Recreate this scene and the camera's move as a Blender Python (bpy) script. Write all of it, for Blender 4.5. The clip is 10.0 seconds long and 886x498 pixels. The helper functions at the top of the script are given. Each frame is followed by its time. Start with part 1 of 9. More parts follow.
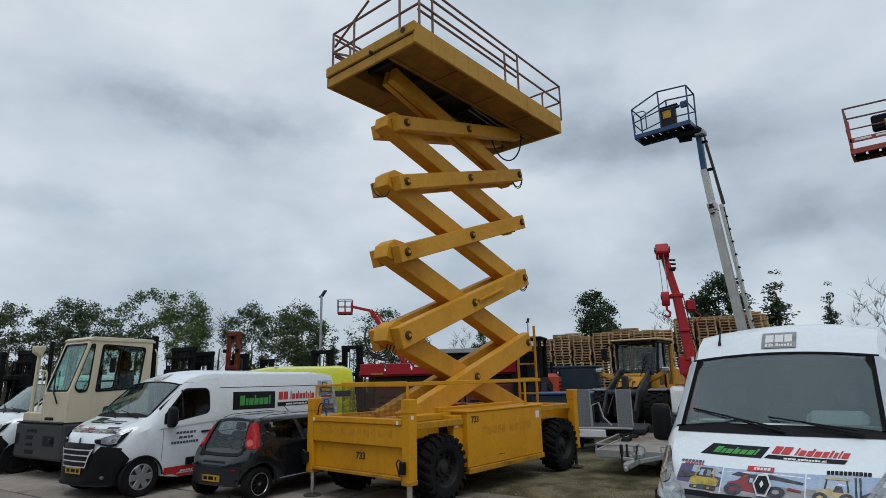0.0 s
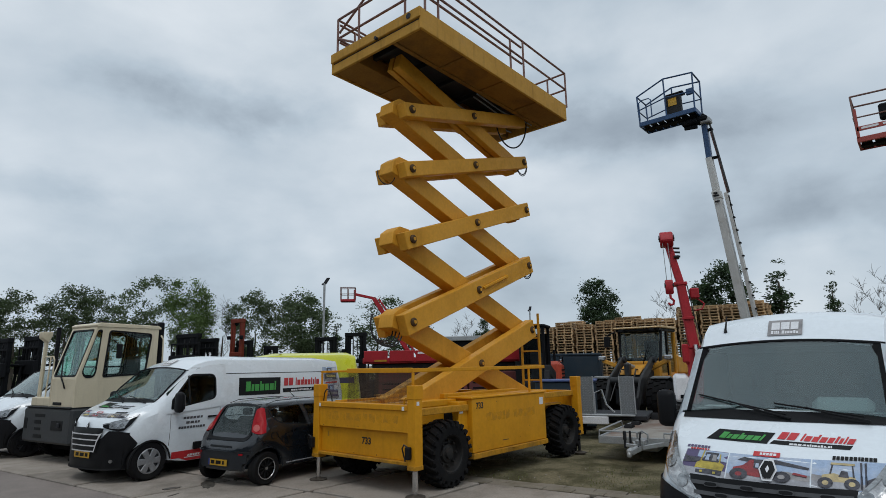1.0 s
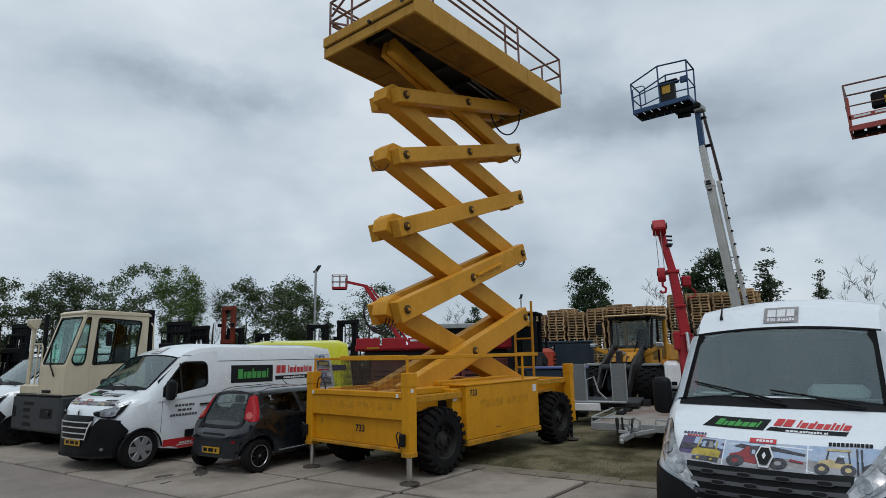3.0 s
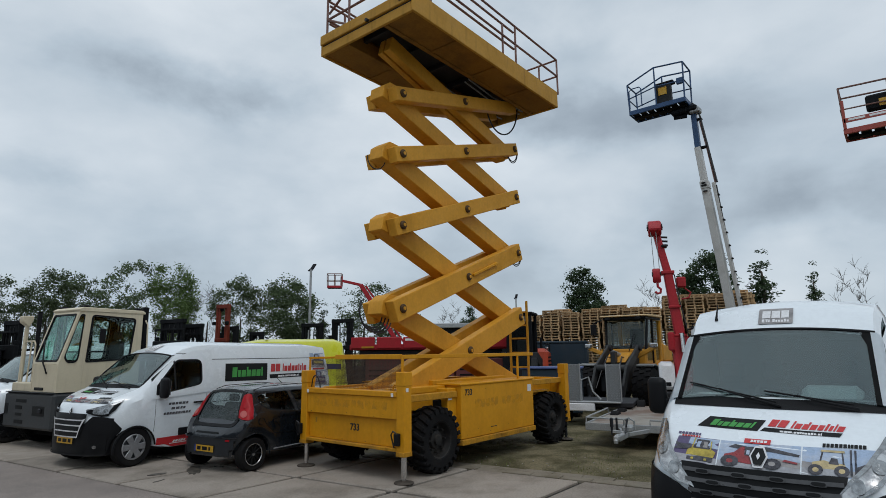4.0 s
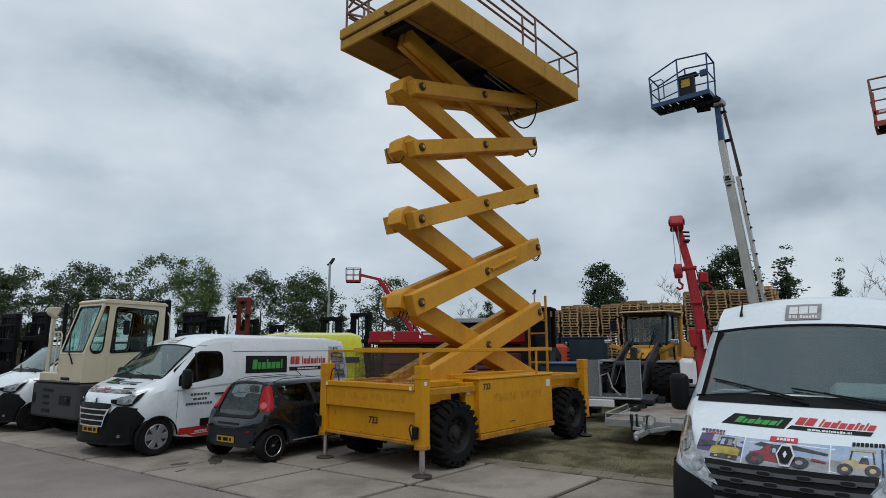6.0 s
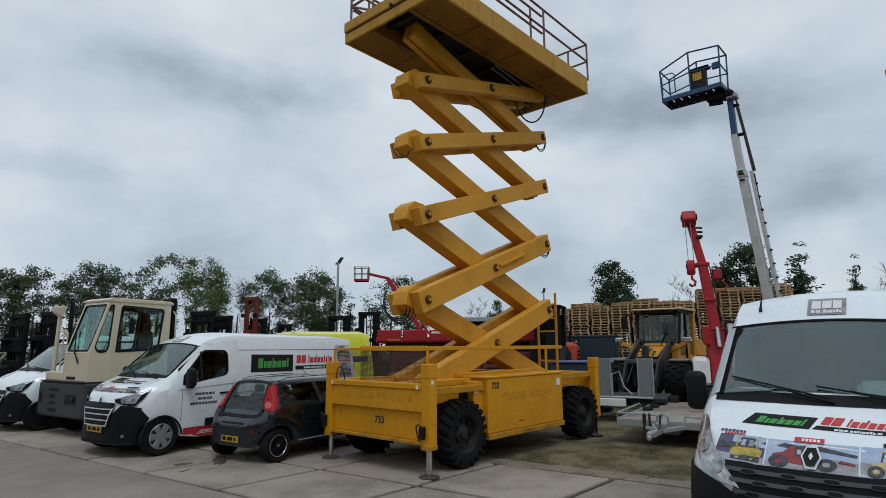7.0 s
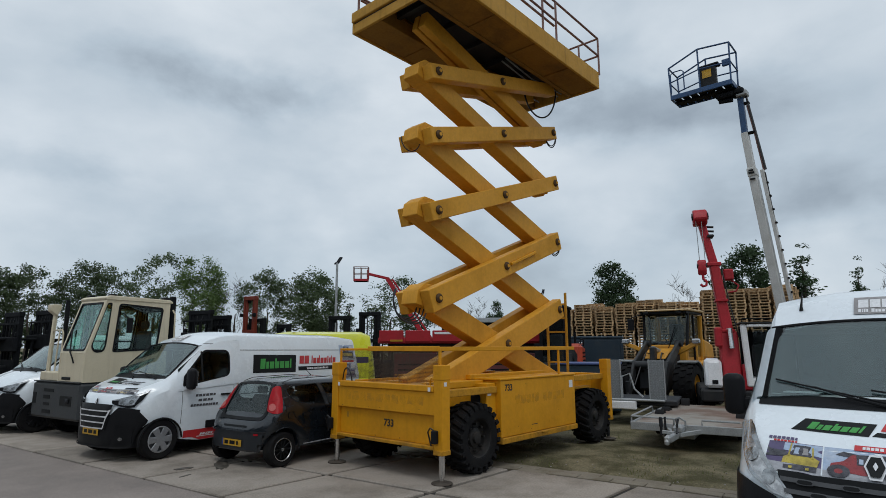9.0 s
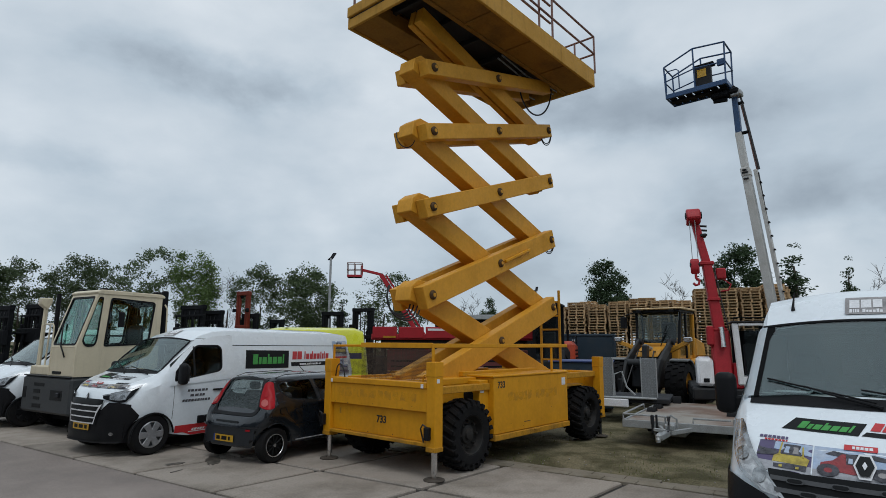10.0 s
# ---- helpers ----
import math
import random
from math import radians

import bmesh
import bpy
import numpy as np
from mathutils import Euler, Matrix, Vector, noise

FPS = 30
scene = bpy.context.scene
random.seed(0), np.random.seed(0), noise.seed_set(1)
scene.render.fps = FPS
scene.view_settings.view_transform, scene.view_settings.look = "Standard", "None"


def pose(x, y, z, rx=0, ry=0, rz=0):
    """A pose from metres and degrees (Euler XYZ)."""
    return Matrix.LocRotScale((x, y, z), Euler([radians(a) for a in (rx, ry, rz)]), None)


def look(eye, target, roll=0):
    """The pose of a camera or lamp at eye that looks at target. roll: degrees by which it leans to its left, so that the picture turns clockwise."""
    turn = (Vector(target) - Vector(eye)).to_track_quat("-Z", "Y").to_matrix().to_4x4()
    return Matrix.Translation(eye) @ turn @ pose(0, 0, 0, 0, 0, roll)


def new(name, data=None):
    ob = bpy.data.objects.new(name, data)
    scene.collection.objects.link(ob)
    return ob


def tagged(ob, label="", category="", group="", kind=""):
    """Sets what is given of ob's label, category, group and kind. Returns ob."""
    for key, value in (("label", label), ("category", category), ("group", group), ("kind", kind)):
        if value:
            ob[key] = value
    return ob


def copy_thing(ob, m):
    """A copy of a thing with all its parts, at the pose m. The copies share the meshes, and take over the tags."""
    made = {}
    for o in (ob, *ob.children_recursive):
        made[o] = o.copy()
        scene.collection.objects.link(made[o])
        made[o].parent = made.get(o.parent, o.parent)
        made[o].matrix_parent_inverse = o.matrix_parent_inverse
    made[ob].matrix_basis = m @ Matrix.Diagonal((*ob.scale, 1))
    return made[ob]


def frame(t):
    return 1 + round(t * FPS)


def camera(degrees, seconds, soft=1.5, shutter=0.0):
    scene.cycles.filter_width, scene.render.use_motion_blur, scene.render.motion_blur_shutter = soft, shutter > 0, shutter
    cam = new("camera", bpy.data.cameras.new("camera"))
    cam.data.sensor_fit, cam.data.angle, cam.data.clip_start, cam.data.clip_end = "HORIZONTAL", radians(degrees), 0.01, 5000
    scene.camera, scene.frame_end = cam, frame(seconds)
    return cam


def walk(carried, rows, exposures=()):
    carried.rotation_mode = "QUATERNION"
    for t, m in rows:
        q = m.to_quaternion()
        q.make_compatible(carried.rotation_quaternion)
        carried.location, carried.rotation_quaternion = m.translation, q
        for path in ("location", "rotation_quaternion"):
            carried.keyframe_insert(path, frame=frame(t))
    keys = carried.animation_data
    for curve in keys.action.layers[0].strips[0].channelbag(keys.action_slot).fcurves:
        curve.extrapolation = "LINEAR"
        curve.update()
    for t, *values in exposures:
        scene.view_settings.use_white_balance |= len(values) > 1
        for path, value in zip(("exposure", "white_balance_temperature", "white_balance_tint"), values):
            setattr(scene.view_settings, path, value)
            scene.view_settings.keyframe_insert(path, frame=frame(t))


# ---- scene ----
cam = camera(76.1, 10.0, soft=0.7)
PATH = [
    (0, (-6.775, -6.465, 2.033), (-5.281, -5.21, 2.473), -1.2),
    (0.5, (-6.805, -6.443, 2.025), (-5.309, -5.185, 2.448), -1.0),
    (1, (-6.824, -6.426, 2.016), (-5.329, -5.16, 2.415), -1.0),
    (1.5, (-6.825, -6.397, 2.012), (-5.328, -5.125, 2.389), -1.1),
    (2, (-6.81, -6.368, 2.016), (-5.308, -5.098, 2.376), -1.2),
    (2.5, (-6.806, -6.351, 2.016), (-5.294, -5.091, 2.373), -1.2),
    (4, (-6.807, -6.325, 2.012), (-5.275, -5.089, 2.367), -0.7),
    (4.5, (-6.808, -6.324, 2.008), (-5.282, -5.08, 2.358), -0.5),
    (5, (-6.816, -6.32, 2.004), (-5.298, -5.063, 2.349), -0.3),
    (5.5, (-6.824, -6.309, 2.002), (-5.318, -5.038, 2.343), -0.2),
    (7, (-6.592, -6.169, 1.974), (-5.119, -4.858, 2.31), -0.3),
    (7.5, (-6.521, -6.041, 1.96), (-5.053, -4.726, 2.298), -0.4),
    (8, (-6.497, -5.883, 1.971), (-5.031, -4.567, 2.314), -0.5),
    (8.5, (-6.499, -5.78, 1.964), (-5.028, -4.469, 2.307), -0.4),
    (9, (-6.486, -5.734, 1.962), (-5.006, -4.432, 2.302), -0.1),
    (9.5, (-6.489, -5.721, 1.963), (-5.0, -4.428, 2.296), 0.2),
    (10, (-6.481, -5.726, 1.968), (-4.986, -4.439, 2.296), 0.3),
]
walk(cam, [(t, look(eye, target, roll)) for t, eye, target, roll in PATH])

# ---- world and light ----
world = bpy.data.worlds.new("overcast")
scene.world = world
world.use_nodes = True


def wire(tree, a, b):
    tree.links.new(a, b)


def build_world():
    t = world.node_tree
    t.nodes.clear()
    out = t.nodes.new("ShaderNodeOutputWorld")
    sky = t.nodes.new("ShaderNodeTexSky")
    sky.sky_type, sky.sun_disc = "NISHITA", False
    sky.sun_elevation, sky.sun_rotation = radians(52), radians(200)
    bg_sky = t.nodes.new("ShaderNodeBackground")
    bg_sky.inputs["Strength"].default_value = 0.1
    wire(t, sky.outputs[0], bg_sky.inputs["Color"])
    co = t.nodes.new("ShaderNodeTexCoord")
    com = t.nodes.new("ShaderNodeMapping")
    com.inputs["Scale"].default_value = (1.0, 1.0, 1.8)
    com.inputs["Location"].default_value = (SKY_SEED, 0, 0)
    wire(t, co.outputs["Generated"], com.inputs["Vector"])

    def cloud(scale, detail, distort):
        n = t.nodes.new("ShaderNodeTexNoise")
        n.inputs["Scale"].default_value = scale
        n.inputs["Detail"].default_value = detail
        n.inputs["Roughness"].default_value = 0.55
        n.inputs["Distortion"].default_value = distort
        wire(t, com.outputs[0], n.inputs["Vector"])
        return n
    big, small = cloud(1.7, 4, 0.0), cloud(4.5, 7, 0.1)
    add = t.nodes.new("ShaderNodeMix")
    add.inputs["Factor"].default_value = 0.36
    wire(t, big.outputs["Fac"], add.inputs["A"])
    wire(t, small.outputs["Fac"], add.inputs["B"])
    total = add.outputs["Result"]
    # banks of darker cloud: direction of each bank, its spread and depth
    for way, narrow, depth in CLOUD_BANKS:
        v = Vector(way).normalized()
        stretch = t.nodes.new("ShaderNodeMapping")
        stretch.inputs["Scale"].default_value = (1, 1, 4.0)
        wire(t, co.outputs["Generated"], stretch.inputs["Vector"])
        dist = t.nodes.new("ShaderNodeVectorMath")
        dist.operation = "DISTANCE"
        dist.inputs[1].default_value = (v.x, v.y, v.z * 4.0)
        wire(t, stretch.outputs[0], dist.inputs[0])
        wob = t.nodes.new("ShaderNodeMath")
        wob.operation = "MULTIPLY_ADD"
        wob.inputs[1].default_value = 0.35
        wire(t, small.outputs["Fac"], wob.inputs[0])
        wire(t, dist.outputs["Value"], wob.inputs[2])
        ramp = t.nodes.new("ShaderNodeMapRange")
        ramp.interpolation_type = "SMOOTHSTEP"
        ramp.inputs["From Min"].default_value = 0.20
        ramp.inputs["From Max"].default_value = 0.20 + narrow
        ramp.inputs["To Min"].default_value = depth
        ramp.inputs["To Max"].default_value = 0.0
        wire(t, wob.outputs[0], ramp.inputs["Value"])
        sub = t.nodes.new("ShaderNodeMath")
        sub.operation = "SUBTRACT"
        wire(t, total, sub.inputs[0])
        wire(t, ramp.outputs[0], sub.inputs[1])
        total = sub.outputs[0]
    tone = t.nodes.new("ShaderNodeValToRGB")
    e = tone.color_ramp.elements
    e[0].position, e[0].color = 0.22, (0.270, 0.325, 0.385, 1)
    e[1].position, e[1].color = 0.66, (0.70, 0.76, 0.815, 1)
    m = e.new(0.42)
    m.color = (0.466, 0.548, 0.624, 1)
    wire(t, total, tone.inputs["Fac"])
    bg = t.nodes.new("ShaderNodeBackground")
    bg.inputs["Strength"].default_value = SKY_STRENGTH
    wire(t, tone.outputs["Color"], bg.inputs["Color"])
    mix = t.nodes.new("ShaderNodeMixShader")
    mix.inputs[0].default_value = 0.93
    wire(t, bg_sky.outputs[0], mix.inputs[1])
    wire(t, bg.outputs[0], mix.inputs[2])
    wire(t, mix.outputs[0], out.inputs["Surface"])


SKY_SEED, SKY_STRENGTH = 3.7, 1.06
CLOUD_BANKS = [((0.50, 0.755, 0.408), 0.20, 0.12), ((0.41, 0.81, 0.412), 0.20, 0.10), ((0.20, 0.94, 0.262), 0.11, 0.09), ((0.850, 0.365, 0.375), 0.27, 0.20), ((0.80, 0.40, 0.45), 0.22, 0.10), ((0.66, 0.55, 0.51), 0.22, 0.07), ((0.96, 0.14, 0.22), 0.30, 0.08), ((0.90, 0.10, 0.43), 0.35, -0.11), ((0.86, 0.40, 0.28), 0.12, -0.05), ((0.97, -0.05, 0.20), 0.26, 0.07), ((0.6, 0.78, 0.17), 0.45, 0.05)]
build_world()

sun = new("sun", bpy.data.lights.new("sun", "SUN"))
sun.data.energy, sun.data.angle, sun.data.color = 0.9, radians(25), (1.0, 0.985, 0.965)
sun.matrix_basis = look((-6, -10, 22), (2, 0, 0))
scene.view_settings.exposure = 0.0


# ---- materials ----
def material(name, color, rough=0.5, metal=0.0, stain=None, amount=0.5, big=1.5, fine=40.0, bump=0.15, spread=0.12, coat=0.0, spec=0.5, lo=0.45, hi=0.75, vary=0.0, placed=False, streak=0.0):
    """A surface: base colour with broad patches of stain, fine grain in tone and relief."""
    m = bpy.data.materials.new(name)
    m.use_nodes = True
    t = m.node_tree
    b = t.nodes["Principled BSDF"]
    where = t.nodes.new("ShaderNodeNewGeometry").outputs["Position"] if placed else t.nodes.new("ShaderNodeTexCoord").outputs["Object"]
    n1, n2 = t.nodes.new("ShaderNodeTexNoise"), t.nodes.new("ShaderNodeTexNoise")
    for n, s, d in ((n1, big, 6), (n2, fine, 4)):
        n.inputs["Scale"].default_value, n.inputs["Detail"].default_value = s, d
        n.inputs["Roughness"].default_value = 0.6
        wire(t, where, n.inputs["Vector"])
    r = t.nodes.new("ShaderNodeMapRange")
    r.inputs["From Min"].default_value, r.inputs["From Max"].default_value = lo, hi
    r.inputs["To Max"].default_value = amount
    wire(t, n1.outputs["Fac"], r.inputs["Value"])
    mx = t.nodes.new("ShaderNodeMix")
    mx.data_type = "RGBA"
    dark = stain or tuple(c * 0.6 for c in color)
    mx.inputs[6].default_value, mx.inputs[7].default_value = (*color, 1), (*dark, 1)
    wire(t, r.outputs[0], mx.inputs[0])
    hs = t.nodes.new("ShaderNodeHueSaturation")
    v = t.nodes.new("ShaderNodeMapRange")
    v.inputs["From Min"].default_value, v.inputs["From Max"].default_value = 0.3, 0.7
    v.inputs["To Min"].default_value, v.inputs["To Max"].default_value = 1 - spread, 1 + spread
    wire(t, n2.outputs["Fac"], v.inputs["Value"])
    value = v.outputs[0]
    if vary:
        info = t.nodes.new("ShaderNodeObjectInfo")
        iv = t.nodes.new("ShaderNodeMapRange")
        iv.inputs["To Min"].default_value, iv.inputs["To Max"].default_value = 1 - vary, 1 + vary
        wire(t, info.outputs["Random"], iv.inputs["Value"])
        mul = t.nodes.new("ShaderNodeMath")
        mul.operation = "MULTIPLY"
        wire(t, value, mul.inputs[0])
        wire(t, iv.outputs[0], mul.inputs[1])
        value = mul.outputs[0]
    wire(t, value, hs.inputs["Value"])
    tone = mx.outputs[2]
    if streak:
        # dirt runs, drawn out downwards
        mp, n3, r3, m3 = t.nodes.new("ShaderNodeMapping"), t.nodes.new("ShaderNodeTexNoise"), t.nodes.new("ShaderNodeMapRange"), t.nodes.new("ShaderNodeMix")
        mp.inputs["Scale"].default_value = (9.0, 9.0, 0.9)
        n3.inputs["Scale"].default_value, n3.inputs["Detail"].default_value = 1.0, 5.0
        r3.inputs["From Min"].default_value, r3.inputs["From Max"].default_value, r3.inputs["To Max"].default_value = 0.52, 0.72, streak
        m3.data_type = "RGBA"
        m3.inputs[7].default_value = tuple(c * 0.45 for c in color) + (1,)
        wire(t, where, mp.inputs["Vector"])
        wire(t, mp.outputs[0], n3.inputs["Vector"])
        wire(t, n3.outputs["Fac"], r3.inputs["Value"])
        wire(t, r3.outputs[0], m3.inputs[0])
        wire(t, tone, m3.inputs[6])
        tone = m3.outputs[2]
    wire(t, tone, hs.inputs["Color"])
    wire(t, hs.outputs[0], b.inputs["Base Color"])
    rr = t.nodes.new("ShaderNodeMapRange")
    rr.inputs["From Min"].default_value, rr.inputs["From Max"].default_value = 0.3, 0.75
    rr.inputs["To Min"].default_value, rr.inputs["To Max"].default_value = max(0.02, rough - 0.08), min(1, rough + 0.15)
    wire(t, n1.outputs["Fac"], rr.inputs["Value"])
    wire(t, rr.outputs[0], b.inputs["Roughness"])
    b.inputs["Metallic"].default_value = metal
    b.inputs["Coat Weight"].default_value = coat
    b.inputs["Coat Roughness"].default_value = 0.06
    b.inputs["Specular IOR Level"].default_value = spec
    if bump:
        bp = t.nodes.new("ShaderNodeBump")
        bp.inputs["Strength"].default_value, bp.inputs["Distance"].default_value = bump, 0.01
        wire(t, n2.outputs["Fac"], bp.inputs["Height"])
        wire(t, bp.outputs[0], b.inputs["Normal"])
    return m


def glass(name, tint, face=0.04, slant=0.6):
    """Clear sheet: tinted see-through, with a mirror share that grows at a slant."""
    m = bpy.data.materials.new(name)
    m.use_nodes = True
    t = m.node_tree
    t.nodes.clear()
    out = t.nodes.new("ShaderNodeOutputMaterial")
    clear, shine, mix = t.nodes.new("ShaderNodeBsdfTransparent"), t.nodes.new("ShaderNodeBsdfGlossy"), t.nodes.new("ShaderNodeMixShader")
    clear.inputs[0].default_value = (*tint, 1)
    shine.inputs["Roughness"].default_value = 0.02
    shine.inputs["Color"].default_value = (0.92, 0.99, 0.99, 1)
    lw = t.nodes.new("ShaderNodeLayerWeight")
    lw.inputs["Blend"].default_value = 0.5
    power, scale = t.nodes.new("ShaderNodeMath"), t.nodes.new("ShaderNodeMath")
    power.operation, scale.operation = "POWER", "MULTIPLY_ADD"
    power.inputs[1].default_value = 4.0
    scale.inputs[1].default_value, scale.inputs[2].default_value = slant, face
    wire(t, lw.outputs["Facing"], power.inputs[0])
    wire(t, power.outputs[0], scale.inputs[0])
    wire(t, scale.outputs[0], mix.inputs[0])
    wire(t, clear.outputs[0], mix.inputs[1])
    wire(t, shine.outputs[0], mix.inputs[2])
    wire(t, mix.outputs[0], out.inputs["Surface"])
    return m


YELLOW = material("lift_yellow_paint", (0.635, 0.285, 0.009), 0.5, streak=0.2, stain=(0.43, 0.188, 0.008), amount=0.5, big=1.1, fine=14, bump=0.06, spread=0.06, spec=0.25)
FADED_YELLOW = material("sun_faded_yellow_paint", (0.46, 0.245, 0.036), 0.65, streak=0.45, stain=(0.34, 0.172, 0.026), amount=0.55, big=1.6, fine=18, bump=0.06, spread=0.07, spec=0.25)
YELLOW_WORN = material("worn_yellow_paint", (0.48, 0.228, 0.014), 0.65, streak=0.6, stain=(0.22, 0.12, 0.03), amount=0.8, spec=0.25, big=2.5, fine=30, bump=0.12, spread=0.16)
FADED = material("faded_lettering", (0.46, 0.212, 0.015), 0.65, spec=0.25, stain=(0.58, 0.265, 0.009), amount=1.0, big=7, fine=60, lo=0.40, hi=0.58)
ARM_YELLOW = material("weathered_arm_paint", (0.63, 0.30, 0.026), 0.55, streak=0.12, stain=(0.40, 0.185, 0.017), amount=0.55, big=1.6, fine=18, bump=0.06, spread=0.07, spec=0.25)
HUB = material("dusty_wheel_hub", (0.016, 0.016, 0.016), 0.55, stain=(0.045, 0.036, 0.028), amount=0.7, big=9, spec=0.3)
PIN_RUST = material("rusty_pin", (0.085, 0.048, 0.020), 0.7, stain=(0.03, 0.022, 0.015), amount=0.8, big=12, spec=0.25)
FOOT_RUST = material("dull_rusty_plate", (0.075, 0.062, 0.050), 0.8, stain=(0.035, 0.03, 0.026), amount=0.8, big=8, spec=0.25)
# base colour carries both the grime and the shade under the platform
GRIME_SHADE = material("dirty_shaded_underside_paint", (0.26, 0.132, 0.024), 0.75, stain=(0.13, 0.072, 0.024), amount=0.9, big=1.4, fine=25, bump=0.1, spec=0.2)
DARK_STEEL = material("dark_oily_steel", (0.016, 0.018, 0.022), 0.6, spec=0.3, stain=(0.035, 0.031, 0.027), amount=0.6, big=3)
STEEL = material("galvanised_steel", (0.36, 0.38, 0.39), 0.5, 0.35, stain=(0.24, 0.25, 0.25), amount=0.7, big=4, fine=60, spread=0.18)
CHROME = material("bright_rod", (0.62, 0.62, 0.62), 0.18, 0.95, bump=0.0, fine=20)
RUBBER = material("tyre_rubber", (0.010, 0.010, 0.011), 0.8, spec=0.12, stain=(0.022, 0.021, 0.019), amount=0.7, big=5, fine=50)
BLACK = material("black_plastic", (0.007, 0.0075, 0.009), 0.5, spec=0.18, stain=(0.012, 0.012, 0.013), amount=0.5, big=3, fine=120, bump=0.2)
RUSTRAIL = material("maroon_rail_paint", (0.16, 0.075, 0.06), 0.6, stain=(0.30, 0.22, 0.20), amount=0.6, big=6, fine=40)
WHITE = material("white_van_paint", (0.775, 0.84, 0.885), 0.22, stain=(0.69, 0.745, 0.79), amount=0.4, big=1.2, fine=20, bump=0.0, spread=0.03, coat=0.6)
CAR_PAINT = material("dark_grey_car_paint", (0.007, 0.010, 0.014), 0.22, spec=0.4, stain=(0.011, 0.015, 0.020), amount=0.5, big=2, fine=60, bump=0.0, coat=0.65)
CREAM = material("cream_cab_paint", (0.62, 0.55, 0.40), 0.45, streak=0.22, stain=(0.46, 0.40, 0.28), amount=0.4, big=1.2, fine=25, bump=0.02, spread=0.03)
GREY_BUMPER = material("dark_grey_bumper", (0.017, 0.018, 0.020), 0.6, spec=0.2, stain=(0.034, 0.033, 0.031), amount=0.6, big=3)
RED = material("red_machine_paint", (0.36, 0.017, 0.026), 0.5, spec=0.3, stain=(0.22, 0.02, 0.02), amount=0.6, big=1.5, fine=20, bump=0.05)
CRANE_RED = material("bright_crane_red_paint", (0.40, 0.016, 0.026), 0.45, stain=(0.26, 0.02, 0.02), amount=0.6, big=1.5, fine=20, bump=0.05, spec=0.35)
ORANGE = material("orange_red_paint", (0.33, 0.055, 0.042), 0.5, stain=(0.28, 0.06, 0.03), amount=0.6, big=2)
MAST_RED = material("dark_red_mast_paint", (0.17, 0.030, 0.018), 0.6, stain=(0.09, 0.03, 0.02), amount=0.7, big=3, spec=0.2)
OIL = material("oil_stain", (0.045, 0.040, 0.034), 0.45, stain=(0.13, 0.115, 0.095), amount=0.9, big=9, fine=40, bump=0.1, lo=0.42, hi=0.62)
WALL = material("plain_unseen_wall", (0.11, 0.115, 0.12), 0.8, big=0.3, fine=6, bump=0.05)
BLUE = material("blue_machine_paint", (0.013, 0.055, 0.145), 0.5, stain=(0.02, 0.045, 0.09), amount=0.6, big=2)
GREY_BOOM = material("light_grey_boom_paint", (0.50, 0.50, 0.48), 0.5, stain=(0.30, 0.29, 0.26), amount=0.6, big=1.8)
ARM_GREY = material("scuffed_grey_arm_paint", (0.024, 0.026, 0.028), 0.5, stain=(0.075, 0.075, 0.072), amount=0.7, big=4, fine=30, spec=0.35)
MUDGUARD = material("pale_grey_mudguard", (0.20, 0.21, 0.21), 0.55, stain=(0.10, 0.10, 0.095), amount=0.7, big=4, fine=30)
TRACTOR_GREY = material("dusty_grey_bumper_paint", (0.043, 0.047, 0.050), 0.55, stain=(0.075, 0.075, 0.072), amount=0.6, big=2.5, fine=30, spec=0.3)
LOADER = material("loader_yellow_paint", (0.60, 0.275, 0.022), 0.5, stain=(0.28, 0.18, 0.06), amount=0.6, big=2)
HIVIS = material("bright_yellow_van_paint", (0.66, 0.68, 0.03), 0.3, stain=(0.5, 0.52, 0.05), amount=0.4, big=1.5, bump=0.0, coat=0.5)
NAVY = material("navy_stripe", (0.02, 0.025, 0.09), 0.4, bump=0.0)
CONTAINER = material("blue_black_container_paint", (0.012, 0.030, 0.048), 0.55, stain=(0.05, 0.055, 0.06), amount=0.5, big=2)
WOOD = material("weathered_pallet_wood", (0.48, 0.325, 0.175), 0.85, stain=(0.22, 0.145, 0.085), amount=0.9, big=2.2, fine=35, bump=0.3, spread=0.25, vary=0.3)
PLYWOOD = material("wet_deck_plywood", (0.30, 0.28, 0.245), 0.5, stain=(0.15, 0.085, 0.055), amount=0.9, big=0.9, fine=30, lo=0.4, hi=0.6)
CONCRETE = material("concrete_slab", (0.310, 0.272, 0.234), 0.82, stain=(0.165, 0.142, 0.116), amount=0.9, big=0.85, fine=38, bump=0.35, spread=0.2, vary=0.16, spec=0.3, lo=0.46, hi=0.68, placed=True)
ASPHALT = material("brown_asphalt", (0.188, 0.160, 0.143), 0.85, stain=(0.285, 0.243, 0.216), amount=0.9, big=0.65, fine=90, bump=0.6, spread=0.34, lo=0.40, hi=0.66)
SOIL = material("mossy_gravel_ground", (0.172, 0.150, 0.092), 0.95, spec=0.2, stain=(0.066, 0.061, 0.030), amount=0.95, big=1.3, fine=30, bump=0.8, spread=0.35, lo=0.42, hi=0.6)
KERB = material("dirty_kerb_brick", (0.200, 0.175, 0.135), 0.9, stain=(0.12, 0.10, 0.065), amount=0.95, big=2.2, fine=60, bump=0.5, vary=0.08, placed=True)
JOINT = material("joint_dirt", (0.028, 0.024, 0.020), 0.95, fine=60, bump=0.4)
BARK = material("bark", (0.075, 0.062, 0.05), 0.9, fine=30, bump=0.5)
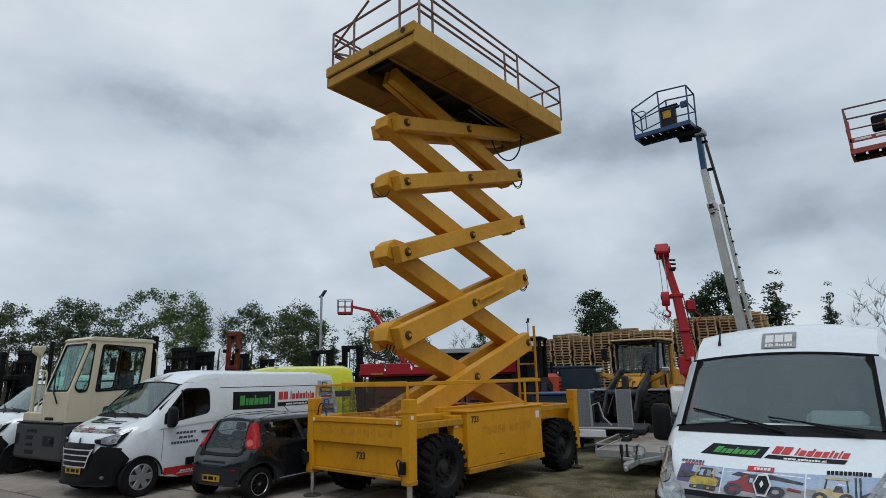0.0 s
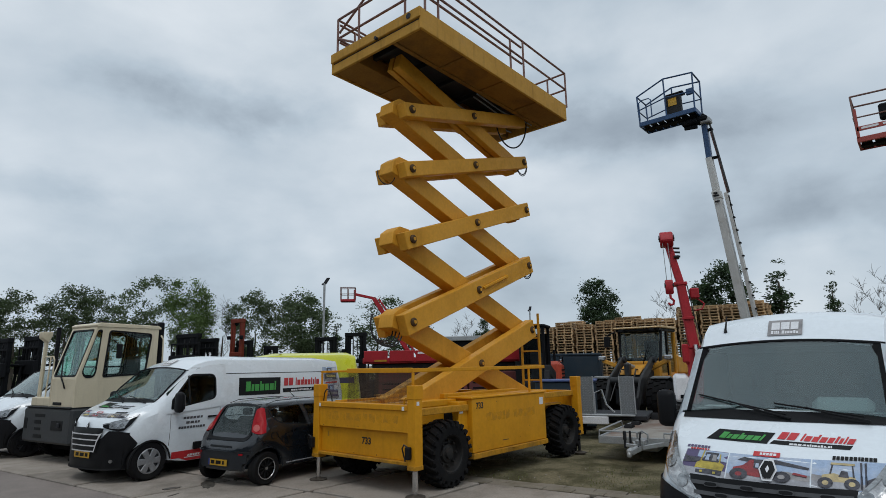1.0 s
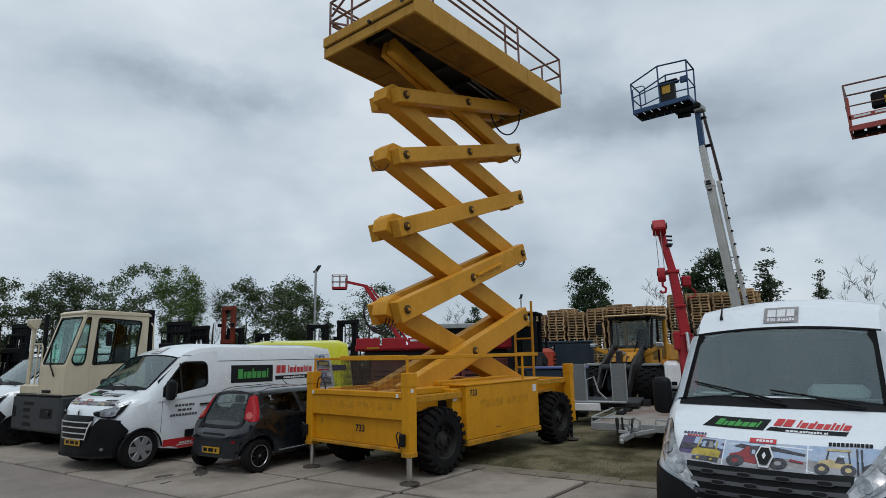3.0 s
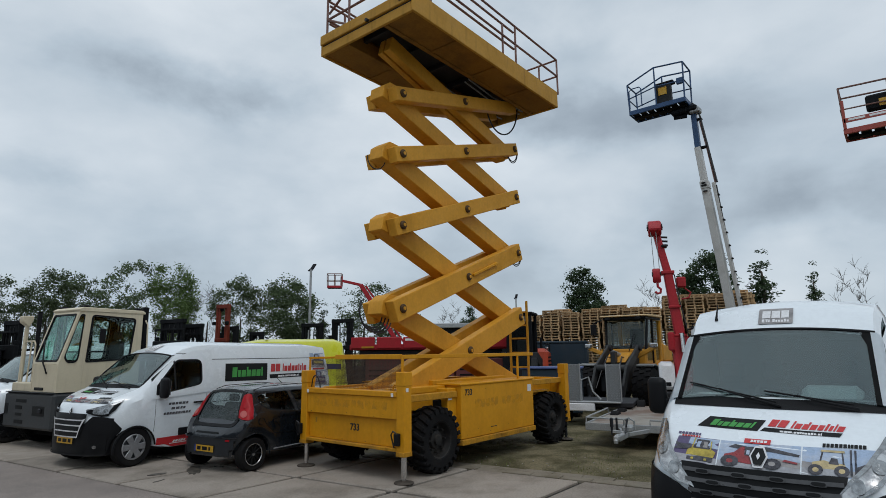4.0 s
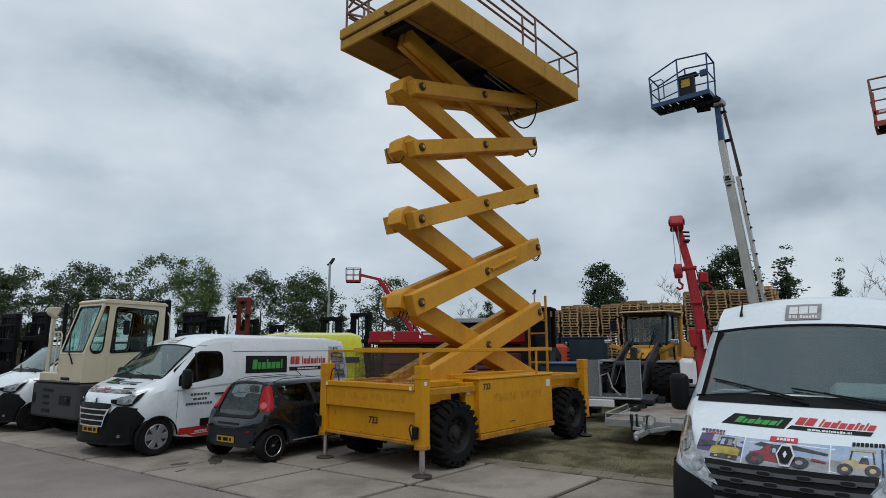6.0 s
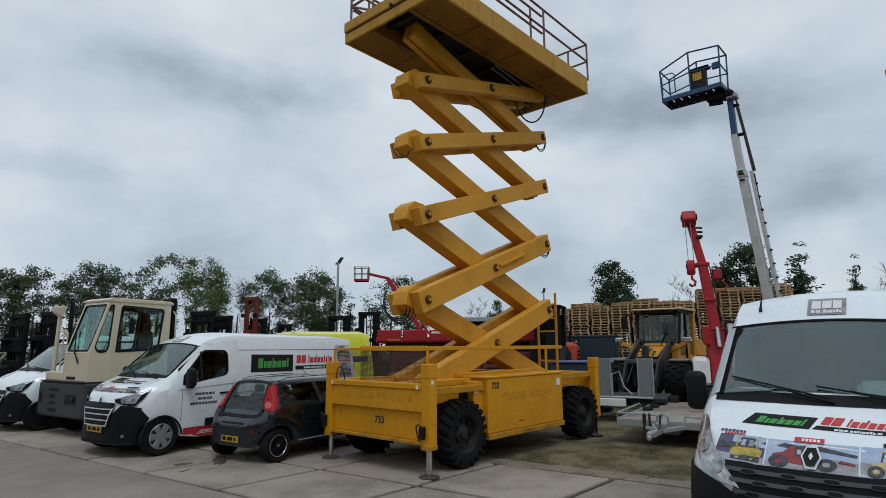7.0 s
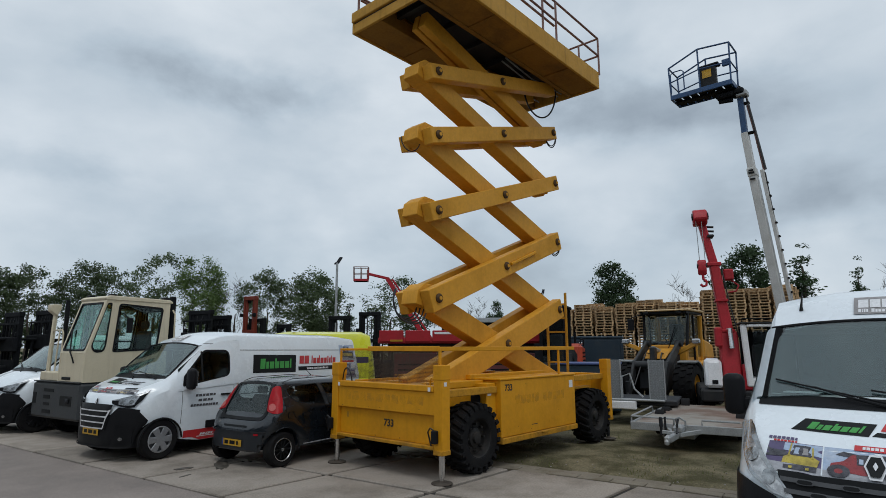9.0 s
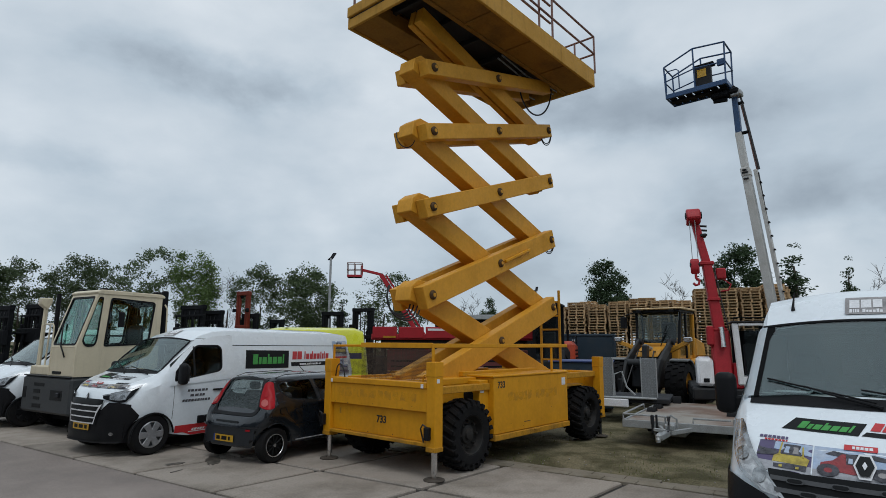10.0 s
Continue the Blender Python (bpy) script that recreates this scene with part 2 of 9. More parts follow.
LEAF = material("ash_leaves", (0.095, 0.135, 0.062), 0.6, stain=(0.042, 0.064, 0.027), amount=0.9, big=0.6, fine=4, bump=0, spread=0.3, vary=0.12)
LEAF_BRIGHT = material("fresh_green_leaves", (0.135, 0.205, 0.065), 0.6, stain=(0.06, 0.10, 0.03), amount=0.9, big=0.6, fine=4, bump=0, spread=0.3)
LEAF_DARK = material("alder_leaves", (0.052, 0.088, 0.038), 0.6, stain=(0.020, 0.036, 0.017), amount=0.9, big=0.8, fine=4, bump=0, spread=0.3)
def leafy(m, share=0.4):
    """Let light through the leaves."""
    t = m.node_tree
    b = t.nodes["Principled BSDF"]
    tr, mix = t.nodes.new("ShaderNodeBsdfTranslucent"), t.nodes.new("ShaderNodeMixShader")
    mix.inputs[0].default_value = share
    wire(t, b.inputs["Base Color"].links[0].from_socket, tr.inputs["Color"])
    wire(t, b.outputs[0], mix.inputs[1])
    wire(t, tr.outputs[0], mix.inputs[2])
    wire(t, mix.outputs[0], t.nodes["Material Output"].inputs["Surface"])


leafy(LEAF)
leafy(LEAF_DARK)
leafy(LEAF_BRIGHT)
GRASS = material("grass_blades", (0.12, 0.14, 0.04), 0.8, stain=(0.16, 0.13, 0.06), amount=0.9, big=2, fine=20, bump=0)
PEBBLE = material("pale_pebbles", (0.30, 0.28, 0.25), 0.9, fine=20, bump=0.1)
TEXT_DARK = material("black_stencil", (0.02, 0.018, 0.015), 0.6, bump=0)
SIGN_BLACK = material("black_sticker", (0.007, 0.008, 0.009), 0.45, bump=0, spec=0.2)
GRILLE_GREY = material("grey_grille_plastic", (0.065, 0.068, 0.073), 0.35, bump=0.05)
MESH_RUST = material("rusty_wire", (0.06, 0.042, 0.030), 0.8, bump=0)
ROOF_CREAM = material("pale_cab_roof_paint", (0.56, 0.39, 0.19), 0.5, bump=0.05)
SIGN_GREEN = material("green_lettering", (0.05, 0.33, 0.06), 0.4, bump=0)
SIGN_RED = material("red_lettering", (0.55, 0.03, 0.035), 0.4, bump=0)
RAMP = material("checkered_ramp_plate", (0.23, 0.25, 0.265), 0.5, 0.3, stain=(0.15, 0.165, 0.175), amount=0.6, big=26, fine=90, lo=0.42, hi=0.56, bump=0.4)
SIGN_WHITE = material("white_lettering", (0.75, 0.76, 0.78), 0.4, bump=0)
GREY_TEXT = material("grey_lettering", (0.08, 0.08, 0.09), 0.5, bump=0)
PHOTO_SKY = material("pale_blue_print", (0.32, 0.42, 0.58), 0.3, stain=(0.5, 0.52, 0.56), amount=0.8, big=7, bump=0)
PHOTO_GREY = material("grey_print", (0.30, 0.29, 0.29), 0.3, stain=(0.15, 0.15, 0.16), amount=0.8, big=9, bump=0)
PHOTO_YELLOW = material("yellow_machine_print", (0.47, 0.37, 0.06), 0.3, stain=(0.20, 0.16, 0.03), amount=0.9, big=16, bump=0)
PHOTO_RED = material("red_machine_print", (0.27, 0.035, 0.04), 0.3, stain=(0.12, 0.02, 0.03), amount=0.9, big=14, bump=0)
PHOTO_CREAM = material("cream_machine_print", (0.52, 0.42, 0.22), 0.3, stain=(0.22, 0.18, 0.10), amount=0.9, big=16, bump=0)
PHOTO_DARK = material("dark_print", (0.035, 0.035, 0.045), 0.3, stain=(0.10, 0.10, 0.12), amount=0.8, big=20, bump=0)
PHOTO_GROUND = material("pale_ground_print", (0.36, 0.37, 0.40), 0.3, stain=(0.22, 0.22, 0.24), amount=0.8, big=12, bump=0)
PHOTO_PURPLE = material("violet_print", (0.09, 0.07, 0.16), 0.3, bump=0)
PLATE = material("yellow_number_plate", (0.52, 0.29, 0.015), 0.4, bump=0)
PALE_LENS = material("pale_red_lens", (0.50, 0.12, 0.11), 0.3, bump=0, spec=0.3)
TAIL_RED = material("tail_lamp_red", (0.36, 0.008, 0.014), 0.35, bump=0, spec=0.15)
LAMP_CLEAR = material("headlamp_reflector", (0.34, 0.36, 0.37), 0.12, 0.8, stain=(0.05, 0.05, 0.055), amount=0.8, big=14, fine=30, bump=0.3, coat=1.0)
DASH = material("grey_dashboard", (0.31, 0.36, 0.36), 0.7, fine=80)
CABIN_DARK = material("dark_cabin_trim", (0.008, 0.009, 0.011), 0.7, fine=60, spec=0.12)
SEAT = material("dark_seat_cloth", (0.045, 0.047, 0.05), 0.9, fine=90, bump=0.3)
HOSE = material("black_hose", (0.012, 0.012, 0.013), 0.5, bump=0)
GLASS_SCREEN = glass("windscreen_glass", (0.66, 0.76, 0.76), 0.115)
GLASS_CAB = glass("loader_glass", (0.56, 0.64, 0.62), 0.055)
GLASS_VAN = glass("van_screen_glass", (0.62, 0.70, 0.69), 0.11)
GLASS_DOOR = glass("door_window_glass", (0.58, 0.63, 0.63), 0.022, 0.3)
GLASS_CAR = glass("car_side_glass", (0.84, 0.87, 0.87), 0.03, 0.3)
GLASS_REAR = glass("tailgate_glass", (0.44, 0.50, 0.49), 0.075)
GLASS_DARK = glass("tinted_glass", (0.48, 0.52, 0.52), 0.085)
GLASS_GREEN = glass("green_cab_glass", (0.52, 0.76, 0.67), 0.17)
GLASS_CLEAR = glass("clear_cab_glass", (0.74, 0.82, 0.80), 0.03, 0.15)


# ---- building helpers ----
def finish(bm, sharp=32.0):
    bmesh.ops.recalc_face_normals(bm, faces=bm.faces)
    for f in bm.faces:
        f.smooth = True
    lim = radians(sharp)
    for e in bm.edges:
        e.smooth = len(e.link_faces) == 2 and e.calc_face_angle(0) < lim


def part(name, bm, mat, parent=None, label="", sharp=32.0):
    """Link a bmesh as one mesh object under a thing or a part."""
    finish(bm, sharp)
    me = bpy.data.meshes.new(name)
    bm.to_mesh(me)
    bm.free()
    for m in (mat if isinstance(mat, (list, tuple)) else (mat,)):
        me.materials.append(m)
    ob = new(name, me)
    if parent is not None:
        ob.parent = parent
    if label:
        ob["label"] = label
    return ob


def weld(bm):
    """Tie the pieces of one moulded part together."""
    seen, heads = set(), []
    for v in bm.verts:
        if v in seen:
            continue
        heads.append(v)
        stack = [v]
        seen.add(v)
        while stack:
            for e in stack.pop().link_edges:
                for w in e.verts:
                    if w not in seen:
                        seen.add(w)
                        stack.append(w)
    for p, q in zip(heads, heads[1:]):
        bm.edges.new((p, q))
    return bm


def thing(name, m, label, category, group="", kind=""):
    ob = new(name)
    ob.empty_display_size = 0.2
    ob.matrix_basis = m
    return tagged(ob, label, category, group, kind)


def BM():
    return bmesh.new()


def box(bm, x0, x1, y0, y1, z0, z1, bevel=0.0, mi=0, steps=1):
    vs = [bm.verts.new((x, y, z)) for x in (x0, x1) for y in (y0, y1) for z in (z0, z1)]
    fs = [bm.faces.new([vs[i] for i in q]) for q in ((0, 1, 3, 2), (4, 6, 7, 5), (0, 4, 5, 1), (2, 3, 7, 6), (0, 2, 6, 4), (1, 5, 7, 3))]
    for f in fs:
        f.material_index = mi
    if bevel:
        es = list({e for f in fs for e in f.edges})
        r = bmesh.ops.bevel(bm, geom=es, offset=bevel, segments=steps, affect="EDGES", profile=0.5)
        for f in r["faces"]:
            f.material_index = mi
    return vs


def boxed(x0, x1, y0, y1, z0, z1, bevel=0.008):
    bm = BM()
    box(bm, x0, x1, y0, y1, z0, z1, bevel)
    return bm


def frame_of(p, q, up=(0, 0, 1)):
    d = (Vector(q) - Vector(p)).normalized()
    s = d.cross(Vector(up))
    if s.length < 1e-4:
        s = d.cross(Vector((1, 0, 0)))
    s.normalize()
    return d, s, s.cross(d)


def beam(bm, p, q, w, h, bevel=0.0, up=(0, 0, 1), taper=1.0):
    """A rectangular bar from p to q: w across, h in the up direction."""
    d, s, n = frame_of(p, q, up)
    p, q = Vector(p), Vector(q)
    vs = []
    for c, k in ((p, 1.0), (q, taper)):
        for a, b in ((-1, -1), (1, -1), (1, 1), (-1, 1)):
            vs.append(bm.verts.new(c + s * (a * w * k / 2) + n * (b * h * k / 2)))
    fs = [bm.faces.new(vs[0:4]), bm.faces.new(vs[4:8])]
    for i in range(4):
        j = (i + 1) % 4
        fs.append(bm.faces.new((vs[i], vs[j], vs[4 + j], vs[4 + i])))
    if bevel:
        bmesh.ops.recalc_face_normals(bm, faces=fs)
        bmesh.ops.bevel(bm, geom=list({e for f in fs for e in f.edges}), offset=bevel, segments=1, affect="EDGES", profile=0.5)


def tube(bm, pts, r, seg=8, caps=True):
    """A round bar along the points."""
    pts = [Vector(p) for p in pts]
    radii = r if isinstance(r, (list, tuple)) else [r] * len(pts)
    rings = []
    ref = None
    for i, p in enumerate(pts):
        d = (pts[min(i + 1, len(pts) - 1)] - pts[max(i - 1, 0)]).normalized()
        if ref is None:
            ref = d.orthogonal().normalized()
        ref = (ref - d * ref.dot(d))
        if ref.length < 1e-5:
            ref = d.orthogonal()
        ref.normalize()
        b = d.cross(ref)
        rings.append([bm.verts.new(p + (ref * math.cos(2 * math.pi * k / seg) + b * math.sin(2 * math.pi * k / seg)) * radii[i]) for k in range(seg)])
    for a, b in zip(rings, rings[1:]):
        for k in range(seg):
            bm.faces.new((a[k], a[(k + 1) % seg], b[(k + 1) % seg], b[k]))
    if caps:
        bm.faces.new(rings[0][::-1])
        bm.faces.new(rings[-1])


def disc(bm, c, axis, r, depth, seg=24, r2=None):
    a = Vector(axis).normalized()
    tube(bm, [Vector(c) - a * depth / 2, Vector(c) + a * depth / 2], [r, r2 or r], seg)


def prism(bm, pts, y0, y1, bevel=0.0):
    """A side outline of (x, z) points drawn out from y0 to y1."""
    a = [bm.verts.new((x, y0, z)) for x, z in pts]
    b = [bm.verts.new((x, y1, z)) for x, z in pts]
    fs = [bm.faces.new(a), bm.faces.new(b[::-1])]
    n = len(pts)
    for i in range(n):
        j = (i + 1) % n
        fs.append(bm.faces.new((a[i], b[i], b[j], a[j])))
    if bevel:
        bmesh.ops.recalc_face_normals(bm, faces=fs)
        bmesh.ops.bevel(bm, geom=list({e for f in fs for e in f.edges}), offset=bevel, segments=1, affect="EDGES", profile=0.5)


def lathe(bm, profile, c, axis=1, seg=28, caps=False):
    """Turn a profile of (along, radius) points round the y axis (or another) through c."""
    rings = []
    for along, r in profile:
        ring = []
        for k in range(seg):
            a = 2 * math.pi * k / seg
            p = [0, 0, 0]
            p[axis] = along
            p[(axis + 1) % 3], p[(axis + 2) % 3] = r * math.cos(a), r * math.sin(a)
            ring.append(bm.verts.new(Vector(p) + Vector(c)))
        rings.append(ring)
    for a, b in zip(rings, rings[1:]):
        for k in range(seg):
            bm.faces.new((a[k], a[(k + 1) % seg], b[(k + 1) % seg], b[k]))
    if caps or profile[0][1] < 0.06:
        bm.faces.new(rings[0][::-1])
    if caps or profile[-1][1] < 0.06:
        bm.faces.new(rings[-1])


def lettering(text, size, m, parent, mat, name="number", depth=0.002):
    cu = bpy.data.curves.new(name, "FONT")
    cu.body, cu.size, cu.extrude = text, size, depth
    cu.align_x, cu.align_y = "CENTER", "CENTER"
    cu.offset = size * 0.022
    tmp = bpy.data.objects.new(name, cu)
    me = bpy.data.meshes.new_from_object(tmp)
    bpy.data.objects.remove(tmp)
    me.transform(m)
    me.materials.clear()
    me.materials.append(mat)
    ob = new(name, me)
    ob.parent = parent
    return ob


# ---- ground ----
def build_ground():
    bm = BM()
    xs = [2.05 + 0.28 * i for i in range(45)] + [15, 17, 20, 24, 30, 40, 60, 100, 200, 500, 1500]
    ys = [-9 + 0.28 * i for i in range(65)] + [10, 12, 15, 20, 30, 50, 100, 300, 1500]
    xs = [-1500, -300, -60, -20, -9, -6, -4.5, -3.4, -1.5, 0.5] + xs
    ys = [-1500, -300, -60, -25, -14] + ys
    grid = []
    for x in xs:
        row = []
        for y in ys:
            z = -0.07
            edge = 1.6 - 0.13 * y
            if x > edge + 0.4 and -12 < y < 14 and x < 24:
                z = -0.02 + 0.035 * noise.noise((x * 0.8, y * 0.8, 0)) + 0.012 * noise.noise((x * 3.1, y * 3.1, 2))
            row.append(bm.verts.new((x, y, z)))
        grid.append(row)
    for i in range(len(xs) - 1):
        for j in range(len(ys) - 1):
            bm.faces.new((grid[i][j], grid[i + 1][j], grid[i + 1][j + 1], grid[i][j + 1]))
    tagged(part("ground", bm, SOIL, sharp=60), "mossy brown gravel ground of the yard", "ground", kind="structure")
    # asphalt lane, its edge leaning like the slab rows
    bm = BM()
    far = [(-2.49 - 0.122 * (y - 1.9), y) for y in (-60, -9, 0, 6, 12, 60)]
    left = [bm.verts.new((-70, y, -0.004)) for _, y in far]
    right = [bm.verts.new((x - 0.022, y, -0.004)) for x, y in far]
    for i in range(len(far) - 1):
        bm.faces.new((left[i], right[i], right[i + 1], left[i + 1]))
    r = bmesh.ops.extrude_face_region(bm, geom=bm.faces[:])
    bmesh.ops.translate(bm, verts=[v for v in r["geom"] if isinstance(v, bmesh.types.BMVert)], vec=(0, 0, -0.06))
    tagged(part("road", bm, ASPHALT), "worn brown-grey asphalt lane beside the slabs", "road", kind="structure")
    # bed under the slabs, seen in the joints
    bm = BM()
    c = [(-2.57 - 0.122 * (y - 1.9), y) for y in (-14, 16)]
    c = [c[0], (c[0][0] + 4.18, c[0][1]), (c[1][0] + 4.18, c[1][1]), c[1]]
    vs = [bm.verts.new((x, y, -0.038)) for x, y in c]
    bm.faces.new(vs)
    r = bmesh.ops.extrude_face_region(bm, geom=bm.faces[:])
    bmesh.ops.translate(bm, verts=[v for v in r["geom"] if isinstance(v, bmesh.types.BMVert)], vec=(0, 0, -0.045))
    tagged(part("trim", bm, JOINT), "dark dirt bed in the slab joints", "joint bed", kind="structure")


def slab_mesh(w, l, skew, h=0.12, gap=0.052):
    """One square slab with chamfered edges; its sides lean with the row."""
    bm = BM()
    b = 0.014
    rings = []
    for inset, z in ((0.0, -h), (0.0, -b), (b, 0.0)):
        ring = []
        for sx, sy in ((-1, -1), (1, -1), (1, 1), (-1, 1)):
            x, y = sx * (w / 2 - gap - inset), sy * (l / 2 - gap - inset)
            ring.append(bm.verts.new((x + skew * y, y, z)))
        rings.append(ring)
    for a, c in zip(rings, rings[1:]):
        for i in range(4):
            bm.faces.new((a[i], a[(i + 1) % 4], c[(i + 1) % 4], c[i]))
    bm.faces.new(rings[-1])
    finish(bm)
    me = bpy.data.meshes.new("slab")
    bm.to_mesh(me)
    bm.free()
    me.materials.append(CONCRETE)
    return me


def build_pavement():
    top = thing("pavement", pose(0, 0, 0), "grey square concrete slabs with dark dirty joints", "pavement", kind="structure")
    columns = ((0.89, slab_mesh(1.78, 1.96, -0.122)), (2.77, slab_mesh(1.98, 1.96, -0.122)))
    rnd = random.Random(4)
    for j in range(-6, 7):
        yc = 0.80 + 1.96 * j
        for across, me in columns:
            ob = new("slab", me)
            ob.parent = top
            x0 = -2.49 - 0.122 * (yc - 1.9)
            ob.matrix_basis = pose(x0 + across, yc, rnd.uniform(-0.003, 0.003), rnd.uniform(-0.12, 0.12), rnd.uniform(-0.12, 0.12), 0)
    kerb = thing("kerb", pose(0, 0, 0), "row of worn grey kerb bricks, half covered in dirt", "kerb", kind="structure")
    bm = BM()
    box(bm, -0.103, 0.103, -0.248, 0.248, -0.1, 0.008, 0.005)
    finish(bm)
    me = bpy.data.meshes.new("kerb_brick")
    bm.to_mesh(me)
    bm.free()
    me.materials.append(KERB)
    for k in range(-20, 26):
        for row in range(2):
            y = 0.5 * k + 0.25 * row
            ob = new("brick", me)
            ob.parent = kerb
            ob.matrix_basis = pose(1.59 - 0.13 * y + 0.21 * row, y, rnd.uniform(-0.016, 0.0), rnd.uniform(-1, 1), rnd.uniform(-2, 2), 7.2 + rnd.uniform(-1, 1))


def build_walls():
    """Unseen plain walls, added to close the yard behind the camera and darken reflections."""
    for name, x0, x1, y0, y1 in (("wall_west", -34.0, -33.0, -33.0, 60.0), ("wall_south", -33.0, 25.0, -34.0, -33.0)):
        tagged(part(name, boxed(x0, x1, y0, y1, -0.05, 9.0, 0.05), WALL), "plain grey hall wall closing the yard", "wall", kind="structure")


def oil_stains():
    """Dark wet stains beside the parked car."""
    rnd = random.Random(6)
    for x, y, a, b, turn in ((-1.42, 3.72, 0.40, 0.11, 62), (-1.98, 3.90, 0.14, 0.07, -10), (-2.2, 3.35, 0.12, 0.02, 20)):
        bm = BM()
        ring = []
        for k in range(28):
            t = 2 * math.pi * k / 28
            r = 1 + 0.38 * noise.noise((math.cos(t) * 2.2 + x * 5, math.sin(t) * 2.2, y)) + rnd.uniform(-0.05, 0.05)
            ring.append(bm.verts.new((a * r * math.cos(t), b * r * math.sin(t), 0)))
        bm.faces.new(ring)
        r = bmesh.ops.extrude_face_region(bm, geom=bm.faces[:])
        bmesh.ops.translate(bm, verts=[v for v in r["geom"] if isinstance(v, bmesh.types.BMVert)], vec=(0, 0, -0.016))
        ob = tagged(part("oil_stain", bm, OIL), "dark oily stain soaked into the concrete slab", "stain", "stains by the car")
        ob.matrix_basis = pose(x, y, 0.0065, 0, 0, turn)


build_ground()
build_walls()


# ---- scissor lift ----
PIN_L = [1.25, 2.79, 4.36, 5.77, 7.01, 8.12]
PIN_R = [1.25, 2.79, 4.35, 5.76, 7.01, 8.12]
XL, XR = 0.83, 4.95


def big_wheel(parent, c, side):
    """A lugged industrial tyre on a dark hub; side is the outer y direction."""
    w = new("wheel")
    w.parent = parent
    w.matrix_basis = pose(*c, 0, 0, 0 if side > 0 else 180) @ Matrix.Diagonal((1.10, 1.0, 1.10, 1))
    bm = BM()
    lathe(bm, [(-0.19, 0.27), (-0.20, 0.40), (-0.16, 0.455), (0.0, 0.465), (0.16, 0.455), (0.20, 0.40), (0.20, 0.33), (0.185, 0.27)], (0, 0, 0), 1, 40)
    for k in range(22):
        for s in (-1, 1):
            a = 2 * math.pi * (k + (0.5 if s > 0 else 0)) / 22
            ca, sa = math.cos(a), math.sin(a)
            a2 = a + 0.16
            p = Vector((ca * 0.462, 0.205 * s, sa * 0.462)) * 1.0
            q = Vector((math.cos(a2) * 0.478, 0.01 * s, math.sin(a2) * 0.478))
            beam(bm, p, q, 0.062, 0.042, 0.006, up=(ca, 0, sa))
            p2 = Vector((ca * 0.40, 0.207 * s, sa * 0.40))
            beam(bm, p2, p, 0.055, 0.03, 0.0, up=(0, s, 0))
    part("tyre", bm, RUBBER, w)
    bm = BM()
    lathe(bm, [(-0.1, 0.1), (0.06, 0.12), (0.06, 0.24), (0.17, 0.265), (0.19, 0.285), (0.175, 0.285), (0.10, 0.25)], (0, 0, 0), 1, 32)
    part("rim", bm, HUB, w)
    bm = BM()
    lathe(bm, [(0.05, 0.15), (0.10, 0.13), (0.11, 0.085), (0.145, 0.075), (0.15, 0.04), (0.15, 0.01)], (0, 0, 0), 1, 24)
    part("hub", bm, HUB, w)
    for k in range(8):
        a = 2 * math.pi * k / 8
        bm = BM()
        disc(bm, (0.185 * math.cos(a), 0.09, 0.185 * math.sin(a)), (0, 1, 0), 0.018, 0.07, 6)
        part("wheel_nut", bm, HUB, w)
    return w


def outrigger(parent, x, y, sx, sy):
    post = part("outrigger_post", boxed(x - 0.09, x + 0.09, y - 0.085, y + 0.085, 0.45, 1.48, 0.008), YELLOW, parent)
    part("sleeve", boxed(x - 0.098, x + 0.098, y - 0.093, y + 0.093, 1.47, 1.69, 0.01), YELLOW, post)
    part("collar", boxed(x - 0.097, x + 0.097, y - 0.092, y + 0.092, 0.40, 0.47, 0.008), YELLOW_WORN, post)
    bm = BM()
    tube(bm, [(x, y, 0.09), (x, y, 0.44)], 0.047 if sx < 0 else 0.036, 16)
    tube(bm, [(x, y, 0.03), (x, y, 0.10)], 0.032, 12)
    part("jack_rod", bm, CHROME if sx < 0 else DARK_STEEL, post)
    bm = BM()
    lathe(bm, [(0.0, 0.155), (0.010, 0.16), (0.020, 0.152), (0.024, 0.055), (0.05, 0.042)], (x, y, 0), 2, 24)
    part("foot_plate", bm, FOOT_RUST, post, "rusty round steel foot plate")


def hose(parent, pts, r=0.014, name="hose"):
    bm = BM()
    tube(bm, pts, r, 6)
    return part(name, bm, HOSE, parent)


def bend(pts, n=5):
    """A smooth line through the points."""
    pts = [Vector(p) for p in pts]
    pts = [pts[0] * 2 - pts[1], *pts, pts[-1] * 2 - pts[-2]]
    out = []
    for a, b, c, d in zip(pts, pts[1:], pts[2:], pts[3:]):
        for i in range(n):
            t = i / n
            out.append((b * 2 + (c - a) * t + (a * 2 - b * 5 + c * 4 - d) * t * t + (b * 3 - a - c * 3 + d) * t ** 3) * 0.5)
    return out + [pts[-2]]


def loop(c, rx, rz, y0, y1, a0=0.0, a1=360.0, n=22):
    out = []
    for i in range(n + 1):
        a = radians(a0 + (a1 - a0) * i / n)
        out.append((c[0] + rx * math.cos(a), y0 + (y1 - y0) * i / n, c[2] + rz * math.sin(a)))
    return out


def arm(parent, name, x0, z0, x1, z1, y0, y1, h, over0, over1, plates=True):
    """A box-section scissor arm with welded end plates."""
    d = Vector((x1 - x0, 0, z1 - z0)).normalized()
    p = Vector((x0, (y0 + y1) / 2, z0)) - d * over0
    q = Vector((x1, (y0 + y1) / 2, z1)) + d * over1
    bm = BM()
    beam(bm, p, q, y1 - y0, h, 0.012)
    return part(name, bm, ARM_YELLOW, parent)


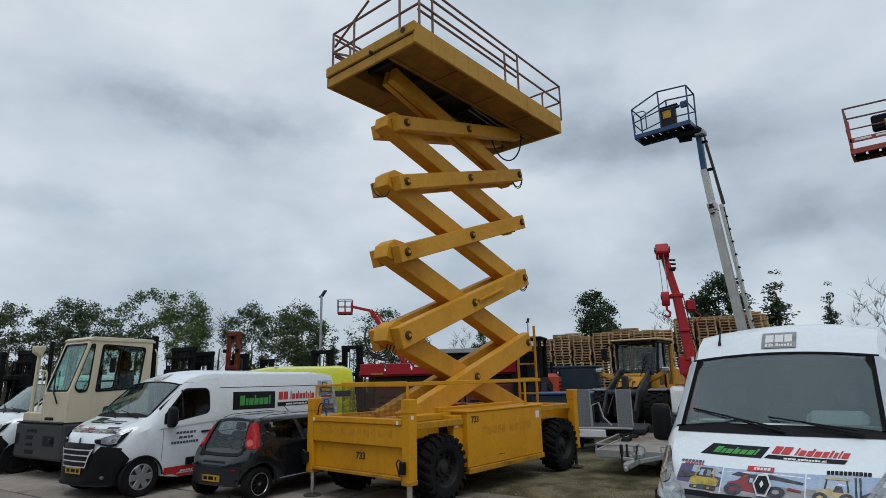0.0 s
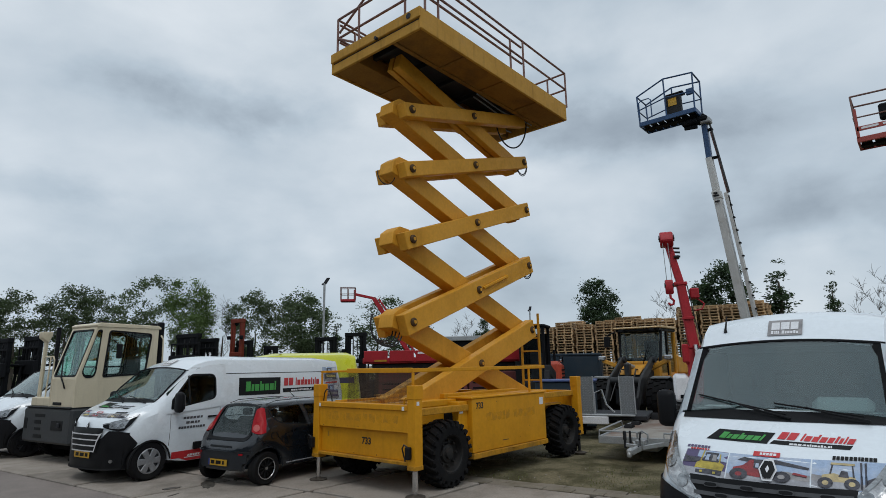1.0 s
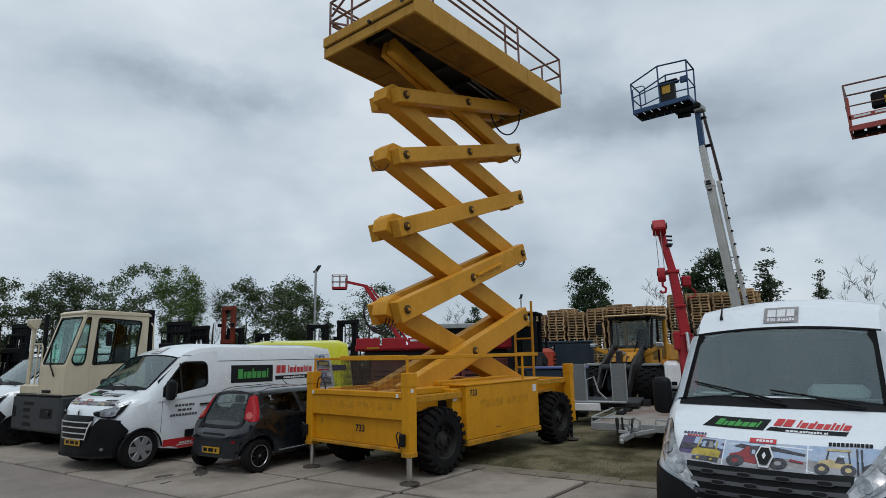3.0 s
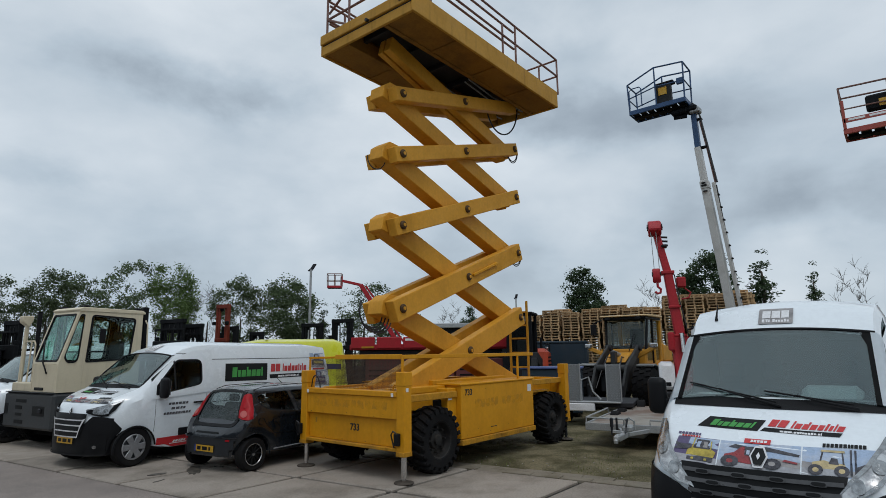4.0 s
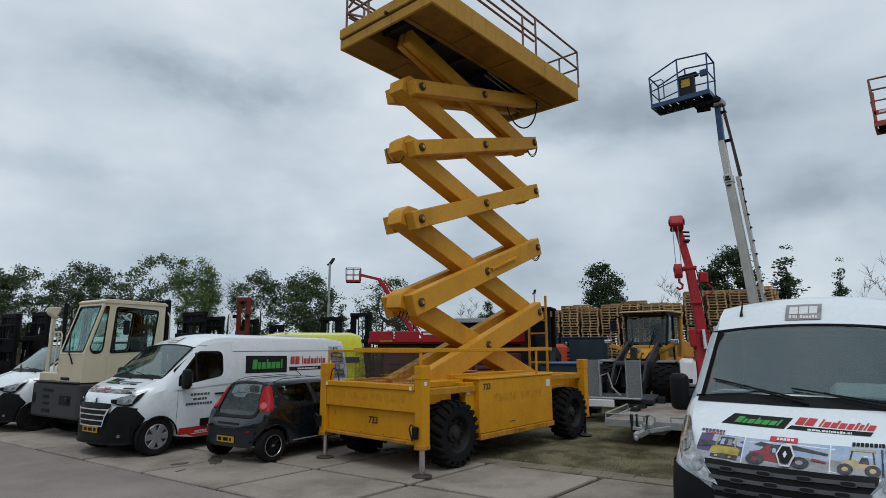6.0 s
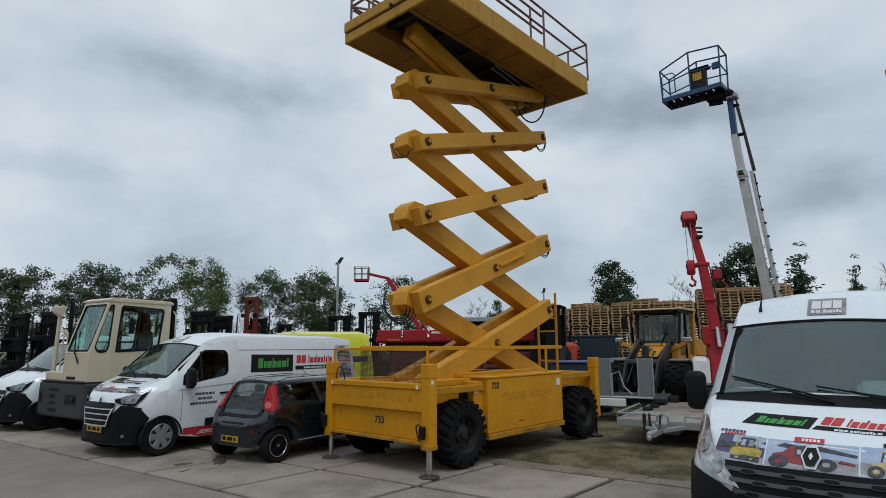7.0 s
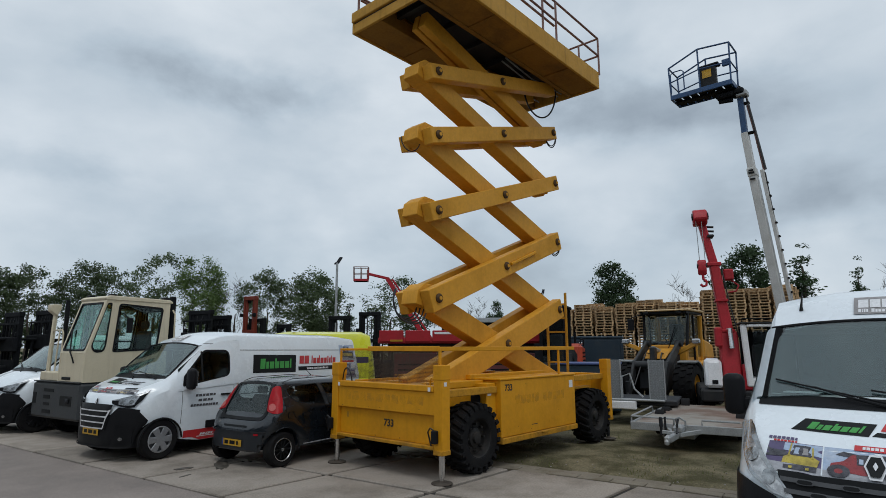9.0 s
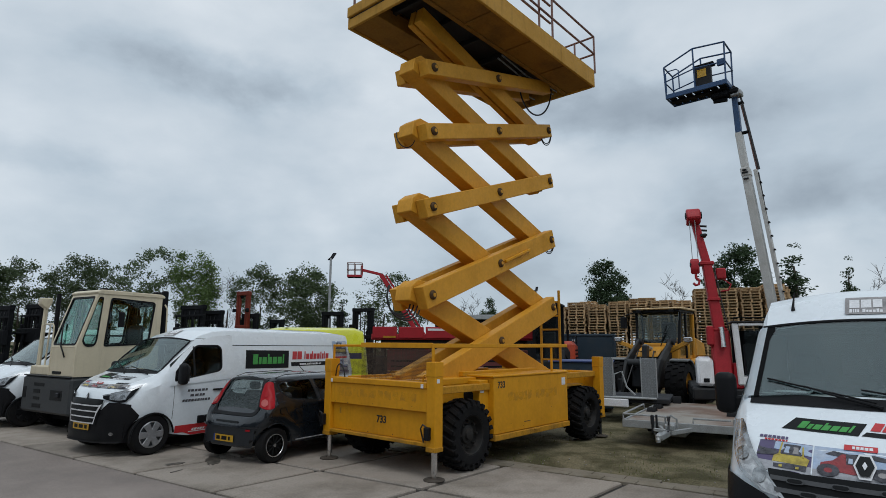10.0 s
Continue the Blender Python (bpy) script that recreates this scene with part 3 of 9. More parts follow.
def pin(parent, x, y, z, r, out):
    bm = BM()
    lathe(bm, [(-0.02, r), (out * 0.5, r), (out * 0.5, r * 0.72), (out, r * 0.66), (out, r * 0.3), (out * 0.9, r * 0.28)], (x, y, z), 1, 18) if out > 0 else lathe(bm, [(0.02, r), (out * 0.5, r), (out, r * 0.66), (out * 0.9, r * 0.28)], (x, y, z), 1, 18)
    pp = part("pivot_pin", bm, PIN_RUST, parent, "greasy rust-brown pivot pin")
    bm = BM()
    disc(bm, (x, y + out * 1.05, z), (0, 1, 0), r * 0.42, 0.012, 12)
    part("grease_cap", bm, ARM_YELLOW, pp)


def smudge(rnd, a0, a1, z0, z1, place):
    """A worn-off letter: a thin patch with a ragged outline; place takes (along, up, proud)."""
    bm = BM()
    ring = []
    for k in range(18):
        t = 2 * math.pi * k / 18
        c, d = math.cos(t), math.sin(t)
        f = rnd.uniform(0.72, 1.12) / max(abs(c), abs(d))
        ring.append(((a0 + a1) / 2 + (a1 - a0) / 2 * c * f, (z0 + z1) / 2 + (z1 - z0) / 2 * d * f))
    top, low = [bm.verts.new(place(a, z, 0.0012)) for a, z in ring], [bm.verts.new(place(a, z, -0.002)) for a, z in ring]
    bm.faces.new(top)
    bm.faces.new(low[::-1])
    for k in range(18):
        n = (k + 1) % 18
        bm.faces.new((top[k], low[k], low[n], top[n]))
    bmesh.ops.recalc_face_normals(bm, faces=bm.faces)
    return bm


def build_lift():
    lift = thing("scissor_lift", pose(0, 0, 0), "tall yellow diesel scissor lift with raised platform on outriggers", "scissor lift")
    # chassis
    bm = BM()
    box(bm, 0.10, 5.35, 0.46, 1.96, 0.62, 1.02, 0.015)
    box(bm, 0.14, 1.30, 0.30, 2.12, 1.02, 1.30, 0.015)
    box(bm, 4.05, 5.35, 0.30, 2.12, 1.02, 1.30, 0.015)
    part("chassis", bm, YELLOW, lift)
    for x in (0.86, 4.86):
        bm = BM()
        tube(bm, [(x, 0.3, 0.545), (x, 2.12, 0.545)], 0.09, 12)
        box(bm, x - 0.16, x + 0.16, 1.0, 1.42, 0.33, 0.66, 0.04)
        part("axle", bm, YELLOW_WORN, lift)
    for x, y in ((0.86, 0.15), (4.86, 0.12)):
        big_wheel(lift, (x, y, 0.545), -1)
        big_wheel(lift, (x, 2.42 - y, 0.545), 1)
    for x, sx in ((0, -1), (5.43, 1)):
        for y, sy in ((0, -1), (2.42, 1)):
            outrigger(lift, x, y, sx, sy)
    # added black blocks stand for the dark gaps between wheel and engine box
    for y in (0.14, 1.96):
        part("mud_flap", boxed(1.06, 1.15, y, y + 0.32, 0.62, 1.20, 0.04), RUBBER, lift, "black rubber mud flap")
    # front cross panel
    part("front_top_rail", boxed(-0.10, 0.06, 0.088, 2.332, 1.295, 1.385, 0.01), YELLOW, lift)
    part("front_upper_panel", boxed(-0.075, 0.05, 0.088, 2.332, 0.955, 1.292, 0.006), YELLOW, lift)
    part("front_lower_panel", boxed(-0.012, 0.045, 0.088, 2.332, 0.52, 0.952, 0.006), YELLOW, lift)
    part("front_lip", boxed(-0.09, 0.05, 0.088, 2.332, 0.465, 0.517, 0.008), YELLOW_WORN, lift)
    rnd = random.Random(8)
    y = 0.30
    for k in range(10):
        w = rnd.uniform(0.12, 0.19)
        part("faded_letter", smudge(rnd, y, y + w, 1.08, 1.22, lambda a, z, d: (-0.0755 - d, a, z)), FADED, lift, "worn-off block of old lettering")
        y += w + 0.03
    lettering("733", 0.155, Matrix.Translation((-0.016, 1.12, 0.76)) @ Euler((radians(90), 0, radians(-90))).to_matrix().to_4x4(), lift, TEXT_DARK)
    for y in (0.14, 2.27):
        part("reflector", boxed(-0.106, -0.10, y, y + 0.05, 1.30, 1.36, 0.001), SIGN_WHITE, lift, "small white reflector sticker")
    # chips and rust runs on the front panels
    rnd = random.Random(12)
    bm = BM()
    for k in range(13):
        z = rnd.choice((0.955, 0.98, 1.29, 1.0, 0.54, 0.7, 0.6)) + rnd.uniform(-0.02, 0.02)
        y, w, h = rnd.uniform(0.15, 2.25), rnd.uniform(0.006, 0.03), rnd.uniform(0.005, 0.018)
        x = -0.0755 if z > 0.955 else -0.0125
        box(bm, x - 0.0022, x, y, y + w, z, z + h)
    tagged(part("paint_chips", bm, material("rust_chips", (0.09, 0.04, 0.015), 0.9, bump=0), lift, "small rust-brown paint chips"), kind="stuff")
    bm = BM()
    for k in range(8):
        x, z = rnd.uniform(1.5, 3.9), rnd.choice((0.50, 0.52, 1.36, 1.30, 0.8, 0.62)) + rnd.uniform(-0.02, 0.02)
        box(bm, x, x + rnd.uniform(0.006, 0.03), -0.0472, -0.045, z, z + rnd.uniform(0.004, 0.014))
    tagged(part("paint_chips", bm, bpy.data.materials["rust_chips"], lift, "small rust-brown paint chips"), kind="stuff")
    for y, z in ((0.02, 1.55), (2.40, 1.50)):
        part("sticker", boxed(-0.1015, -0.099, y - 0.03, y + 0.03, z, z + 0.05, 0.0), SIGN_WHITE if z < 1.5 else FADED, lift, "small worn sticker")
    part("sticker", boxed(-0.05, 0.01, -0.0885, -0.086, 1.38, 1.44, 0.0), SIGN_WHITE, lift, "small worn sticker")
    part("sticker", boxed(-0.016, -0.0125, 2.12, 2.16, 0.78, 0.87, 0.0), FADED_YELLOW, lift, "small worn sticker")
    hose(lift, bend([(0.0, 2.32, 1.40), (-0.05, 2.22, 1.56), (-0.04, 2.14, 1.60), (-0.02, 2.08, 1.50), (-0.01, 2.06, 1.38)]), 0.012)
    part("channel_cover", boxed(1.55, 4.05, 0.70, 0.90, 1.384, 1.468, 0.008), YELLOW, lift)
    # rear cross panel
    part("rear_panel", boxed(5.38, 5.47, 0.088, 2.332, 0.8, 1.38, 0.01), YELLOW, lift)
    # side rails and engine boxes, both sides
    for s in (0, 1):
        def Y(v):
            return v if s == 0 else 2.42 - v
        def bx(x0, x1, a, b, z0, z1, bev=0.008):
            y0, y1 = sorted((Y(a), Y(b)))
            return boxed(x0, x1, y0, y1, z0, z1, bev)
        cab = part("engine_box", bx(1.44, 3.95, -0.045, 0.46, 0.475, 1.40, 0.01), YELLOW, lift)
        part("lid", bx(1.40, 3.98, -0.06, 0.50, 1.402, 1.432, 0.006), YELLOW, cab)
        part("bottom_flap", bx(1.43, 3.96, -0.075, 0.40, 0.375, 0.468, 0.008), YELLOW_WORN, cab)
        part("flap_handle", bx(2.62, 2.80, -0.098, -0.076, 0.44, 0.462, 0.004), YELLOW_WORN, cab)
        part("end_panel", bx(1.18, 1.436, 0.06, 0.46, 0.42, 1.36, 0.01), YELLOW, cab)
        if s == 0:
            rnd = random.Random(5)
            x = 1.86
            for k in range(11):
                w = rnd.uniform(0.09, 0.17)
                if k != 5:
                    part("faded_letter", smudge(rnd, x, x + w, 0.98, 1.14, lambda a, z, d: (a, -0.0455 - d, z)), FADED, cab, "worn-off brown block of old lettering")
                x += w + 0.02
            lettering("733", 0.15, Matrix.Translation((1.66, -0.048, 1.27)) @ Euler((radians(90), 0, 0)).to_matrix().to_4x4(), cab, TEXT_DARK)
            part("sticker", boxed(3.72, 3.86, -0.049, -0.0455, 1.17, 1.31, 0.001), SIGN_WHITE, cab, "worn white safety sticker")
            part("sticker", boxed(1.20, 1.30, 0.055, 0.0595, 1.16, 1.21, 0.001), SIGN_WHITE, cab, "small white maker's label")
            part("scratch", boxed(2.35, 2.55, -0.0485, -0.0455, 0.60, 0.612, 0.001), DARK_STEEL, cab)
        part("side_rail", bx(0.10, 1.42, 0.02, 0.14, 1.20, 1.31, 0.008), YELLOW_WORN, lift)
        part("side_rail", bx(0.10, 1.42, 0.30, 0.42, 1.30, 1.40, 0.008), YELLOW, lift)
        part("side_rail", bx(3.97, 5.36, 0.02, 0.14, 1.27, 1.38, 0.008), YELLOW_WORN, lift)
        part("mudguard", bx(4.1, 4.9, 0.1, 0.44, 1.10, 1.14, 0.006), YELLOW_WORN, lift)
    # control boxes at the front posts
    for y in (0.02, 2.46):
        b = part("valve_box", boxed(-0.175, -0.092, y - 0.04, y + 0.05, 0.57, 0.755, 0.012), BLACK, lift, "black plastic limit switch box")
        hose(b, [(-0.13, y + 0.03, 0.755), (-0.14, y + 0.09, 0.785), (-0.11, y + 0.16, 0.72), (-0.06, y + 0.17, 0.60), (-0.06, y + 0.14, 0.52)], 0.012, "cable")
    bm = BM()
    tube(bm, [(-0.02, 0.13, 1.38), (-0.02, 0.13, 1.46), (-0.02, 0.18, 1.49), (-0.02, 0.22, 1.46), (-0.02, 0.22, 1.38)], 0.012, 6)
    part("lifting_eye", bm, YELLOW, lift)
    # deck under the scissors
    part("deck", boxed(1.3, 5.3, 0.46, 1.96, 1.03, 1.10, 0.01), YELLOW_WORN, lift)
    for y in (0.80, 1.62):
        part("slide_channel", boxed(0.2, 5.3, y - 0.11, y + 0.11, 1.10, 1.38, 0.012), YELLOW, lift)
    # guard rail round the base
    bm = BM()
    box(bm, -0.02, 4.12, 0.02, 0.06, 1.895, 1.96, 0.006)
    part("guard_rail", bm, YELLOW, lift)
    part("guard_rail", boxed(-0.02, 0.03, 0.064, 1.66, 1.89, 1.97, 0.006), YELLOW, lift)
    part("guard_rail", boxed(-0.02, 4.12, 2.36, 2.40, 1.895, 1.935, 0.006), YELLOW, lift)
    for x in (0.005, 3.50):
        part("rail_post", boxed(x - 0.02, x + 0.02, 2.375, 2.40, 1.38, 1.893, 0.004), YELLOW, lift)
    for x in (0.005, 3.50):
        part("rail_post", boxed(x - 0.02, x + 0.02, 0.022, 0.058, 1.38, 1.893, 0.004), YELLOW, lift)
    # access ladder at the rear end
    lad = new("ladder")
    lad.parent = lift
    for y, top in ((1.47, 3.08), (0.97, 3.22)):
        part("ladder_rail", boxed(5.50, 5.55, y - 0.025, y + 0.025, 1.20, top, 0.006), YELLOW_WORN, lad)
    for z in (1.6, 1.95, 2.3, 2.62, 2.95):
        part("rung", boxed(5.505, 5.545, 0.996, 1.444, z - 0.02, z + 0.02, 0.005), YELLOW_WORN, lad)
    bm = BM()
    for k in range(79):
        y = 0.08 + k * 0.02
        box(bm, 0.0, 0.003, y, y + 0.0035, 1.39, 1.89)
    for k in range(24):
        z = 1.41 + k * 0.02
        box(bm, 0.0, 0.003, 0.07, 1.65, z, z + 0.0035)
    tagged(part("mesh_infill", bm, MESH_RUST, lift, "rusty wire mesh infill"), kind="stuff")
    bm = BM()
    for k in range(204):
        x = 0.04 + k * 0.02
        box(bm, x, x + 0.0035, 2.369, 2.372, 1.40, 1.894)
    for k in range(24):
        z = 1.41 + k * 0.02
        box(bm, 0.03, 4.11, 2.3685, 2.3725, z, z + 0.0035)
    tagged(part("mesh_infill", bm, MESH_RUST, lift, "rusty wire mesh infill"), kind="stuff")
    # scissor arms
    deep_out = [0.42, 0.41, 0.34, 0.30, 0.285]
    deep_in = [0.40, 0.40, 0.38, 0.36, 0.34]
    for k in range(5):
        for y0, y1 in ((0.80, 1.02), (1.40, 1.62)):
            a = arm(lift, "scissor_arm", XL, PIN_L[k], XR, PIN_R[k + 1], y0, y1, deep_out[k], 0.20 if k else 0.1, 0.14)
            for f in (0.0, 0.5, 1.0):
                if (k == 0 and f == 0.0) or (k == 4 and f == 1.0):
                    continue
                pin(a, XL + (XR - XL) * f, y0 if y0 < 1 else y1, PIN_L[k] + (PIN_R[k + 1] - PIN_L[k]) * f, 0.082, -0.05 if y0 < 1 else 0.05)
        if k == 4:
            arm(lift, "scissor_arm", XR, PIN_R[k], XL, PIN_L[k + 1], 1.25, 1.38, deep_in[k], 0.12, 0.10)
        a = arm(lift, "scissor_arm", XR, PIN_R[k], XL, PIN_L[k + 1], 1.04, 1.21 if k == 4 else 1.38, deep_in[k], 0.12, 0.10 if k == 4 else 0.16)
        if k < 4:
            # boxed head over the crossing pin at the upper end of the inner arm
            x, z = XL, PIN_L[k + 1]
            bm = BM()
            prism(bm, [(x - 0.34, z - 0.10), (x - 0.30, z + 0.14), (x - 0.12, z + 0.27), (x + 0.14, z + 0.25), (x + 0.26, z + 0.02), (x + 0.05, z - 0.2)], 1.025, 1.395, 0.012)
            part("arm_head", bm, ARM_YELLOW, a)
        bm = BM()
        tube(bm, [(XR, 0.83, PIN_R[k]), (XR, 1.59, PIN_R[k])], 0.07, 14)
        part("cross_shaft", bm, DARK_STEEL, a)
        if k:
            part("lug", boxed(XR - 0.42, XR - 0.02, 1.06, 1.36, PIN_R[k] - 0.27, PIN_R[k] - 0.1, 0.03), YELLOW, a)
    bm = BM()
    beam(bm, (3.02, 0.77, 3.62), (3.95, 0.77, 3.98), 0.05, 0.06, 0.01)
    part("stay_bar", bm, YELLOW, lift)
    # hoses hanging at the pivots
    for k in (1, 3, 4):
        z = PIN_L[k] - 0.12
        r = 0.30 if k == 1 else 0.17
        for dy, f in ((0.0, 1.0), (0.06, 0.82), (0.12, 0.68)):
            if k in (1, 4) or (k == 3 and f != 1.0):
                continue
            hose(lift, loop((XL - 0.28, 0, z), r * 0.75 * f, r * f, 1.40 + dy, 1.05 + dy, 130, 420, 34), 0.011)
    # a bundle of hoses that sags under the lowest arm head
    for dy, f in ((0.0, 1.0), (0.05, 0.86), (0.10, 0.74), (-0.05, 1.1)):
        hose(lift, bend([(0.42 - 0.30 * f, 1.15 + dy, 2.92), (0.42 - 0.37 * f, 1.12 + dy, 2.70), (0.42 - 0.28 * f, 1.08 + dy, 2.66 - 0.20 * f), (0.42 - 0.02 * f, 1.05 + dy, 2.66 - 0.29 * f), (0.42 + 0.20 * f, 1.05 + dy, 2.66 - 0.22 * f), (0.42 + 0.34 * f, 1.08 + dy, 2.66 - 0.02 * f), (0.42 + 0.38 * f, 1.10 + dy, 2.78)]), 0.014)
    for k in (2, 4):
        for f in (1.0, 0.8):
            hose(lift, loop((XR + 0.12, 0, PIN_R[k] - 0.1), 0.14 * f, 0.2 * f, 0.85, 1.0, 60, -170), 0.012)
    build_platform(lift)
    return lift


def build_platform(lift):
    Z = 8.11
    x0, x1, y0, y1 = 0.14, 5.69, -0.09, 2.51
    p = new("platform")
    p.parent = lift
    # edge beams: near, far, front, back; the front in two decks
    part("side_beam", boxed(x0, x1, y0, y0 + 0.06, Z, Z + 0.44, 0.012), FADED_YELLOW, p)
    part("side_beam", boxed(x0, x1, y1 - 0.06, y1, Z, Z + 0.44, 0.012), FADED_YELLOW, p)
    part("front_beam", boxed(x0, x0 + 0.06, y0 + 0.062, y1 - 0.062, Z, Z + 0.20, 0.01), FADED_YELLOW, p)
    part("extension_beam", boxed(x0 - 0.03, x0 + 0.05, y0 + 0.004, y1 - 0.004, Z + 0.235, Z + 0.45, 0.012), FADED_YELLOW, p)
    part("back_beam", boxed(x1 - 0.06, x1, y0 + 0.062, y1 - 0.062, Z, Z + 0.44, 0.01), FADED_YELLOW, p)
    part("slide_gap", boxed(x0 + 0.02, x0 + 0.08, y0 + 0.062, y1 - 0.062, Z + 0.20, Z + 0.235, 0.002), DARK_STEEL, p)
    bm = BM()
    tube(bm, [(x0 - 0.04, 1.05, Z + 0.22), (x0 - 0.10, 1.05, Z + 0.22)], 0.035, 10)
    part("latch", bm, DARK_STEEL, p)
    bm = BM()
    tube(bm, [(x0 - 0.035, 0.2, Z + 0.35), (x0 - 0.04, 0.2, Z + 0.35)], 0.06, 14)
    part("latch", bm, DARK_STEEL, p)
    part("deck_plate", boxed(x0 + 0.05, x1 - 0.05, y0 + 0.05, y1 - 0.05, Z + 0.40, Z + 0.43, 0.004), YELLOW_WORN, p)
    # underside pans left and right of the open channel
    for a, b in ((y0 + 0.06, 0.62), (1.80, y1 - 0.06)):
        part("underside_pan", boxed(x0 + 0.062, x1 - 0.062, a, b, Z + 0.03, Z + 0.06, 0.004), GRIME_SHADE, p)
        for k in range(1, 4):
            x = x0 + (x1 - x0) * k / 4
            part("pan_seam", boxed(x - 0.035, x + 0.035, a, b, Z + 0.002, Z + 0.029, 0.006), GRIME_SHADE, p)
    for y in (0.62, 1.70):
        part("channel_beam", boxed(x0 + 0.062, x1 - 0.062, y, y + 0.10, Z + 0.0, Z + 0.30, 0.01), GRIME_SHADE, p)
    part("channel_roof", boxed(x0 + 0.062, x1 - 0.062, 0.72, 1.70, Z + 0.34, Z + 0.37, 0.002), HUB, p)
    for k in range(6):
        x = x0 + 0.5 + k * 0.92
        part("cross_member", boxed(x - 0.05, x + 0.05, 0.72, 1.70, Z + 0.22, Z + 0.34, 0.008), HUB, p)
    # cable tray and hoses under the deck
    for y, z in ((0.85, 0.1), (0.95, 0.06), (1.5, 0.08)):
        bm = BM()
        tube(bm, [(3.1, y, Z + z), (4.2, y + 0.05, Z + z - 0.06), (5.5, y, Z + z)], 0.02, 6)
        part("conduit", bm, STEEL, p)
    hose(p, [(4.83 - 0.41 * math.cos(a), 1.08 - 0.2 * math.cos(-a) * -1 - 0.02, Z + 0.1 - 0.78 * math.sin(a)) for a in [math.pi * k / 22 for k in range(23)]], 0.019)

    # railing
    def rail(a, b, r=0.025):
        bm = BM()
        tube(bm, [a, b], r, 8)
        part("rail", bm, RUSTRAIL, p)
    zt, zm, zb = Z + 1.36, Z + 0.90, Z + 0.40
    for y in (y0 + 0.02, y1 - 0.02):
        ins = 0.05 if y < 1 else -0.05
        for x in (3.72, 5.76):
            rail((x, y, zb), (x, y, zt))
        for z in (zt, zm):
            rail((0.28, y, z), (5.76, y, z))
        for x in (0.72, 3.25):
            rail((x, y + ins, zb), (x, y + ins, zt - 0.14))
        for z in (zt - 0.14, zm - 0.1):
            rail((0.30, y + ins, z), (3.72, y + ins, z))
        rail((0.28, y, zb), (0.28, y, zt))
    for x in (0.28, 5.76):
        for z in (zt, zm):
            rail((x, y0 + 0.02, z), (x, y1 - 0.02, z))
        for y in (0.45, 1.80):
            rail((x, y, zb), (x, y, zt if x > 1 else zt))
    rail((0.28, 2.48, zb + 0.5), (0.28, 1.80, zb + 0.12))
    rail((0.28, 2.44, zb + 0.62), (0.28, 1.35, zb + 1.25))


build_lift()


# ---- vehicles ----
from mathutils.bvhtree import BVHTree


def spline(keys, x):
    """Straight interpolation in rows (x, values...)."""
    for a, b in zip(keys, keys[1:]):
        if x <= b[0]:
            f = (x - a[0]) / (b[0] - a[0]) if b[0] > a[0] else 0
            return [p + (q - p) * max(0.0, f) for p, q in zip(a[1:], b[1:])]
    return list(keys[-1][1:])


def body_shell(keys, wheels, wheel_r, floor):
    """A vehicle body. keys: rows (x behind the front, half width, belt height, top height, half width at the top, crown). Wheel arches rise in its lower edge.
    Returns the mesh and its stations; x runs from 0 at the front to minus the length."""
    xs = {round(k[0], 3) for k in keys}
    for a, b in zip(keys, keys[1:]):
        n = max(1, int((b[0] - a[0]) / 0.28))
        xs |= {round(a[0] + (b[0] - a[0]) * i / n, 3) for i in range(n)}
    for w in wheels:
        xs |= {round(w + wheel_r * math.sin(radians(t)), 3) for t in (-90, -75, -55, -30, 0, 30, 55, 75, 90)}
    xs = sorted(x for x in xs if 0 <= x <= keys[-1][0])
    keep = [xs[0]]
    for x in xs[1:]:
        if x - keep[-1] > 0.012:
            keep.append(x)
    bm = BM()
    rings = []
    for x in keep:
        hw, belt, top, hwt, crown = spline(keys, x)
        zb = floor
        for w in wheels:
            if abs(x - w) < wheel_r:
                zb = max(zb, 0.30 + math.sqrt(wheel_r ** 2 - (x - w) ** 2))
        zb = min(zb, belt - 0.05)
        half = [(0.0, zb), (hw * 0.80, zb), (hw - 0.02, zb), (hw, zb + (belt - zb) * 0.2), (hw + 0.012, zb + (belt - zb) * 0.6), (hw, belt)]
        sh = top - belt
        half += [(hw + (hwt - hw) * 0.5 + 0.012, belt + sh * 0.45), (hwt, belt + sh * 0.86), (hwt - 0.05 * min(1, sh * 3), belt + sh * 0.965), (hwt * 0.72, top), (hwt * 0.38, top + crown * 0.75), (0.0, top + crown)]
        right = [bm.verts.new((-x, -y, z)) for y, z in half]
        left = [right[0]] + [bm.verts.new((-x, y, z)) for y, z in half[1:-1]] + [right[-1]]
        rings.append((right, left))
    cells = {}
    for i in range(len(rings) - 1):
        for s in (0, 1):
            a, b = rings[i][s], rings[i + 1][s]
            for j in range(len(a) - 1):
                q = [a[j], a[j + 1], b[j + 1], b[j]]
                q = list(dict.fromkeys(q))
                cells[i, s, j] = bm.faces.new(q)
    for end in (0, -1):
        right, left = rings[end]
        bm.faces.new(right + left[-2:0:-1])
    bmesh.ops.recalc_face_normals(bm, faces=bm.faces)
    return bm, keep, cells


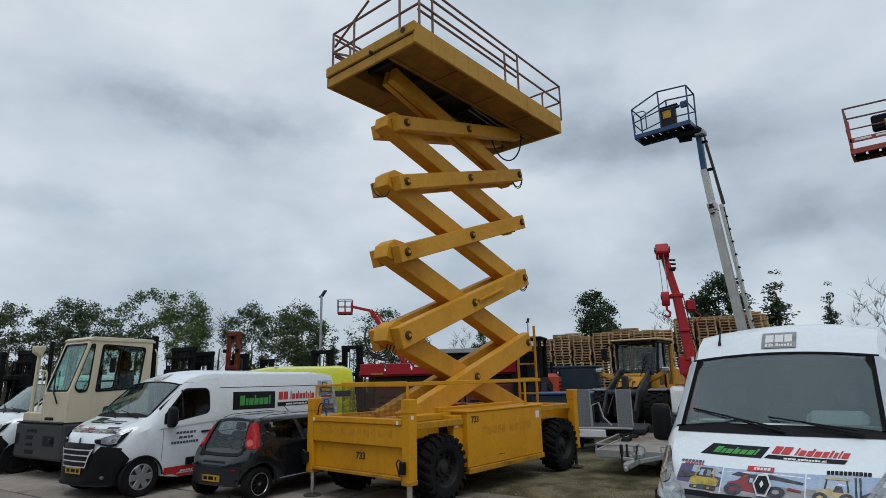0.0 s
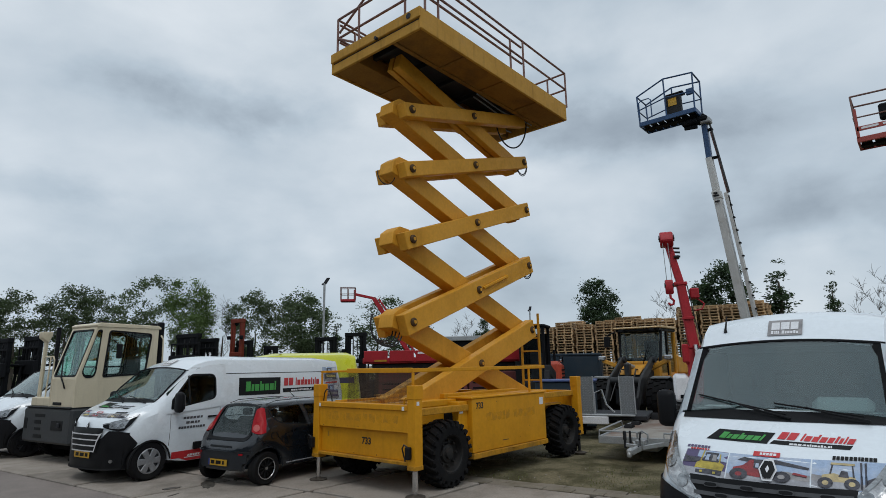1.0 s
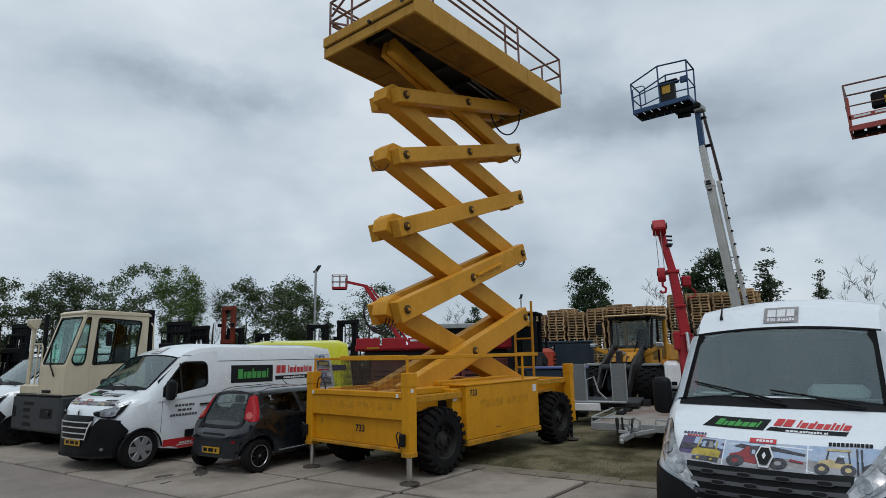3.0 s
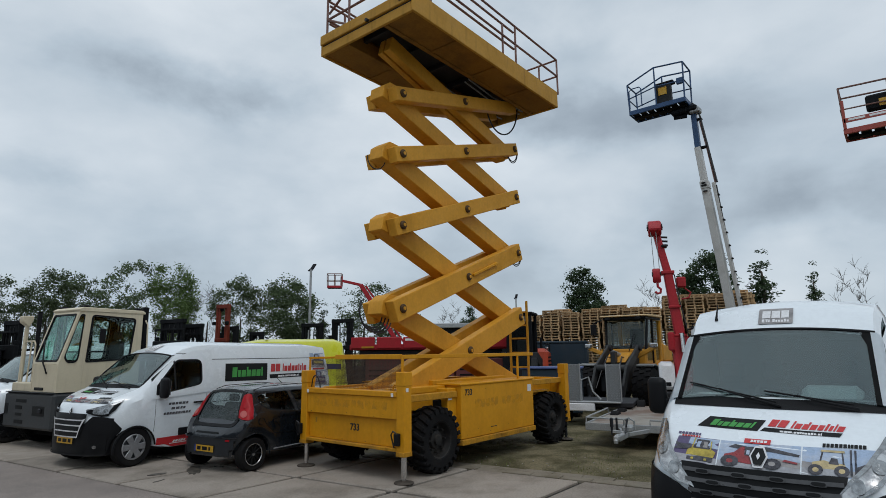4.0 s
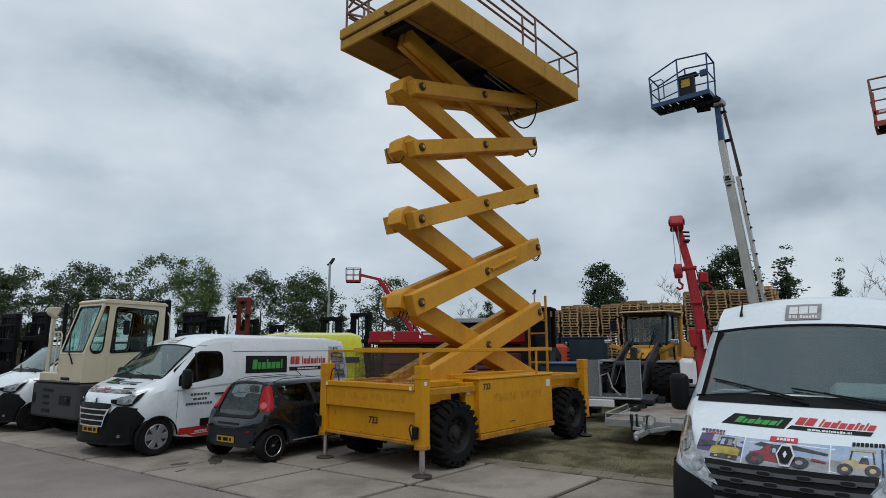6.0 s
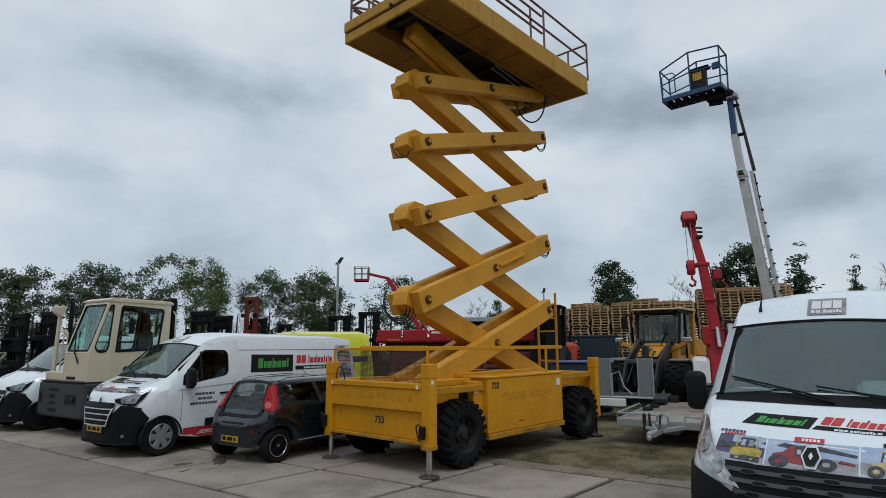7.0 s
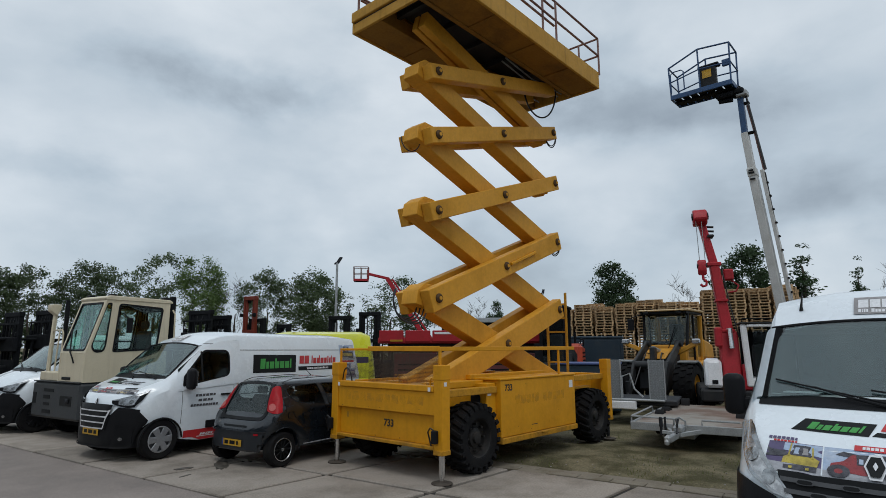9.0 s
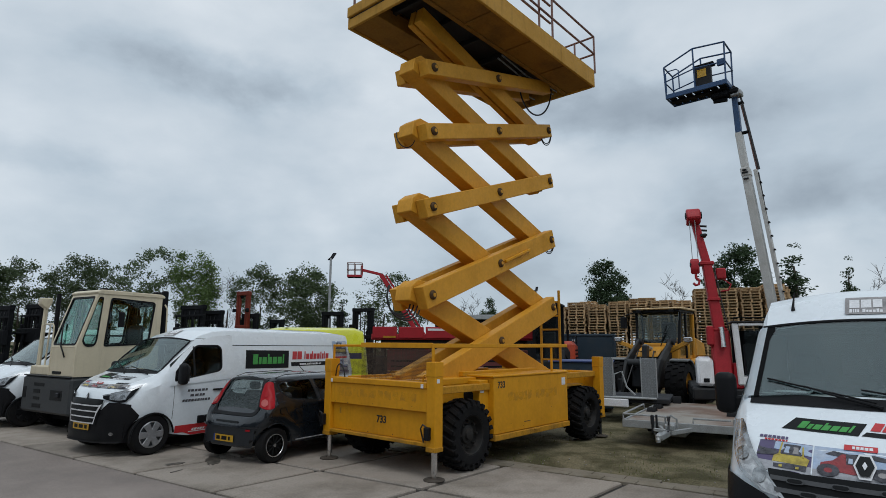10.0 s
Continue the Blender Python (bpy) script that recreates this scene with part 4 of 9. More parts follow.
def drape(tree, origin, au, av, way, quad, off, nu=8, nv=6, round_=0.0, bm=None, mi=0, reach=99.0):
    """A patch laid on a body: quad corners in the plane of au and av, cast along way onto the body, lifted off it."""
    bm = bm or BM()
    origin, au, av, way = Vector(origin), Vector(au), Vector(av), Vector(way).normalized()
    grid = []
    for j in range(nv + 1):
        row = []
        for i in range(nu + 1):
            u, v = 2 * i / nu - 1, 2 * j / nv - 1
            if round_:
                u, v = u * math.sqrt(1 - round_ * v * v / 2), v * math.sqrt(1 - round_ * u * u / 2)
            s, t = (u + 1) / 2, (v + 1) / 2
            a = (1 - s) * (1 - t) * quad[0][0] + s * (1 - t) * quad[1][0] + s * t * quad[2][0] + (1 - s) * t * quad[3][0]
            b = (1 - s) * (1 - t) * quad[0][1] + s * (1 - t) * quad[1][1] + s * t * quad[2][1] + (1 - s) * t * quad[3][1]
            start = origin + au * a + av * b - way * 4
            hit, nrm, _, _ = tree.ray_cast(start, way)
            if hit is None or (hit - start).dot(way) > reach:
                row.append(None)
                continue
            if nrm.dot(way) > 0:
                nrm = -nrm
            row.append(bm.verts.new(hit + (nrm * 0.5 - way * 0.5) * off))
        grid.append(row)
    for j in range(nv):
        for i in range(nu):
            q = [c for c in (grid[j][i], grid[j][i + 1], grid[j + 1][i + 1], grid[j + 1][i]) if c]
            if len(q) > 2:
                bm.faces.new(q).material_index = mi
    return bm


def strip(tree, lower, upper, off, nu=12, nv=6, bm=None, mi=0, plane=None):
    """A patch between two lines of (across, height) points, laid on a body from the front."""
    p = plane or FRONT
    origin, au, av, way = (Vector(p[k]) for k in ("origin", "au", "av", "way"))
    bm = bm or BM()

    def along(line, f):
        g = f * (len(line) - 1)
        i = min(int(g), len(line) - 2)
        return Vector(line[i]).lerp(Vector(line[i + 1]), g - i)
    grid = []
    for j in range(nv + 1):
        row = []
        for i in range(nu + 1):
            q = along(lower, i / nu).lerp(along(upper, i / nu), j / nv)
            hit, nrm, _, _ = tree.ray_cast(origin + au * q.x + av * q.y - way * 4, way)
            if hit is None:
                row.append(None)
                continue
            if nrm.dot(way) > 0:
                nrm = -nrm
            row.append(bm.verts.new(hit + (nrm * 0.5 - way * 0.5) * off))
        grid.append(row)
    for j in range(nv):
        for i in range(nu):
            q = [c for c in (grid[j][i], grid[j][i + 1], grid[j + 1][i + 1], grid[j + 1][i]) if c]
            if len(q) > 2:
                bm.faces.new(q).material_index = mi
    return bm


def rounded(pts, r, n=5):
    """An outline with its corners rounded; r: one radius, or one for each corner."""
    out = []
    for i, p in enumerate(pts):
        rr = r[i] if isinstance(r, (list, tuple)) else r
        p = Vector(p)
        a, b = Vector(pts[i - 1]) - p, Vector(pts[(i + 1) % len(pts)]) - p
        k = min(rr, a.length * 0.48, b.length * 0.48)
        a, b = p + a.normalized() * k, p + b.normalized() * k
        for j in range(n + 1):
            f = j / n
            out.append(tuple(a * (1 - f) ** 2 + p * 2 * f * (1 - f) + b * f * f))
    return out


def ray_out(poly, c, a):
    """Where a ray from c at the angle a leaves an outline."""
    d, best = Vector((math.cos(a), math.sin(a))), 0.0
    for i in range(len(poly)):
        p, q = Vector(poly[i]), Vector(poly[(i + 1) % len(poly)])
        e = q - p
        k = d.x * e.y - d.y * e.x
        if abs(k) < 1e-9:
            continue
        w = p - c
        t, u = (w.x * e.y - w.y * e.x) / k, (w.x * d.y - w.y * d.x) / k
        if t > 0 and -1e-6 <= u <= 1 + 1e-6:
            best = max(best, t)
    return c + d * best


def ring_grid(outer, hole, steps=1):
    """Rows of points that fill the space between an outline and a hole in it."""
    c = sum((Vector(p) for p in hole), Vector((0, 0))) / len(hole)
    angles = sorted({round(math.atan2(p[1] - c.y, p[0] - c.x), 4) for p in [*outer, *hole]} | {round(-math.pi + 2 * math.pi * (k + 0.5) / 44, 4) for k in range(44)})
    rows = []
    for a in angles:
        h, o = ray_out(hole, c, a), ray_out(outer, c, a)
        rows.append([h.lerp(o, k / steps) for k in range(steps + 1)])
    return rows


def ring_patch(tree, plane, outer, hole, off, steps=2, thick=0.0):
    """A frame between an outline and a hole, laid on a body."""
    origin, au, av, way = (Vector(plane[k]) for k in ("origin", "au", "av", "way"))
    bm = BM()
    grid = []
    for row in ring_grid(outer, hole, steps):
        line = []
        for q in row:
            hit, nrm, _, _ = tree.ray_cast(origin + au * q.x + av * q.y - way * 4, way)
            line.append(bm.verts.new(hit - way * off) if hit is not None else None)
        grid.append(line)
    for a, b in zip(grid, grid[1:] + grid[:1]):
        for k in range(len(a) - 1):
            q = [v for v in (a[k], a[k + 1], b[k + 1], b[k]) if v]
            if len(q) > 2:
                bm.faces.new(q)
    return thicken(bm, thick) if thick else bm


def fill_patch(tree, plane, outline, off, steps=3):
    """A filled outline laid on a body."""
    origin, au, av, way = (Vector(plane[k]) for k in ("origin", "au", "av", "way"))
    bm = BM()
    c = sum((Vector(p) for p in outline), Vector((0, 0))) / len(outline)

    def lay(q):
        hit = tree.ray_cast(origin + au * q.x + av * q.y - way * 4, way)[0]
        return bm.verts.new(hit - way * off) if hit is not None else None
    mid = lay(c)
    rows = [[lay(c.lerp(Vector(p), k / steps)) for k in range(1, steps + 1)] for p in outline]
    for a, b in zip(rows, rows[1:] + rows[:1]):
        for q in [(mid, a[0], b[0])] + [(a[k], a[k + 1], b[k + 1], b[k]) for k in range(steps - 1)]:
            q = [v for v in q if v]
            if len(q) > 2:
                bm.faces.new(q)
    return bm


def plate_with_hole(outer, hole, place, back):
    """A plate with an opening; place turns outline points into space, back is the way through the plate."""
    bm = BM()
    rows = ring_grid(outer, hole)
    back = Vector(back)
    face = [[bm.verts.new(Vector(place(q))) for q in row] for row in rows]
    rear = [[bm.verts.new(v.co + back) for v in row] for row in face]
    for i in range(len(rows)):
        j = (i + 1) % len(rows)
        bm.faces.new((face[i][0], face[i][1], face[j][1], face[j][0]))
        bm.faces.new((rear[j][0], rear[j][1], rear[i][1], rear[i][0]))
        bm.faces.new((face[j][0], rear[j][0], rear[i][0], face[i][0]))
        bm.faces.new((face[i][1], rear[i][1], rear[j][1], face[j][1]))
    return bm


def shrink(outline, d):
    """An outline drawn in towards its middle by about d."""
    c = sum((Vector(p) for p in outline), Vector((0, 0))) / len(outline)
    return [tuple(Vector(p) + (c - Vector(p)).normalized() * d) for p in outline]


def thicken(bm, d):
    """Give a patch a thickness by drawing its faces inwards."""
    bmesh.ops.solidify(bm, geom=bm.faces[:], thickness=d)
    return bm


SIDE = dict(origin=(0, 3, 0), au=(-1, 0, 0), av=(0, 0, 1), way=(0, -1, 0))
FRONT = dict(origin=(3, 0, 0), au=(0, 1, 0), av=(0, 0, 1), way=(-1, 0, 0))


def rect(a0, a1, b0, b1, lean=0.0):
    return [(a0, b0), (a1, b0), (a1 + lean, b1), (a0 + lean, b1)]


def road_wheel(parent, x, y, r, width, side, rim_mat, spokes=7, ring=False):
    w = new("wheel")
    w.parent = parent
    w.matrix_basis = pose(x, y, r, 0, 0, 0 if side > 0 else 180)
    bm = BM()
    h = width / 2
    lathe(bm, [(-h, r * 0.62), (-h, r * 0.92), (-h * 0.8, r), (h * 0.8, r), (h, r * 0.93), (h * 1.03, r * 0.8), (h * 0.9, r * 0.64)], (0, 0, 0), 1, 36)
    part("tyre", bm, RUBBER, w)
    bm = BM()
    if ring:
        lathe(bm, [(h * 0.93, r * 0.60), (h * 1.04, r * 0.62), (h * 1.04, r * 0.66), (h * 0.9, r * 0.67)], (0, 0, 0), 1, 36)
        bm.faces.ensure_lookup_table()
        part("rim", bm, rim_mat, w, "polished rim edge")
        bm = BM()
        lathe(bm, [(h * 0.3, r * 0.6), (h * 0.5, r * 0.58), (h * 0.62, r * 0.15), (h * 0.66, 0.02)], (0, 0, 0), 1, 24)
        part("rim_face", bm, RUBBER, w)
        bm = BM()
        for k in range(10):
            a = 2 * math.pi * k / 10
            beam(bm, (0.03 * math.cos(a), h * 0.74, 0.03 * math.sin(a)), (r * 0.56 * math.cos(a), h * 0.9, r * 0.56 * math.sin(a)), 0.022, 0.02, 0.003, up=(0, 1, 0))
        part("spoke_face", weld(bm), SIGN_BLACK, w)
        bm = BM()
        disc(bm, (0, h * 0.85, 0), (0, 1, 0), 0.028, 0.02, 14)
        part("hub_cap", bm, rim_mat, w)
    else:
        lathe(bm, [(h * 0.3, r * 0.6), (h * 0.55, r * 0.60), (h * 0.6, 0.02)], (0, 0, 0), 1, 30)
        part("rim", bm, GRILLE_GREY, w)
        bm = BM()
        lathe(bm, [(h * 0.7, r * 0.58), (h * 0.98, r * 0.62), (h * 0.94, r * 0.66), (h * 0.8, r * 0.66)], (0, 0, 0), 1, 36)
        lathe(bm, [(h * 0.8, r * 0.22), (h * 1.05, r * 0.18), (h * 1.08, 0.02)], (0, 0, 0), 1, 20)
        for k in range(spokes):
            a = 2 * math.pi * k / spokes
            beam(bm, (r * 0.15 * math.cos(a), h * 0.96, r * 0.15 * math.sin(a)), (r * 0.62 * math.cos(a), h * 0.92, r * 0.62 * math.sin(a)), r * 0.25, 0.02, 0.004, up=(0, 1, 0), taper=1.4)
        part("wheel_cover", weld(bm), rim_mat, w, "silver spoked wheel cover")
    return w


BULKHEAD = material("grey_cab_wall", (0.030, 0.037, 0.040), 0.8, bump=0.05)
HEAD_GLASS = material("ribbed_lamp_glass", (0.55, 0.57, 0.58), 0.1, 0.6, stain=(0.14, 0.14, 0.15), amount=0.6, big=9, fine=60, bump=0.25, coat=1.0, lo=0.48, hi=0.6)
# pale base colour stands in for chrome reflecting the sky
SHEEN_TRIM = material("sky_sheen_trim", (0.70, 0.71, 0.73), 0.3, 0.2, bump=0, coat=0.5)
LAMP_DIM = material("smoked_lamp_reflector", (0.34, 0.36, 0.38), 0.25, 0.6, stain=(0.02, 0.02, 0.022), amount=0.9, big=14, fine=30, bump=0.3, coat=0.6)
HUBCAP = material("silver_wheel_cover", (0.40, 0.41, 0.43), 0.35, 0.6, bump=0, fine=30)
SILVER = material("polished_trim", (0.62, 0.63, 0.64), 0.2, 0.85, bump=0)

VAN_KEYS = [
    (0.13, 0.26, 0.55, 0.62, 0.24, 0.01),
    (0.155, 0.44, 0.66, 0.88, 0.40, 0.02),
    (0.205, 0.60, 0.78, 1.04, 0.54, 0.03),
    (0.28, 0.72, 0.86, 1.11, 0.65, 0.04),
    (0.40, 0.86, 0.98, 1.20, 0.76, 0.05),
    (0.60, 0.97, 1.10, 1.29, 0.84, 0.05),
    (0.84, 1.02, 1.18, 1.37, 0.88, 0.05),
    (0.92, 1.02, 1.22, 1.42, 0.88, 0.05),
    (1.18, 1.02, 1.20, 1.66, 0.86, 0.06),
    (1.55, 1.02, 1.25, 1.98, 0.83, 0.07),
    (1.64, 1.02, 1.26, 2.04, 0.825, 0.07),
    (1.80, 1.02, 1.28, 2.13, 0.83, 0.06),
    (2.05, 1.02, 1.32, 2.20, 0.85, 0.06),
    (2.40, 1.02, 1.32, 2.23, 0.87, 0.06),
    (5.60, 1.02, 1.32, 2.21, 0.87, 0.05),
    (6.05, 1.00, 1.32, 2.17, 0.85, 0.05),
    (6.15, 0.97, 1.30, 2.06, 0.78, 0.04),
]
NEAR_KEYS = [
    (0.00, 0.70, 0.55, 0.62, 0.64, 0.01),
    (0.04, 0.80, 0.66, 0.86, 0.73, 0.02),
    (0.10, 0.865, 0.77, 1.02, 0.775, 0.04),
    (0.28, 0.92, 0.94, 1.15, 0.825, 0.05),
    (0.55, 0.96, 1.06, 1.28, 0.87, 0.05),
    (0.84, 1.005, 1.24, 1.43, 0.91, 0.05),
    (0.92, 1.02, 1.27, 1.50, 0.92, 0.05),
    (1.18, 1.02, 1.30, 1.77, 0.91, 0.06),
    (1.55, 1.02, 1.33, 2.13, 0.885, 0.07),
    (1.64, 1.02, 1.34, 2.19, 0.875, 0.07),
    (1.80, 1.02, 1.34, 2.35, 0.88, 0.06),
    (2.05, 1.02, 1.34, 2.455, 0.895, 0.05),
    (2.40, 1.02, 1.34, 2.485, 0.91, 0.05),
    (5.60, 1.02, 1.34, 2.46, 0.91, 0.05),
    (6.05, 1.00, 1.34, 2.38, 0.85, 0.05),
    (6.15, 0.97, 1.30, 2.26, 0.78, 0.04),
]


def van(m, label, near=False, group="", cover=HUBCAP):
    """A high-roofed panel van, its front at the origin of its frame and looking along +x."""
    v = thing("panel_van", m, label, "van", group)
    wheels = (0.88 if near else 0.79, 5.10)
    bm, xs, cells = body_shell(NEAR_KEYS if near else VAN_KEYS, wheels, 0.40, 0.24)
    tree = BVHTree.FromBMesh(bm)

    # windscreen and front door glass, taken from the shell before it is opened
    def grab(test):
        g = BM()
        made = {}
        for key, f in cells.items():
            if test(*key):
                vs = []
                for p in f.verts:
                    if p not in made:
                        made[p] = g.verts.new(p.co)
                    vs.append(made[p])
                g.faces.new(vs)
        return g

    def screen(i, s, j):
        return 0.915 <= xs[i] and xs[i + 1] <= 1.60 and j >= 8

    def door(i, s, j):
        return (1.20 if near else 1.11) <= xs[i] and xs[i + 1] <= (2.06 if near else 2.41) and j in (5, 6)
    panes = [grab(lambda i, s, j, k=k: s == k and door(i, s, j)) for k in (0, 1)]
    zs = (1.505, 2.135) if near else (1.425, 1.985)
    edge_y = (0.878, 0.040) if near else (0.835, 0.05)
    g1 = BM()
    sheets = []
    for back in (0.0, 0.005):
        sheet = []
        for a in range(13):
            f = a / 12
            sheet.append([g1.verts.new((-(0.925 + 0.63 * f) + 0.012 - back, u * (edge_y[0] - edge_y[1] * f), zs[0] + (zs[1] - zs[0]) * f + 0.058 * (1 - u * u) - back)) for u in [k / 12 - 1 for k in range(25)]])
        sheets.append(sheet)
        for a, b in zip(sheet, sheet[1:]):
            for k in range(24):
                g1.faces.new((a[k], a[k + 1], b[k + 1], b[k]))
    rim = [[sh[0][k] for k in range(25)] + [sh[a][24] for a in range(1, 13)] + [sh[12][k] for k in range(23, -1, -1)] + [sh[a][0] for a in range(11, 0, -1)] for sh in sheets]
    for k in range(len(rim[0])):
        n = (k + 1) % len(rim[0])
        g1.faces.new((rim[0][k], rim[0][n], rim[1][n], rim[1][k]))
    gone = [f for k, f in cells.items() if screen(*k) or door(*k)]
    bmesh.ops.delete(bm, geom=gone, context="FACES")
    body = part("body", bm, WHITE, v, sharp=28)
    w = part("windscreen", g1, GLASS_SCREEN if near else GLASS_VAN, v, sharp=60)
    w.visible_shadow = False
    # dark band round the glass
    for g2 in panes:
        part("door_glass", thicken(g2, 0.005), GLASS_DOOR, v).visible_shadow = False
    bm = BM()
    for q in (rect(-0.86, 0.86, 1.452, 1.535) if near else rect(-0.86, 0.86, 1.385, 1.455),):
        drape(tree, quad=q, off=0.008, nu=14, nv=2, bm=bm, **FRONT)
    part("scuttle", bm, BLACK, v)
    bm = BM()
    for s in (-1, 1):
        dz = 0 if near else -0.1
        if not near:
            tube(bm, [(-0.93, s * 0.845, 1.50 + dz), (-1.18, s * 0.835, 1.76 + dz), (-1.55, s * 0.80, 2.12 + dz * 1.4)], 0.016, 6)
            part("glass_seal", bm, BLACK, v)
        else:
            # white pillar skin beside the glass, and the printed black border inside it
            for name_, spans, mm, up_ in (("glass_border", ((-0.080, 0), (-0.035, 0)), BLACK, 0.002), ("pillar_skin", ((-0.040, 0), (0.0, -0.002), (0.028, -0.022), (0.050, -0.065)), WHITE, 0.007)):
                bm = BM()
                rows = []
                for f in [k / 10 for k in range(11)]:
                    y1 = edge_y[0] - edge_y[1] * f
                    more = 0.05 * max(0.0, f - 0.8) / 0.2 if mm is BLACK else 0.0
                    rows.append([bm.verts.new((-(0.925 + 0.63 * f) + 0.014, s * (y1 + o - (more if k == 0 else 0)), zs[0] + (zs[1] - zs[0]) * f + 0.058 * (1 - min(1.0, (y1 + o) / y1) ** 2) + up_ + d)) for k, (o, d) in enumerate(spans)])
                for p, q in zip(rows, rows[1:]):
                    for k in range(len(spans) - 1):
                        bm.faces.new((p[k], p[k + 1], q[k + 1], q[k]))
                part(name_, thicken(bm, 0.002), mm, v)
        bm = BM()
    tube(bm, [(-1.548, (0.835 if near else 0.79) * u, zs[1] + 0.058 * (1 - u * u) + 0.004) for u in [k / 8 - 1 for k in range(17)]], 0.015, 6)
    part("glass_seal", bm, BLACK, v)
    bm = BM()
    lips = [[bm.verts.new((-1.565 - 0.05 * (1 - f), 0.79 * u, zs[1] + 0.058 * (1 - u * u) - 0.10 * (1 - f) * (0.7 + 0.5 * (1 - u * u)))) for u in [k / 10 - 1 for k in range(21)]] for f in (0.0, 0.5, 1.0)]
    for a, b in zip(lips, lips[1:]):
        for k in range(20):
            bm.faces.new((a[k], a[k + 1], b[k + 1], b[k]))
    part("header_trim", thicken(bm, 0.01), CABIN_DARK, v)
    # cabin
    cab = new("cabin")
    cab.parent = v
    bm = BM()
    dz = 0 if near else -0.1
    prism(bm, [(-0.98, 1.1), (-1.0, 1.48 + dz), (-1.18, 1.54 + dz), (-1.40, 1.48 + dz), (-1.52, 1.38 + dz), (-1.52, 1.0)], -0.84, 0.84, 0.03)
    part("dashboard", bm, DASH, cab)
    part("bulkhead", boxed(-2.62, -2.58, -0.83, 0.83, 0.5, 2.24 if near else 2.05, 0.01), BULKHEAD, cab)
    part("cab_floor", boxed(-2.58, -1.0, -0.93, 0.93, 0.46, 0.5, 0.005), CABIN_DARK, cab)
    part("headlining", boxed(-2.58, -1.58, -0.79, 0.79, *((2.135, 2.155) if near else (1.975, 1.995)), 0.006), BULKHEAD, cab)
    for y in (0.48, -0.18, -0.62):
        bm = BM()
        box(bm, -2.45, -1.85, y - 0.22, y + 0.22, 0.75, 0.98, 0.05)
        box(bm, -2.50, -2.34, y - 0.22, y + 0.22, 0.98, 1.60, 0.06)
        box(bm, -2.48, -2.38, y - 0.13, y + 0.13, 1.63, 1.86, 0.04)
        part("seat", bm, SEAT, cab)
    bm = BM()
    c = Vector((-1.68, 0.45, 1.42))
    tube(bm, [c + Vector((math.sin(a) * 0.10, math.cos(a) * 0.2, math.sin(a) * 0.17)) for a in [2 * math.pi * k / 18 for k in range(19)]], 0.017, 8)
    part("steering_wheel", bm, BLACK, cab)
    if near:
        bm = BM()
        prism(bm, [(-1.08, 1.50), (-1.14, 1.60), (-1.24, 1.655), (-1.42, 1.64), (-1.48, 1.50)], 0.22, 0.70, 0.05)
        part("instrument_hood", bm, DASH, cab, "pale grey instrument hood")
    bm = BM()
    box(bm, -1.22, -1.05, -0.70, -0.42, 1.548 + dz, 1.556 + dz, 0.002) if near else box(bm, -1.25, -1.08, 0.42, 0.70, 1.545 + dz, 1.553 + dz, 0.002)
    part("paper", bm, SIGN_WHITE, cab, "white paper lying on the dashboard")
    # front doors: white frame, black seal and mirror corner round the window
    MIRRORED = dict(origin=(0, -3, 0), au=(-1, 0, 0), av=(0, 0, 1), way=(0, 1, 0))
    up = 0.14 if near else 0.0
    fwd = 0.16 if near else -0.05
    hole = rounded([(1.20 + fwd, 1.235 + up), (2.17, 1.40 + up), (2.19, 1.91 + up), (max(1.66, 1.66 + fwd), 1.91 + up), (1.24 + fwd, 1.42 + up)], (0.03, 0.12, 0.14, 0.07, 0.10))
    rim_ = [(1.10 + min(0, fwd), 1.16 + up), (2.44, 1.24 + up), (2.44, 2.10 + up), (2.05, 2.085 + up), (1.80, 2.01 + up), (1.62, 1.935 + up), (1.36, 1.73 + up), (1.12 + min(0, fwd), 1.45 + up)]
    for pl in (SIDE, MIRRORED):
        part("door_frame", ring_patch(tree, pl, rim_, hole, 0.010, 2), WHITE, v)
        part("window_seal", ring_patch(tree, pl, hole, shrink(hole, 0.035), 0.014, 1), BLACK, v)
        part("mirror_base", fill_patch(tree, pl, rounded([(1.21 + fwd, 1.26 + up), (1.45 + fwd, 1.30 + up), (1.47 + fwd, 1.58 + up), (1.40 + fwd, 1.58 + up), (1.24 + fwd, 1.42 + up)], 0.02, 2), 0.012, 2), BLACK, v)
        part("window_bar", fill_patch(tree, pl, [(1.60 + fwd, 1.33 + up), (1.635 + fwd, 1.335 + up), (1.665 + fwd, 1.89 + up), (1.63 + fwd, 1.87 + up)], 0.012, 2), BLACK, v)
    # bonnet line and door lines
    def line(pts, plane, width=0.010):
        b = BM()
        for (a0, b0), (a1, b1) in zip(pts, pts[1:]):
            d = Vector((a1 - a0, b1 - b0, 0)).normalized()
            n = Vector((-d.y, d.x, 0)) * width / 2
            q = [(a0 - n.x, b0 - n.y), (a1 - n.x, b1 - n.y), (a1 + n.x, b1 + n.y), (a0 + n.x, b0 + n.y)]
            drape(tree, quad=q, off=0.003, nu=6, nv=1, bm=b, **plane)
        part("panel_gap", b, BLACK, v)
    line([(1.15, 0.45), (1.15, 1.20)], SIDE, 0.008)
    line([(2.27, 0.30), (2.27, 2.02)], SIDE, 0.008)
    line([(1.68, 2.03), (2.27, 2.02)], SIDE, 0.008)
    line([(2.35, 1.90), (6.0, 1.88)], SIDE, 0.014)
    line([(2.3, 1.02), (5.9, 1.02)], SIDE, 0.012)
    # bumper, grille, lamps
    b = BM()
